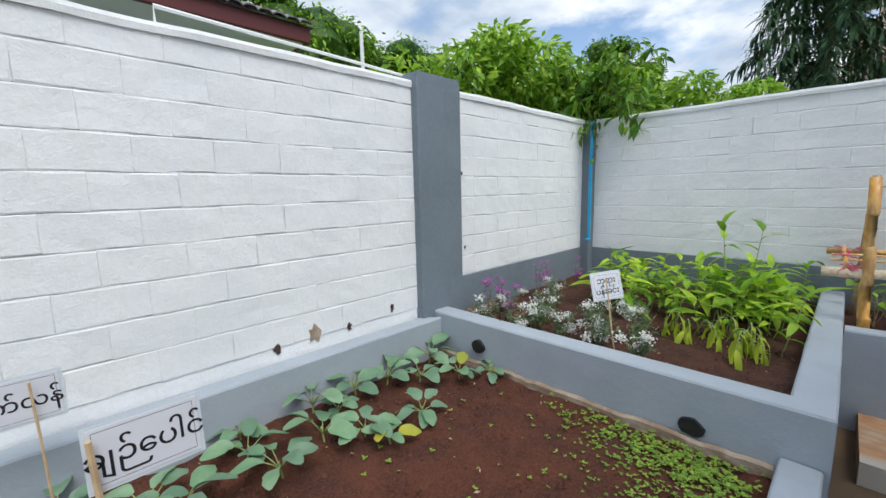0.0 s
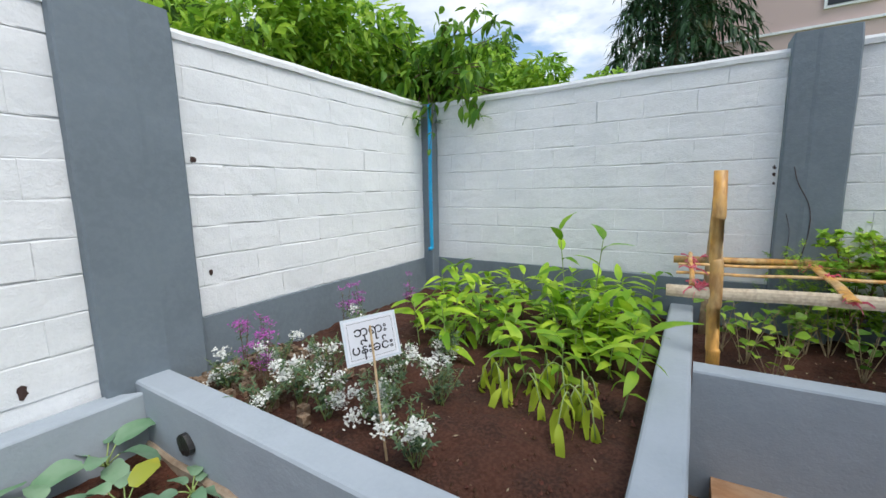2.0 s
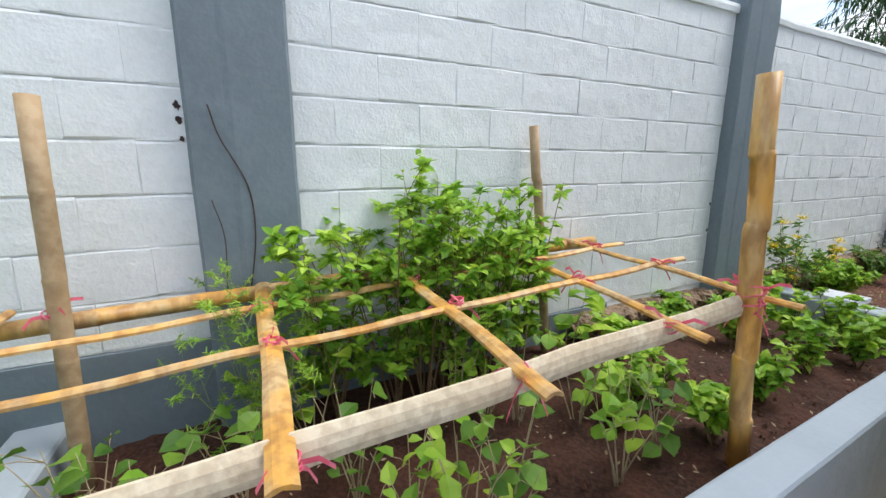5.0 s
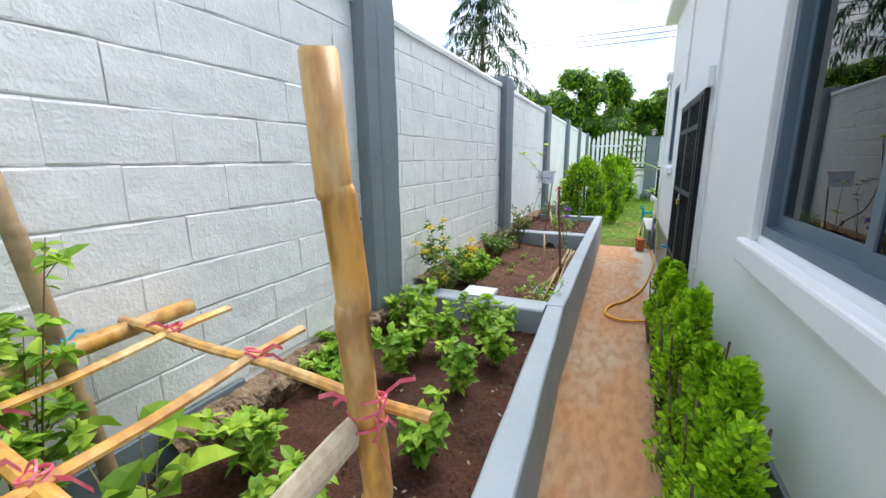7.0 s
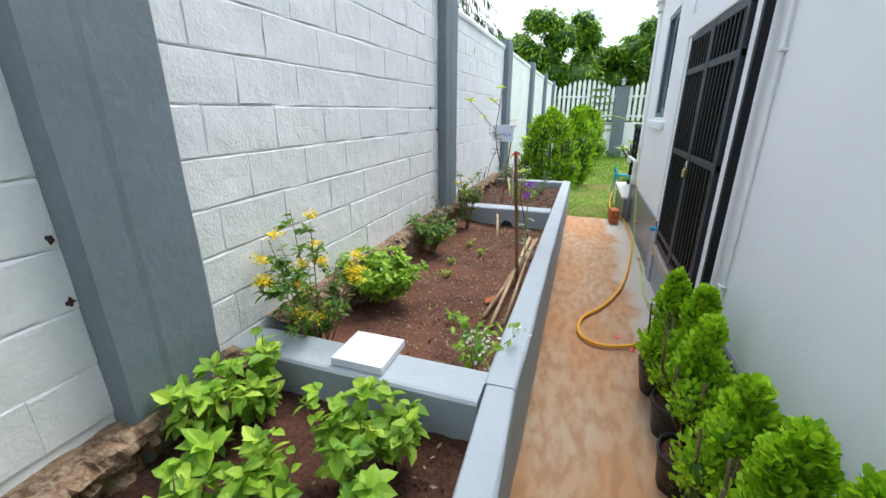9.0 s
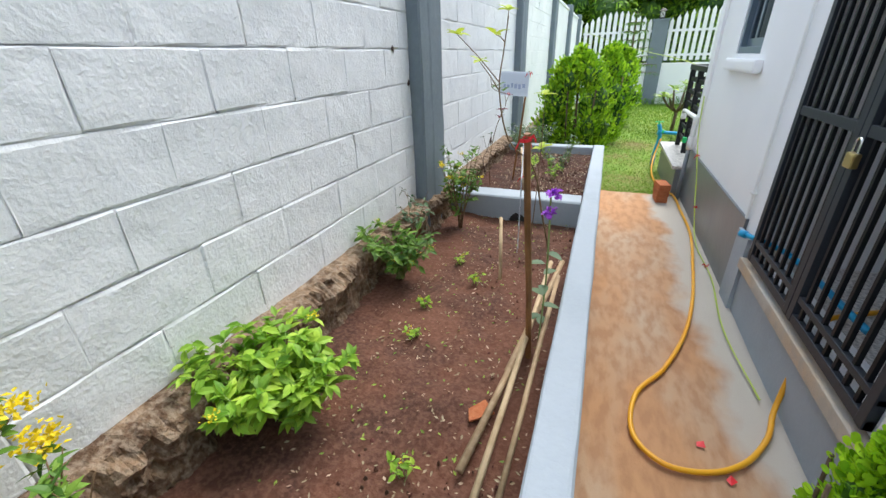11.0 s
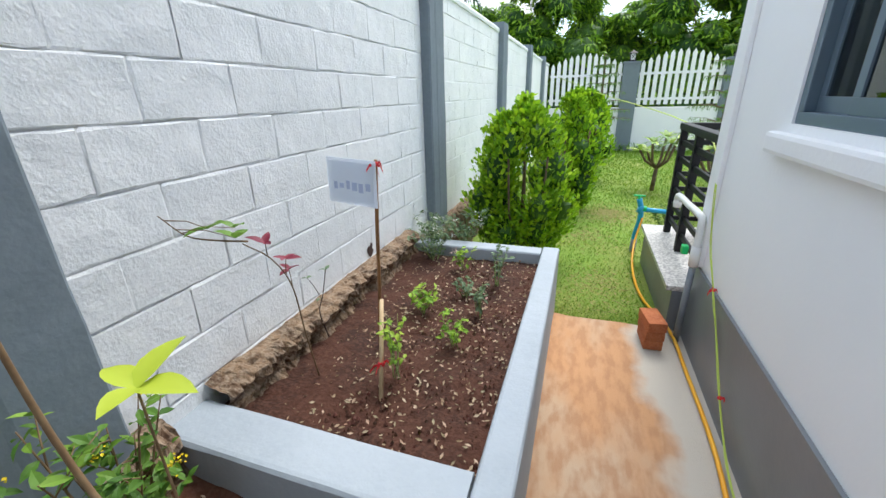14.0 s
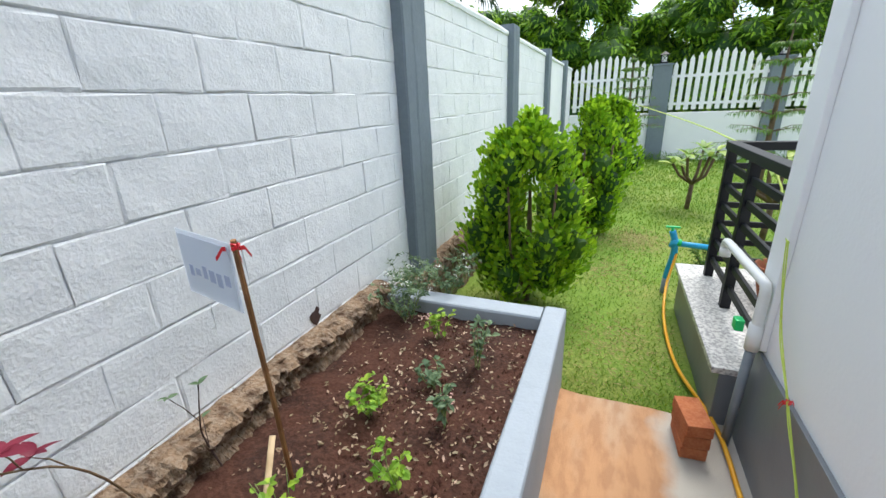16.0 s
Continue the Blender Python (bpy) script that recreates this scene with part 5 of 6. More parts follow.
SPRAY_LEAF = {m.name: Geo().add(*leaf_shape(1.0, 0.5, 0.25, 0.3, 5)).mesh("leaf", m, True) for m in (LEAF_LIME, LEAF_SAGE, LEAF_RED, LEAF_FRESH, LEAF_MID)}
sapling("young_sapling", "tall thin sapling with lime-yellow young leaves", (0.97, 9.98, 0.38),
        [(0, 0, 0), (-0.07, -0.02, 0.3), (-0.14, -0.03, 0.58), (-0.31, -0.03, 0.75), (-0.38, -0.03, 1.04), (-0.36, -0.03, 1.27), (-0.34, -0.03, 1.44)], 0.0075,
        [((-0.34, -0.03, 1.47), 29, 6), ((-0.41, -0.03, 1.35), 26, 3), ((-0.65, -0.03, 1.36), 21, 5), ((-0.51, -0.03, 1.21), 20, 4)], LEAF_LIME, 0.085, 500)
sapling("young_sapling", "low sapling with a few lime-green leaves beside the kerb", (0.84, 9.98, 0.38), [(0, 0, 0), (0.02, -0.03, 0.35), (0.03, -0.03, 0.69), (0.03, -0.03, 1.01)], 0.004,
        [((0.03, -0.03, 1.02), 14, 4), ((0.03, -0.03, 0.70), 10, 4)], LEAF_LIME, 0.085, 501)
sapling("rose_bush", "bare arching rose stem with dark red young leaves", (0.28, 10.98, 0.50), [(0, 0, 0), (0.0, -0.04, 0.25), (0.08, -0.16, 0.55), (0.2, -0.36, 0.76), (0.22, -0.48, 0.86)], 0.004,
        [((0.16, -0.26, 0.72), 12, 5), ((0.13, -0.22, 0.66), 10, 4), ((0.24, -0.42, 0.84), 16, 3)], LEAF_RED, 0.058, 502, STEM_BROWN, "roses in the planter")
sapling("rose_bush", "rose stem tip with dull green leaves", (0.46, 10.46, 1.36), [(0.04, 0.06, 0.0), (0.0, 0.0, 0.02), (-0.03, -0.06, 0.05), (-0.03, -0.12, 0.12)], 0.003,
        [((0.0, -0.02, 0.06), 14, 4), ((0.03, 0.03, 0.02), 12, 3), ((-0.02, 0.08, 0.03), 11, 3)], LEAF_MID, 0.062, 503, STEM_BROWN, "roses in the planter")
sapling("rose_bush", "forked dark rose twig with a few dull leaves", (0.16, 11.25, 0.52), [(0, 0, 0), (-0.02, -0.02, 0.16), (0.03, -0.04, 0.28), (0.06, -0.03, 0.42)], 0.004,
        [((0.06, -0.03, 0.42), 14, 3), ((0.0, -0.10, 0.40), 9, 3), ((-0.06, 0.02, 0.2), 3, 1)], LEAF_SAGE, 0.04, 504, TWIG, "roses in the planter")
for i, (x, y, h, s, n) in enumerate(((0.52, 11.72, 0.14, 0.16, 130), (0.72, 12.0, 0.12, 0.1, 60), (0.82, 11.42, 0.22, 0.1, 70), (0.86, 11.78, 0.2, 0.08, 60), (0.62, 11.10, 0.42, 0.07, 60), (0.9, 12.2, 0.32, 0.07, 60), (0.58, 12.4, 0.2, 0.1, 60))):
    bush("rose_bush", "small rose bush with fresh green leaflets", "rose", (x, y, 0.48), h, s, 5, n, (0.042, 0.6), LEAF_FRESH if i % 2 == 0 else LEAF_SAGE, seed=510 + i, r0=0.0035,
         nf=1 if i in (3, 6) else 0, fmat=PET_PINK, fcl=16, fs=0.016, group="roses in the planter", twig=3)
for i, (x, y) in enumerate(((0.30, 12.55), (0.45, 12.95), (0.20, 12.85))):
    bush("rose_bush", "tangled grey-green rose bush with white blooms at the kerb end", "rose", (x, y, 0.45), 0.34, 0.24, 10, 520, (0.034, 0.55), LEAF_SAGE, seed=530 + i, r0=0.003, nf=6, fmat=PET_WHITE, fcl=12, fs=0.015, group="roses in the planter", twig=5)

# the sticks and the purple flower of the fourth bed
r = random.Random(9)
for i, (a, b, rad, m) in enumerate((((0.93, 8.15, 0.42), (1.10, 9.45, 0.56), 0.014, BAMBOO_OLD), ((1.00, 8.05, 0.43), (1.05, 9.35, 0.60), 0.012, STAKE), ((1.07, 8.1, 0.42), (1.11, 9.1, 0.66), 0.010, BAMBOO_OLD),
                                 ((0.76, 9.42, 0.38), (0.70, 9.62, 0.72), 0.011, STAKE), ((0.62, 10.95, 0.46), (0.52, 11.22, 0.82), 0.010, STAKE))):
    st = thing("garden_stick", ("greenish bamboo stick lying against the kerb", "pale peeled stick lying against the kerb", "thin leaning bamboo stick by the kerb", "broken upright stick in the soil", "leaning stick tied with red plastic")[i], "stick")
    bamboo("stick", a, b, rad, st, m, nodes=0.4, n=7)
    if i == 4:
        twine(st, Vector(a).lerp(Vector(b), 0.35), 0.015, 5, RED)
fl = thing("purple_flower_plant", "leafy stem with two bright purple blooms", "flower", at=(1.07, 8.84, 0.39))
g = Geo()
tube(g, curve_pts([(0, 0, 0), (0.01, -0.01, 0.4), (0.0, -0.02, 0.75)]), 0.004, 6)
put("stem", g, STEM, fl)
for k in range(8):
    o = put("leaf", SPRAY_LEAF["sage_green_leaf"], None, fl)
    o.matrix_basis = leaf_pose((0, 0, 0.16 + 0.05 * k), k * 137, 10, 0, 0.08)
for cz, cx in ((0.69, 0.0), (0.765, 0.012)):
    g = Geo()
    scatter(g, leaf_shape(1, 0.95, 0.25, 0.15, 4, wave=0.10), [leaf_pose((cx + rr.gauss(0, 0.008), -0.02 + rr.gauss(0, 0.008), cz + rr.gauss(0, 0.006)), 40 * k + rr.uniform(-15, 15), rr.uniform(-35, 65), rr.uniform(-30, 30), rr.uniform(0.018, 0.030)) for k in range(30)])
    put("flower", g, PET_PURPLE, fl)


def litter(name, x0, x1, y0, y1, z, n, seed, label, size=(0.008, 0.028), mat=None):
    """Fallen leaves and chips scattered on a bed."""
    r = random.Random(seed)
    g = Geo()
    mats = [leaf_pose((r.uniform(x0, x1), r.uniform(y0, y1), z + r.uniform(0.008, 0.025)), r.uniform(0, 360), r.uniform(-25, 25), r.uniform(-35, 35), r.uniform(*size)) for _ in range(n)]
    scatter(g, leaf_shape(1, 0.5, -0.2, 0.3, 2), mats)
    put(name, g, mat or LEAF_DRY, kind="stuff", label=label, category="leaf litter")


def crumbs(x0, x1, y0, y1, z, n, seed):
    r = random.Random(seed)
    g = Geo()
    for _ in range(n):
        x, y, s = r.uniform(x0, x1), r.uniform(y0, y1), abs(r.gauss(0, 0.006)) + 0.003
        q = [(x + s * r.uniform(0.6, 1) * math.cos(a), y + s * r.uniform(0.6, 1) * math.sin(a), z - 0.006) for a in (0, 1.3, 2.5, 3.8, 5)]
        g.add(q + [(x + r.uniform(-0.3, 0.3) * s, y, z + s * r.uniform(0.4, 0.8) + 0.002)], [(k, (k + 1) % 5, 5) for k in range(5)])
    put("soil_crumbs", g, CRUMB, kind="stuff", label="loose crumbs of brown soil", category="soil")


litter("leaf_litter", 0.15, 1.12, 10.65, 12.65, 0.468, 1300, 1, "dry curled leaves scattered over the rose bed", (0.008, 0.03))
litter("leaf_litter", 0.2, 1.12, 7.4, 10.4, 0.395, 1200, 2, "small dry leaves scattered over the dusty bed", (0.006, 0.022))
litter("leaf_litter", 0.1, 1.15, 2.9, 7.1, 0.44, 260, 3, "dry leaves under the trellis", (0.01, 0.03))
litter("leaf_litter", 3.3, 6.0, 0.3, 2.5, 0.245, 90, 4, "a few dry leaves on the vegetable bed", (0.01, 0.035))
litter("leaf_litter", 0.2, 2.9, 0.3, 2.5, 0.475, 220, 6, "dry leaves in the flower bed", (0.01, 0.03))
litter("fallen_green_leaves", 0.3, 1.1, 7.4, 10.4, 0.40, 300, 5, "tiny green shoots and leaves on the dusty bed", (0.01, 0.022), LEAF_SPROUT)
crumbs(0.15, 1.12, 10.65, 12.65, 0.470, 1600, 1)
crumbs(0.2, 1.12, 7.4, 10.4, 0.39, 700, 2)
crumbs(3.25, 6.2, 0.2, 2.5, 0.245, 2600, 3)
crumbs(0.1, 1.2, 2.9, 7.1, 0.435, 1500, 4)
crumbs(1.7, 2.9, 0.8, 2.55, 0.475, 800, 5)


# ---- things by the path ----
def thuja(name, base, h, w, seed, label, group, lean=0.0, trunk=0.08, dens=1.0, sz=0.05, pot=False):
    """A dense cone-shaped conifer made of upright fans of scale leaves."""
    r = random.Random(seed)
    p = thing(name, label, "shrub", group=group, at=base)
    z0 = 0.0
    if pot:
        g = Geo()
        n = 18
        for z, q in ((0, 0.095), (0.02, 0.10), (0.17, 0.12), (0.2, 0.125), (0.2, 0.112), (0.17, 0.108)):
            for k in range(n):
                a = 2 * math.pi * k / n
                j = 1 + 0.04 * math.sin(5 * a + z * 30 + seed)
                g.v.append((math.cos(a) * q * j, math.sin(a) * q * j, z))
        g.f = [(i * n + k, i * n + (k + 1) % n, (i + 1) * n + (k + 1) % n, (i + 1) * n + k) for i in range(5) for k in range(n)] + [tuple(range(n - 1, -1, -1))]
        put("pot", g, PLASTICBAG, p, "black plastic nursery bag", smooth=True)
        g = Geo()
        g.v = [(math.cos(2 * math.pi * k / n) * 0.109, math.sin(2 * math.pi * k / n) * 0.109, 0.175 + r.uniform(-0.004, 0.006)) for k in range(n)] + [(0, 0, 0.185)]
        g.f = [(k, (k + 1) % n, n) for k in range(n)]
        put("soil", g, SOIL_DARK, p)
        z0 = 0.16
    g = Geo()
    tube(g, [(0, 0, z0), (0.01, 0, z0 + h * 0.4), (lean, 0, z0 + h * 0.85)], [0.014 if pot else 0.035, 0.01 if pot else 0.025, 0.004], 7)
    for k in range(6):
        a = k * 1.1
        tube(g, [(0, 0, z0 + 0.05 * h), (math.cos(a) * w * 0.3, math.sin(a) * w * 0.3, z0 + h * 0.35), (math.cos(a) * w * 0.35, math.sin(a) * w * 0.35, z0 + h * 0.7)], 0.006 if pot else 0.012, 5)
    put("trunk", g, BARK, p, smooth=True)
    # lobes
    lobes = []
    for k in range(int(34 if not pot else 26)):
        t = r.random() ** 0.9
        rad = w * 0.5 * ((1.02 - t) ** 0.75 if pot else math.sin(math.pi * min(1, 0.18 + 0.80 * t)) ** 0.75)
        a = r.uniform(0, 2 * math.pi)
        q = rad * r.uniform(0.35, 0.92)
        lobes.append((Vector((math.cos(a) * q + lean * t, math.sin(a) * q, z0 + h * (trunk + (0.97 - trunk) * t))), rad * r.uniform(0.32, 0.5) + 0.02))
    lobes.append((Vector((lean, 0, z0 + h * 0.93)), w * 0.12))
    g, core = Geo(), Geo()
    mats = []
    per = int(95 * dens)
    for c, s in lobes:
        for _ in range(per):
            d = Vector((r.gauss(0, 1), r.gauss(0, 1), r.gauss(0, 1))).normalized()
            q = c + Vector((d.x * s, d.y * s, d.z * s * 1.5)) * r.uniform(0.55, 1.05)
            if q.z > z0 * 0.9:
                mats.append(leaf_pose(q, math.degrees(math.atan2(-d.x, d.y)) + r.uniform(-35, 35), 55 + r.uniform(-35, 30), r.uniform(-60, 60), sz * r.uniform(0.7, 1.4)))
        # solid lump in each lobe; its darker green paints the shade between the fans
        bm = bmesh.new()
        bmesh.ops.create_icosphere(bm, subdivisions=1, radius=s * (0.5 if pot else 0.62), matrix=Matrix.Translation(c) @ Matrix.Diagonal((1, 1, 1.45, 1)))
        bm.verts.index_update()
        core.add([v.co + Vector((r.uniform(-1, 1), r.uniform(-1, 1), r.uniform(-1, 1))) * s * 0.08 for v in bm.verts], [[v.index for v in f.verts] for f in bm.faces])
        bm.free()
    fan = (np.array([(-0.12, 0, 0), (0.12, 0, 0), (-0.30, 0.35, 0.03), (0.0, 0.45, -0.02), (0.30, 0.35, 0.03), (-0.28, 0.85, 0.0), (0.02, 1.0, 0.02), (0.26, 0.8, 0.0)]), [(0, 3, 2), (0, 1, 3), (1, 4, 3), (2, 3, 5), (3, 6, 5), (3, 7, 6), (3, 4, 7)])
    scatter(g, fan, mats)
    put("foliage", g, LEAF_THUJA_YOUNG if pot else LEAF_THUJA, p)
    put("inner_foliage", core, LEAF_MID if pot else LEAF_SHADE, p)
    return p


thuja("thuja_tree", (0.80, 14.05, -0.06), 1.72, 1.05, 1, "dense bright green cone-shaped thuja on the lawn by the wall", "thuja trees on the lawn", 0.0, 0.16, 2.6, 0.05)
thuja("thuja_tree", (1.22, 16.5, -0.1), 1.85, 0.95, 2, "dense bright green cone-shaped thuja on the lawn by the wall", "thuja trees on the lawn", 0.0, 0.05, 1.6, 0.06)
thuja("thuja_tree", (1.45, 19.2, -0.14), 1.9, 0.95, 3, "dense bright green cone-shaped thuja on the lawn by the wall", "thuja trees on the lawn", 0.0, 0.05, 1.2, 0.07)
for i, y in enumerate((8.34, 7.98, 7.62, 7.28, 6.98, 6.70, 6.38, 6.05, 5.70)):
    thuja("potted_thuja", (2.00 + 0.02 * (i % 2), y, 0.0), (0.62, 0.68, 0.70, 0.66, 0.74, 0.86, 0.68, 0.78, 0.74)[i], 0.33 + 0.008 * i, 20 + i, "small bright green thuja in a black plastic bag beside the house",
          "potted thujas by the house", (0.0, 0.02, -0.02)[i % 3], 0.12, 1.5, 0.027, True)

hose = thing("garden_hose", "yellow garden hose looped on the path and along the plinth", "hose")
g = Geo()
hp = [(2.60, 9.62, 0.44), (2.36, 9.50, 0.42), (2.26, 9.38, 0.32), (2.17, 9.22, 0.06), (2.10, 9.04, 0.022), (1.97, 8.86, 0.022), (1.81, 8.76, 0.022), (1.64, 8.75, 0.022), (1.53, 8.88, 0.022), (1.56, 9.14, 0.022),
      (1.71, 9.38, 0.022), (1.86, 9.75, 0.022), (1.97, 10.2, 0.022), (2.06, 10.8, 0.022), (2.14, 11.5, 0.022), (2.14, 12.2, 0.022), (2.12, 12.7, 0.03), (2.00, 13.3, -0.01), (1.98, 13.9, 0.0), (2.02, 14.35, 0.12), (2.10, 14.6, 0.36)]
tube(g, curve_pts(hp, 7), 0.0125, 8)
put("hose_pipe", g, HOSE, hose, smooth=True)

cord = thing("cord", "thin yellow-green cord with red ties hanging down the house wall", "cord")
g = Geo()
cp = curve_pts([(2.19, 12.60, 1.16), (2.185, 12.45, 0.85), (2.18, 12.2, 0.62), (2.185, 12.0, 0.42), (2.17, 11.6, 0.12), (2.15, 11.2, 0.02), (2.16, 10.6, 0.016), (2.10, 9.9, 0.016), (2.14, 9.3, 0.016)], 6)
tube(g, cp, 0.0032, 5)
tube(g, [p + Vector((-0.006, 0.008 * math.sin(i), 0.004)) for i, p in enumerate(cp)], 0.0028, 5)
put("strand", g, CORD, cord)
for k in (12, 22, 34):
    twine(cord, cp[k], 0.009, k, RED)
line = thing("cord", "thin pale cord stretched from the fence over the lawn", "cord")
g = Geo()
tube(g, curve_pts([(2.19, 12.60, 1.16), (2.3, 14.1, 1.43), (1.6, 19, 1.7), (0.2, 25.5, 2.3)], 6), 0.006, 5)
put("strand", g, CORD, line)

# bricks, pipes and the tap
for i in range(3):
    b = thing("brick", "red-brown solid brick, one of a small stack on the path's end", "brick", group="stacked bricks", at=(1.965, 12.545, 0.004 + 0.072 * (i if i < 2 else 2)), rz=4 + 3 * i)
    g = Geo()
    box(g, -0.062, 0.062, -0.115, 0.115, 0, 0.07, 0.006)
    put("brick_body", g, BRICK, b)

tap = thing("standpipe", "blue plastic standpipe with a green tap on the lawn", "tap", at=(2.04, 14.62, -0.08))
g = Geo()
tube(g, curve_pts([(0, 0, 0.0), (0.01, 0, 0.22), (0.04, 0, 0.42), (0.03, 0, 0.56), (0.0, 0, 0.66)], 4), 0.03, 10)
tube(g, [(0.03, 0, 0.54), (0.30, -0.02, 0.53)], 0.026, 10)
tube(g, [(0.02, 0, 0.50), (0.04, 0, 0.58)], 0.036, 10)
put("pipe", g, BLUEPIPE, tap, smooth=True)
g = Geo()
tube(g, [(0, 0, -0.05), (0.01, 0, 0.18)], 0.034, 10)
put("pipe_foot", g, GREYPIPE, tap, smooth=True)
g = Geo()
box(g, -0.06, 0.06, -0.014, 0.014, 0.69, 0.705, 0.004)
tube(g, [(0, 0, 0.65), (0, 0, 0.69)], 0.014, 8)
tube(g, [(0.055, 0, 0.55), (0.085, 0, 0.545)], 0.034, 10)
put("tap_handle", g, GREENP, tap)

pv = thing("water_pipe", "white plastic water pipe with a grey riser at the house corner", "pipe")
g = Geo()
tube(g, curve_pts([(2.13, 13.25, 0.86), (2.13, 13.25, 0.93), (2.13, 13.18, 0.95), (2.14, 12.9, 0.95), (2.15, 12.68, 0.95), (2.16, 12.62, 0.93), (2.16, 12.61, 0.84), (2.16, 12.61, 0.62)], 5), 0.024, 10)
tube(g, [(2.16, 12.61, 0.74), (2.16, 12.61, 0.60)], 0.031, 10)
tube(g, [(2.135, 13.25, 0.85), (2.135, 13.25, 0.90)], 0.031, 10)
put("white_pipe", g, WHITEPIPE, pv, smooth=True)
g = Geo()
tube(g, [(2.16, 12.61, 0.62), (2.155, 12.61, 0.30), (2.15, 12.61, 0.0)], 0.022, 10)
put("grey_pipe", g, GREYPIPE, pv, smooth=True)
g = Geo()
box(g, 2.09, 2.13, 12.66, 12.72, 0.66, 0.72, 0.008)
put("valve_handle", g, GREENP, pv)

for nm, pts, rad, lab in (("drain_pipe", [(2.21, 10.44, 3.8), (2.205, 10.44, 1.4), (2.205, 10.44, 0.58)], 0.009, "thin white cable pipe down the house wall"),
                          ("drain_pipe", [(2.205, 8.30, 3.8), (2.205, 8.30, 0.52)], 0.010, "thin white pipe down the house wall")):
    dp = thing(nm, lab, "pipe")
    g = Geo()
    tube(g, pts, rad, 8)
    put("pipe", g, WHITEPIPE, dp)
    g = Geo()
    for z in (0.75, 1.9, 2.9):
        box(g, 2.185, 2.22, pts[0][1] - 0.022, pts[0][1] + 0.022, z, z + 0.012, 0.002)
    put("clip", g, WHITEPIPE, dp)

bp = thing("water_pipe", "blue plastic pipe stub running behind the gate bars", "pipe")
g = Geo()
tube(g, curve_pts([(2.13, 10.20, 0.56), (2.16, 10.16, 0.56), (2.30, 9.9, 0.56), (2.34, 9.2, 0.56)], 5), 0.016, 9)
tube(g, [(2.125, 10.205, 0.56), (2.15, 10.175, 0.56)], 0.024, 9)
put("pipe", g, BLUEPIPE, bp, smooth=True)
bp = thing("water_pipe", "short blue pipe elbow lying on the ground by the pots", "pipe")
g = Geo()
tube(g, curve_pts([(2.02, 8.36, 0.05), (2.06, 8.30, 0.07), (2.13, 8.26, 0.06), (2.17, 8.25, 0.16)], 5), 0.024, 9)
put("pipe", g, BLUEPIPE, bp, smooth=True)

pipe = thing("drain_pipe", "bright blue plastic pipe running down the wall's corner", "pipe")
g = Geo()
tube(g, curve_pts([(0.20, 0.165, 2.62), (0.205, 0.165, 2.2), (0.215, 0.165, 1.7), (0.215, 0.165, 1.2), (0.21, 0.165, 1.03), (0.23, 0.165, 1.0), (0.26, 0.155, 1.0)], 5), 0.022, 10)
put("pipe", g, BLUEPIPE, pipe, smooth=True)

bx = thing("white_card", "blank white card lying on the grey cross kerb", "card", at=(0.62, 7.26, HC))
g = Geo()
box(g, -0.12, 0.12, -0.10, 0.13, 0.0, 0.035, 0.003)
put("card", g, PAPER, bx)
sh = thing("brick_shard", "flat shard of brown tile lying in the soil", "shard", at=(0.90, 8.35, 0.41), rz=30)
g = Geo()
g.add([(0, 0, 0), (0.10, 0.01, 0.012), (0.08, 0.07, 0.02), (0.01, 0.05, 0.008), (0, 0, 0.008), (0.10, 0.01, 0.02), (0.08, 0.07, 0.028), (0.01, 0.05, 0.016)], [(0, 3, 2, 1), (4, 5, 6, 7), (0, 1, 5, 4), (1, 2, 6, 5), (2, 3, 7, 6), (3, 0, 4, 7)])
put("shard", g, BRICK, sh)
for i, (x, y) in enumerate(((1.80, 8.90), (1.90, 8.74))):
    sc = thing("plastic_scrap", "scrap of red plastic on the path", "scrap", at=(x, y, 0.01), rz=40 * i)
    g = Geo()
    g.add([(0, 0, 0), (0.035, 0, 0.004), (0.03, 0.03, 0.012), (0.002, 0.025, 0.002)], [(0, 1, 2, 3)])
    put("scrap", g, RED, sc)

# holes and cracks in the painted walls
r = random.Random(31)
for i, (x, y, z, s, ax) in enumerate(((4.35, 0.0, 0.70, 0.07, "x"), (4.05, 0, 0.68, 0.03, "x"), (3.62, 0, 0.73, 0.03, "x"), (4.62, 0, 0.66, 0.035, "x"), (0, 3.255, 1.80, 0.016, "y"), (0, 3.255, 1.75, 0.014, "y"), (0, 3.26, 1.68, 0.012, "y"),
                                      (0, 6.61, 1.1, 0.016, "y"), (0, 6.61, 1.3, 0.014, "y"), (0, 9.89, 1.47, 0.022, "y"), (0, 9.7, 1.67, 0.02, "y"), (2.70, 0, 1.9, 0.02, "x"), (2.66, 0, 1.16, 0.02, "x"), (0, 12.05, 0.72, 0.05, "y"))):
    g = Geo()
    n = 11
    pts = [(s * r.uniform(0.4, 1.2) * math.cos(2 * math.pi * k / n), s * r.uniform(0.5, 1.4) * math.sin(2 * math.pi * k / n)) for k in range(n)]
    for a, b in pts:
        g.v.append((x + a, 0.0035, z + b) if ax == "x" else (0.0035, y + a, z + b))
    for a, b in pts:
        g.v.append((x + a * 0.6, 0.0045, z + b * 0.6) if ax == "x" else (0.0045, y + a * 0.6, z + b * 0.6))
    g.f = [(k, (k + 1) % n, n + (k + 1) % n, n + k) for k in range(n)] + [tuple(range(n, 2 * n))]
    put("wall_hole", g, MORTAR if i == 0 else TWIG, kind="structure", label="chipped hole in the painted wall", category="hole")


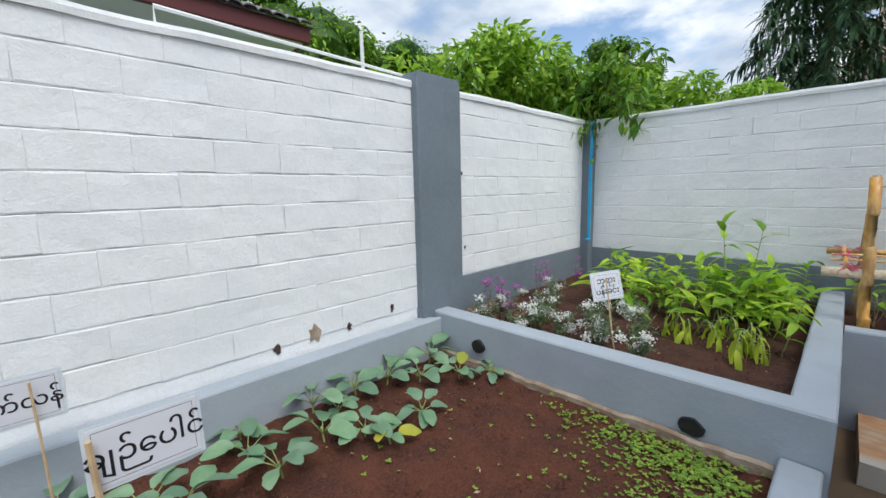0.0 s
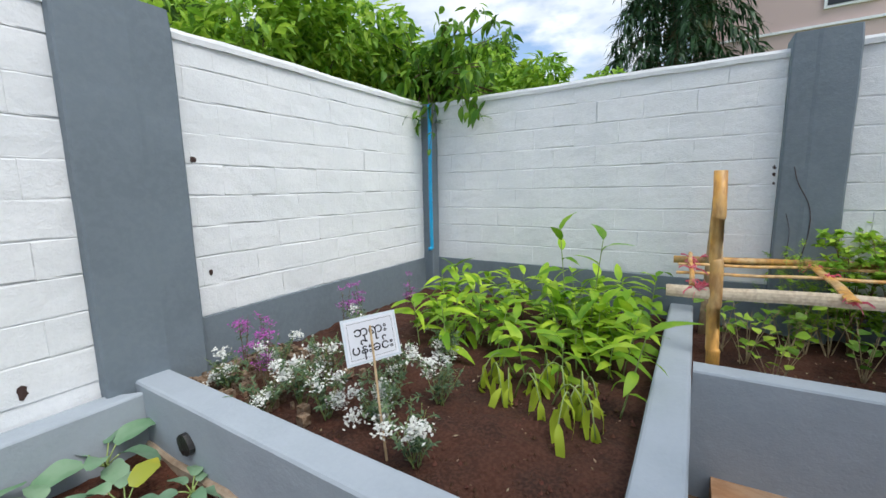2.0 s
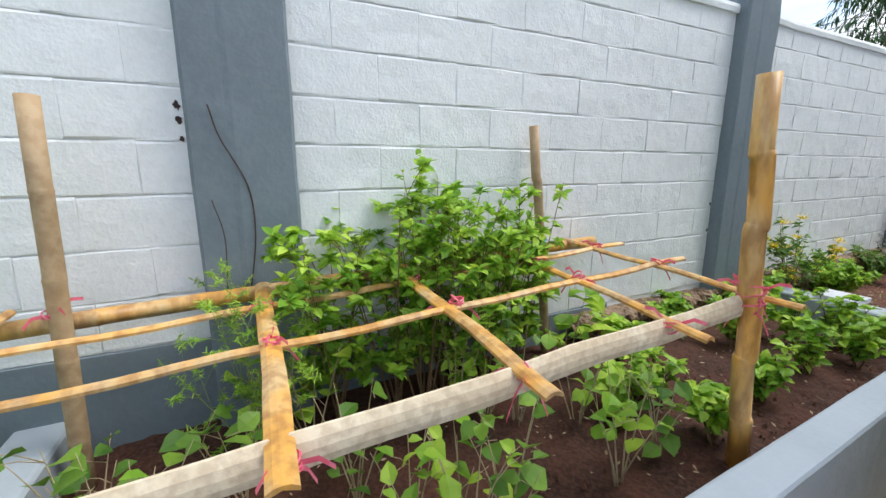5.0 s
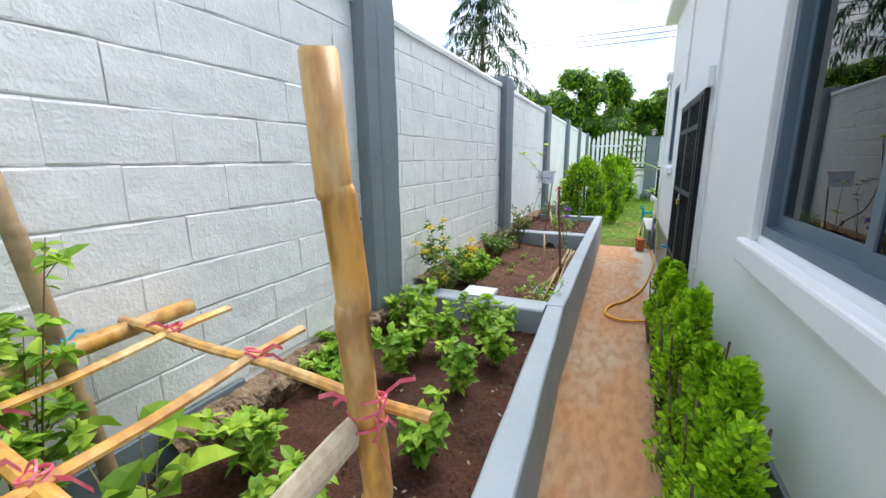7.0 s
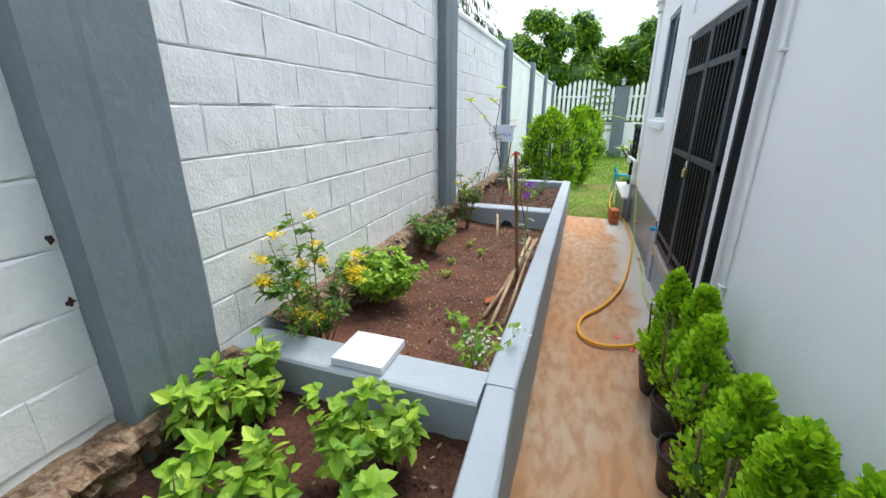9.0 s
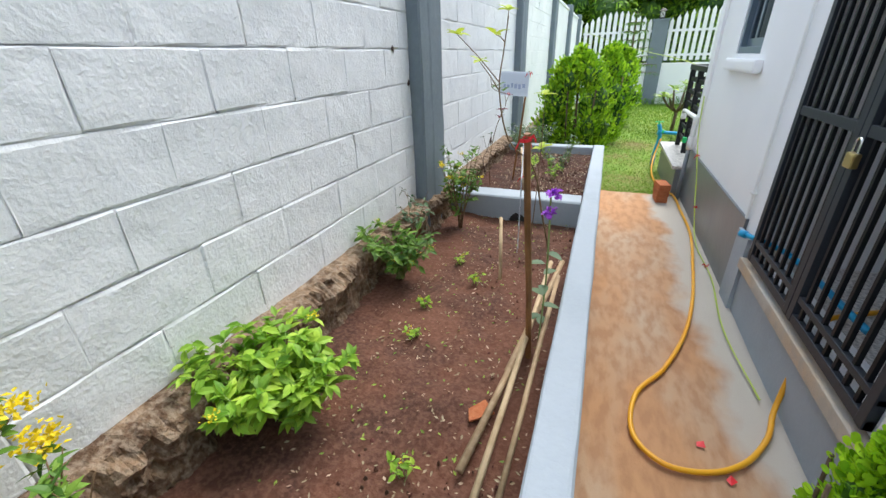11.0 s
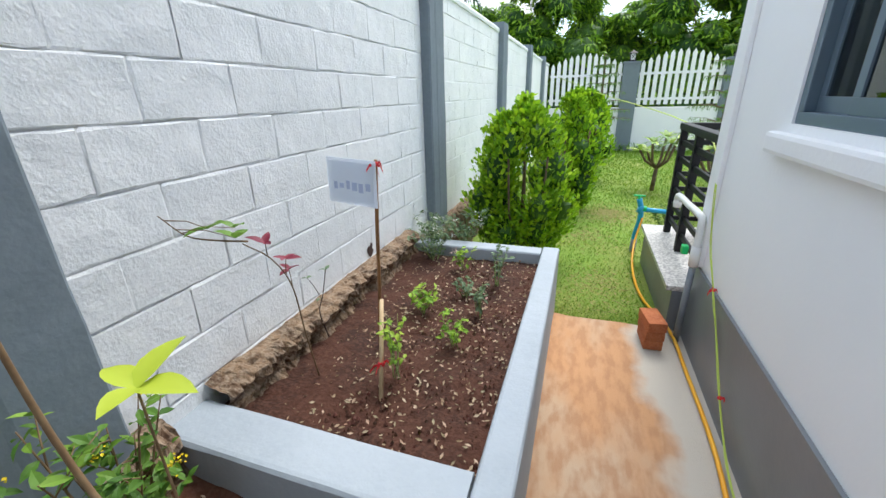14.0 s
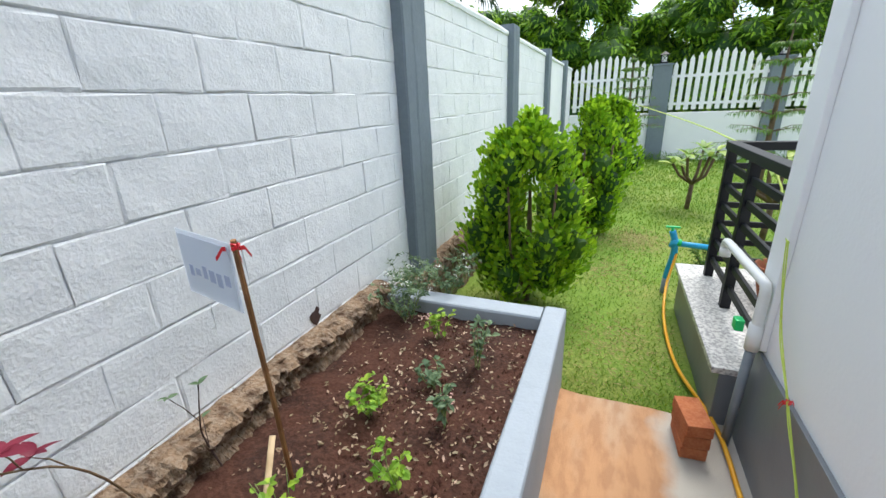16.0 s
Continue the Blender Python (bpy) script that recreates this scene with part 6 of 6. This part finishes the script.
def strew_grass():
    """Blades on the lawn, most of them near the path's end."""
    rng = np.random.default_rng(4)
    n = 52000
    y = 12.78 + (rng.random(n) ** 1.7) * 12.5
    x = rng.uniform(0.2, 5.2, n)
    keep = ~((x > 2.05) & (y < 14.36)) & ~((x < 1.27) & (y < 12.84))
    x, y = x[keep], y[keep]
    g = Geo()
    h = rng.uniform(0.018, 0.045, len(x)) * (1 + (y - 12.8) * 0.05)
    a = rng.uniform(0, 6.28, len(x))
    lx, ly = rng.normal(0, 0.02, len(x)), rng.normal(0, 0.02, len(x))
    w = 0.0035 + (y - 12.8) * 0.0008
    for i in range(len(x)):
        z = ground_height(x[i], y[i]) - 0.004
        c, s = math.cos(a[i]) * w[i], math.sin(a[i]) * w[i]
        g.add([(x[i] - c, y[i] - s, z), (x[i] + c, y[i] + s, z), (x[i] + lx[i], y[i] + ly[i], z + h[i])], [(0, 1, 2)])
    put("grass", g, GRASS, kind="stuff", label="short bright green lawn grass", category="grass")
    g = Geo()
    for cx, cy, sx, n in ((1.85, 16.3, 0.24, 2600), (1.6, 13.5, 0.22, 900), (1.55, 15.0, 0.2, 700), (1.5, 22.5, 0.3, 400)):
        for _ in range(n):
            x, y = cx + rng.normal(0, sx), cy + rng.normal(0, sx * 1.4)
            z = ground_height(x, y) + 0.02 * max(0, 1 - ((x - cx) ** 2 + (y - cy) ** 2) / 0.1)
            t, L = rng.uniform(0, 6.28), rng.uniform(0.02, 0.06)
            g.add([(x, y, z), (x + 0.004, y + 0.003, z + 0.004), (x + L * math.cos(t), y + L * math.sin(t), z + 0.012)], [(0, 1, 2)])
    put("dry_grass", g, STRAW, kind="stuff", label="patches of straw-coloured cut grass on the lawn", category="grass")
    g = Geo()
    mats = [leaf_pose((rng.uniform(0.6, 8), 25.1 + rng.normal(0, 0.18), lawn_z(25.1) + rng.uniform(0, 0.22)), rng.uniform(0, 360), rng.uniform(-20, 70), 0, rng.uniform(0.08, 0.26)) for _ in range(1500)]
    scatter(g, leaf_shape(1, 0.18, 0.4, 0.2, 3), mats)
    put("edge_plants", g, LEAF_MID, kind="stuff", label="row of half-dry leafy plants along the front wall", category="plants")


strew_grass()


# ---- beyond the walls ----
def tree(name, label, base, trunk_h, clumps, mat, leaf, per, seed, trunk_r=0.15, core=True, group="", squash=0.8, coremat=None):
    """A trunk with limbs to each clump, and clumps of leaves over cores coloured dark as inner shade."""
    r = random.Random(seed)
    p = thing(name, label, "tree", group=group, at=base)
    g, gc = Geo(), Geo()
    tube(g, [(0, 0, -0.5), (0.05, 0.02, trunk_h * 0.5), (0, 0, trunk_h)], [trunk_r, trunk_r * 0.75, trunk_r * 0.5], 8)
    mats = []
    for c, s in clumps:
        c = Vector(c)
        if r.random() < 0.5:
            tube(g, [(0, 0, trunk_h * 0.6), Vector((0, 0, trunk_h)).lerp(c, 0.5), c], [trunk_r * 0.35, trunk_r * 0.2, trunk_r * 0.08], 5)
        for _ in range(per):
            d = Vector((r.gauss(0, 1), r.gauss(0, 1), r.gauss(0, 1))).normalized()
            q = c + Vector((d.x * s, d.y * s, d.z * s * squash)) * (0.72 + 0.36 * r.random() + 0.12 * noise.noise(d * 2.2 + c))
            mats.append(leaf_pose(q, math.degrees(math.atan2(-d.x, d.y)) + r.uniform(-50, 50), r.uniform(-60, 35), r.uniform(-50, 50), leaf[0] * r.uniform(0.6, 1.3)))
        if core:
            # solid core that closes the clump, coloured like the shade behind its leaves
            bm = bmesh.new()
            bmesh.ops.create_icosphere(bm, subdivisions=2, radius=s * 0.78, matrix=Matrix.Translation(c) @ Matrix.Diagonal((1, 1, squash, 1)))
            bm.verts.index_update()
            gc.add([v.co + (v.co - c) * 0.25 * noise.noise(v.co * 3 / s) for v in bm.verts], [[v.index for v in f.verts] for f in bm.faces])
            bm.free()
    put("trunk", g, BARK, p, smooth=True)
    g = Geo()
    scatter(g, leaf_shape(1, leaf[1], 0.3, 0.25, 2), mats)
    put("crown", g, mat, p)
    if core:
        put("inner_crown", gc, coremat or LEAF_SHADE, p)
    return p


def cloud(r, n, cx, cy, cz, sx, sy, sz, s0, s1):
    return [((cx + r.uniform(-sx, sx), cy + r.uniform(-sy, sy), cz + r.uniform(-sz, sz)), r.uniform(s0, s1)) for _ in range(n)]


# the bamboo grove behind the front fence
r = random.Random(8)
for i in range(12):
    x = -14 + i * 3.4
    h = (7.2 + 0.35 * math.sin(i * 1.9)) * (1.0 if i < 9 else 0.85)
    cl = []
    for k in range(58):
        z = h * r.uniform(0.08, 1.0)
        cl.append(((r.uniform(-2.2, 2.2), r.uniform(-1.8, 0.8), z), r.uniform(0.6, 1.15) * (1.15 - 0.4 * z / h)))
    tree("bamboo_grove", "dense clump of feathery bamboo behind the fence", (x, 33.5 + 1.5 * (i % 2), -0.8), 2.5, cl, LEAF_BAMBOO, (0.34, 0.30), 200, 700 + i, 0.1, group="bamboo behind the fence", squash=0.85)
# trees seen over the end wall
for i, (x, y, h, n, mt) in enumerate(((3.2, -9.9, 9.6, 26, LEAF_BAMBOO), (0.9, -10.5, 9.0, 26, LEAF_BAMBOO), (-1.8, -11, 8.2, 26, LEAF_BAMBOO), (-4.8, -12, 8.4, 24, LEAF_BAMBOO), (-8.2, -12, 8.0, 20, LEAF_BAMBOO), (-11, -9.5, 6.4, 16, LEAF_BAMBOO))):
    cl = [((r.uniform(-1.7, 1.7), r.uniform(-1.2, 1.2), h * r.uniform(0.35, 0.95)), r.uniform(0.7, 1.25)) for _ in range(n)]
    tree("background_tree", "feathery green tree behind the end wall", (x, y, 0), h * 0.5, cl, mt, (0.22, 0.35), 300, 720 + i, 0.15, group="trees behind the end wall")
# the cassava-like shrubs right behind the corner
for i, (x, y, z, s) in enumerate(((2.0, -1.5, 3.35, 0.55), (1.3, -1.3, 3.7, 0.6), (0.6, -1.1, 3.8, 0.6), (-0.1, -0.9, 3.9, 0.6), (-0.8, -0.7, 3.8, 0.55), (-1.2, -0.1, 3.7, 0.55), (-1.5, 0.7, 3.3, 0.45), (-2.2, 1.3, 3.2, 0.45), (2.9, -2.4, 3.2, 0.45), (-2.8, -0.6, 3.9, 0.6))):
    cl = [((r.uniform(-0.4, 0.4), r.uniform(-0.4, 0.4), z - 0.2 + r.uniform(-0.7, 0.15)), s * r.uniform(0.5, 0.8)) for _ in range(8)]
    tree("cassava_shrub", "light green large-leaved shrub rising over the wall", (x, y, 0), z * 0.75, cl, LEAF_FRESH, (0.17, 0.38), 200, 740 + i, 0.04, group="shrubs behind the corner", squash=0.7, core=False)


def overhang():
    """The leafy bough that hangs over the wall's corner."""
    r = random.Random(15)
    p = thing("overhanging_bough", "leafy green bough spilling over the wall's corner", "tree", at=(-0.5, -0.4, 0))
    g = Geo()
    tube(g, [(0, 0, 0), (-0.05, 0.0, 1.6), (0.1, 0.1, 2.7), (0.3, 0.3, 3.0)], [0.06, 0.05, 0.035, 0.015], 7)
    tips = []
    for k in range(66):
        e = Vector((0.30 + r.uniform(-0.5, 0.55), 0.55 + r.uniform(-0.6, 0.70), 3.02 + r.uniform(-0.35, 0.55)))
        if k % 3 == 0:
            e.z = r.uniform(2.42, 2.75)
        pts = [Vector((0.15, 0.15, 2.8)), Vector((0.15, 0.15, 2.95)).lerp(e, 0.5) + Vector((0, 0, 0.12)), e]
        tube(g, pts, [0.010, 0.007, 0.004], 5)
        tips += [(e, 1.0), (pts[1], 0.6)]
    v = [(0.74, 0.62, 2.75), (0.78, 0.66, 2.5), (0.80, 0.66, 2.3), (0.83, 0.64, 2.12)]
    tube(g, curve_pts(v, 4), 0.003, 4)
    put("branches", g, BARK, p, smooth=True)
    for e, k in tips:
        for j in range(int(11 * k)):
            q = e + Vector((r.gauss(0, 0.07), r.gauss(0, 0.07), r.gauss(0, 0.05)))
            o = put("leaf", HANG_LEAVES[r.randrange(3)], None, p)
            o.matrix_basis = leaf_pose(q, r.uniform(0, 360), r.uniform(-65, 15), r.uniform(-30, 30), r.uniform(0.12, 0.21))
    for q in v:
        for j in range(3):
            o = put("leaf", HANG_LEAVES[1], None, p)
            o.matrix_basis = leaf_pose(q, r.uniform(0, 360), r.uniform(-60, 0), 0, r.uniform(0.06, 0.09))


HANG_MAT = leafy("hanging_leaf", (0.10, 0.24, 0.02), (0.20, 0.36, 0.04), 0.3, 0.5, 0.02, island=False)
HANG_LEAVES = [Geo().add(*leaf_shape(1.0, w, d, 0.25, 5)).mesh("leaf", HANG_MAT, True) for w, d in ((0.36, 0.4), (0.42, 0.6), (0.30, 0.3))]
overhang()

cl = cloud(r, 24, 0, 0, 7.0, 1.6, 1.6, 1.7, 0.6, 1.0)
tree("round_tree", "round-crowned dark green tree beyond the corner", (-17.0, -6.6, 0), 5.0, cl, LEAF_TREE, (0.24, 0.5), 330, 760, 0.22)


def conifer(base, h, w, seed, label, tiers, name="conifer", droop=0.25, leaf=0.16, per=46, up=0.0, mat=None, z0=0.25, group=""):
    """A tall conifer: straight trunk, whorls of drooping boughs with needles."""
    r = random.Random(seed)
    p = thing(name, label, "tree", at=base, group=group)
    g = Geo()
    tube(g, [(0, 0, -0.2), (0, 0, h * 0.5), (0, 0, h)], [0.02 + h * 0.014, 0.014 + h * 0.009, 0.01], 8)
    mats = []
    for t in range(tiers):
        f = t / max(1, tiers - 1)
        z = h * (z0 + (0.98 - z0) * f)
        L = w * (1 - f) ** 0.75 + 0.05 * w
        nb = r.randint(6, 9)
        for b in range(nb):
            a = 2 * math.pi * (b + r.random() * 0.6) / nb
            e = Vector((math.cos(a) * L, math.sin(a) * L, z + up * L - droop * L * r.uniform(0.5, 1.3)))
            m = Vector((math.cos(a) * L * 0.5, math.sin(a) * L * 0.5, z + up * L * 0.6 + 0.03 * L))
            tube(g, [(0, 0, z), m, e], [0.008 + 0.006 * h * 0.2, 0.006, 0.003], 4)
            for k in range(per):
                s = r.random() ** 0.7
                q = (Vector((0, 0, z)).lerp(m, s * 2) if s < 0.5 else m.lerp(e, s * 2 - 1))
                mats.append(leaf_pose(q, math.degrees(a) - 90 + r.choice((-1, 1)) * r.uniform(25, 75), r.uniform(-50, 15), 0, leaf * r.uniform(0.6, 1.2)))
    put("trunk", g, BARK, p, smooth=True)
    g = Geo()
    scatter(g, leaf_shape(1, 0.13, 0.5, 0.1, 2), mats)
    put("needles", g, mat or LEAF_PINE, p)
    return p


conifer((-9.2, 2.0, 0), 10.5, 2.7, 5, "tall dark conifer with drooping boughs beyond the wall", 24, droop=0.4, leaf=0.5, per=70, z0=0.25)
conifer((-5.0, 24.0, 0), 11.0, 2.7, 6, "tall feathery tree with drooping fronds beyond the wall", 9, droop=0.45, leaf=0.5, per=60, z0=0.5)
conifer((1.8, 23.9, lawn_z(23.9)), 3.0, 0.95, 7, "young araucaria with flat open tiers near the fence", 8, droop=0.05, leaf=0.12, per=40, up=0.15, mat=LEAF_MID, group="young araucarias", z0=0.35)
conifer((4.1, 19.8, lawn_z(19.8)), 3.0, 0.85, 8, "young araucaria with flat open tiers on the lawn", 8, droop=0.05, leaf=0.11, per=44, up=0.15, mat=LEAF_MID, group="young araucarias", z0=0.3)


def plumeria(base, h, seed, label):
    r = random.Random(seed)
    p = thing("plumeria", label, "shrub", group="plumerias on the lawn", at=base)
    g, ends = Geo(), []
    tube(g, [(0, 0, 0), (0.02, 0, h * 0.45)], [0.04, 0.035], 8)
    for k in range(6):
        a = k * 1.05
        e = Vector((math.cos(a) * h * 0.3, math.sin(a) * h * 0.3, h * r.uniform(0.72, 0.95)))
        tube(g, [(0.02, 0, h * 0.42), (e.x * 0.6, e.y * 0.6, h * 0.55), e], [0.03, 0.026, 0.022], 6)
        ends.append(e)
    put("branches", g, BARK, p, smooth=True)
    for e in ends:
        for j in range(11):
            o = put("leaf", PLUM_LEAF, None, p)
            o.matrix_basis = leaf_pose(e, j * 33 + r.uniform(-10, 10), r.uniform(0, 50), r.uniform(-10, 10), r.uniform(0.22, 0.32))


PLUM_LEAF = Geo().add(*leaf_shape(1.0, 0.30, 0.35, 0.2, 5)).mesh("leaf", leafy("plumeria_leaf", (0.20, 0.34, 0.05), (0.32, 0.42, 0.10), 0.3, 0.35, 0.03, island=False), True)
plumeria((3.35, 16.6, lawn_z(16.6)), 1.25, 1, "plumeria with thick grey branches and long pale leaves beyond the railing")
plumeria((2.75, 18.4, lawn_z(18.4)), 1.05, 2, "plumeria with long pale green leaves on the lawn")
bush("round_shrub", "small rounded green shrub behind the tap", "shrub", (2.48, 15.0, lawn_z(15)), 0.55, 0.22, 12, 900, (0.05, 0.45), LEAF_MID, seed=610, low=0.1)
for i, (x, y) in enumerate(((2.62, 13.75), (2.9, 13.3))):
    pt = thing("flower_pot", "terracotta flower pot on the veranda floor", "pot", group="pots on the veranda", at=(x, y, 0.37))
    g = Geo()
    n = 20
    for z, q in ((0, 0.10), (0.02, 0.11), (0.22, 0.16), (0.26, 0.17), (0.26, 0.15), (0.20, 0.14), (0.2, 0.0)):
        g.v += [(math.cos(2 * math.pi * k / n) * q, math.sin(2 * math.pi * k / n) * q, z) for k in range(n)]
    g.f = [(a * n + k, a * n + (k + 1) % n, (a + 1) * n + (k + 1) % n, (a + 1) * n + k) for a in range(6) for k in range(n)]
    put("pot_body", g, TERRACOTTA, pt, smooth=True)
    g = Geo()
    scatter(g, leaf_shape(1, 0.5, 0.3, 0.3, 3), [leaf_pose((r.gauss(0, 0.05), r.gauss(0, 0.05), 0.22 + r.uniform(0, 0.12)), r.uniform(0, 360), r.uniform(-10, 70), 0, r.uniform(0.05, 0.1)) for _ in range(90)])
    put("foliage", g, LEAF_MID, pt)


def neighbour():
    """The low mint house with a tiled roof behind the end wall."""
    h = thing("neighbour_house", "pale mint neighbouring house with a maroon fascia and grey tiled roof", "house")
    g = Geo()
    box(g, 3.25, 14, -9.0, -3.12, 0, 3.58, 0.01)
    put("wall", g, MINT, h)
    g = Geo()
    g.add([(3.3, -3.13, 3.57), (14.5, -3.13, 3.57), (14.5, -2.60, 3.74), (2.9, -2.60, 3.74), (3.25, -3.12, 3.60), (2.9, -9.6, 3.74)], [(0, 1, 2, 3), (0, 3, 5)])
    put("soffit", g, MINT, h)
    g = Geo()
    box(g, 2.86, 14.5, -2.62, -2.55, 3.73, 3.93, 0.01)
    box(g, 2.86, 2.94, -9.6, -2.62, 3.73, 3.93, 0.01)
    put("fascia", g, MAROON, h)
    g = Geo()
    g.add([(2.82, -2.5, 3.92), (14.6, -2.5, 3.92), (14.6, -6.2, 5.38), (4.8, -6.2, 5.38), (2.82, -9.7, 3.92)], [(0, 1, 2, 3), (0, 3, 4)])
    put("roof_deck", g, TILE, h)
    tiles = thing("roof", "", "")
    tiles.parent = h
    me = Geo()
    n = 6
    for y in (0, 1):
        for k in range(n + 1):
            a = math.pi * k / n
            me.v.append((-0.085 * math.cos(a), -0.34 * y, 0.045 * math.sin(a) - 0.134 * y * 0 + (0.0 if y else 0.0)))
    for k in range(n):
        me.f.append((k, k + 1, n + 2 + k, n + 1 + k))
    for k in range(n + 1):
        a = math.pi * k / n
        me.v.append((-0.085 * math.cos(a), 0.0, 0.045 * math.sin(a) - 0.018))
    base = 2 * (n + 1)
    for k in range(n):
        me.f.append((k, base + k, base + k + 1, k + 1))
    tm = me.mesh("roof_tile", TILE)
    slope = math.degrees(math.atan2(1.46, 3.7))
    for row in range(7):
        for c in range(20):
            x = 2.93 + c * 0.175
            y, z = -2.5 - row * 0.30, 3.94 + row * 0.30 * 1.46 / 3.7 + 0.012
            if x < 2.55 + row * 0.18:
                continue
            o = put("roof_tile", tm, None, tiles)
            o.matrix_basis = pose(x, y, z, -slope, 0, 0)
    p = thing("wall_rod", "thin white pole standing behind the end wall", "pole", at=(3.42, -0.55, -0.16))
    g = Geo()
    tube(g, [(0, 0, 0), (0, 0, 3.35)], 0.018, 8)
    put("pole", g, WHITEPIPE, p)
    g = Geo()
    tube(g, [(5.1, -0.12, 2.66), (5.1, -0.12, 2.80), (3.3, -0.12, 2.74), (3.3, -0.12, 2.66)], 0.012, 6)
    w = thing("rail_pipe", "thin white pipe running along the wall's top", "pipe")
    put("pipe", g, WHITEPIPE, w)


neighbour()


def pink_house():
    h = thing("pink_house", "tall pink rendered building beyond the long wall", "house")
    g = Geo()
    box(g, -22, -11.5, 3.0, 17, 0, 9.5, 0.02)
    box(g, -22, -11.3, 2.4, 3.0, 0, 6.2, 0.02)
    put("wall", g, PINKWALL, h)
    g = Geo()
    box(g, -11.5, -11.44, 3.0, 17, 5.9, 5.97)
    box(g, -11.5, -11.44, 3.0, 17, 7.9, 7.97)
    put("moulding", g, WHITE_SMOOTH, h)
    g = Geo()
    box(g, -22.4, -11.1, 2.1, 17.4, 9.5, 9.75, 0.02)
    put("roof", g, TILE, h)
    for y in (5.4, 8.6):
        w = thing("window", "", "")
        w.parent = h
        g = Geo()
        box(g, -11.52, -11.44, y, y + 1.1, 6.35, 7.5, 0.01)
        put("frame", g, WHITE_SMOOTH, w)
        g = Geo()
        box(g, -11.44, -11.43, y + 0.07, y + 1.03, 6.42, 7.43)
        put("pane", g, DARKBLUE, w)


pink_house()

for k, x in enumerate((-40, 40)):
    ps = thing("utility_pole", "tall concrete utility pole far beyond the fence", "pole", group="utility poles", at=(x, 52, -1.0))
    put("pole", tube(Geo(), [(0, 0, 0), (0, 0, 16)], [0.2, 0.13], 8), GREYPIPE, ps)
wires = thing("overhead_wires", "three thin dark overhead power wires", "wires")
for k in range(3):
    g = Geo()
    tube(g, curve_pts([(-40, 52, 13.5 + k * 0.5), (0, 50, 12.6 + k * 0.5), (40, 52, 13.5 + k * 0.5)], 5), 0.03, 4)
    put("wire", g, BLACK, wires)
dt = thing("dead_vine", "thin dry dark vine stems running down the grey post", "vine", at=(0, 3.42, 0))
g = Geo()
tube(g, curve_pts([(0.09, 0.02, 1.05), (0.093, 0.06, 1.3), (0.092, 0.05, 1.5), (0.094, -0.03, 1.68), (0.092, -0.06, 1.8)]), 0.0025, 4)
tube(g, curve_pts([(0.09, -0.06, 1.08), (0.092, -0.05, 1.3), (0.092, -0.08, 1.45)]), 0.0018, 4)
put("stem", g, TWIG, dt)


# ---- the walls' blocks, laid last ----
for args in late:
    lay_blocks(*args)
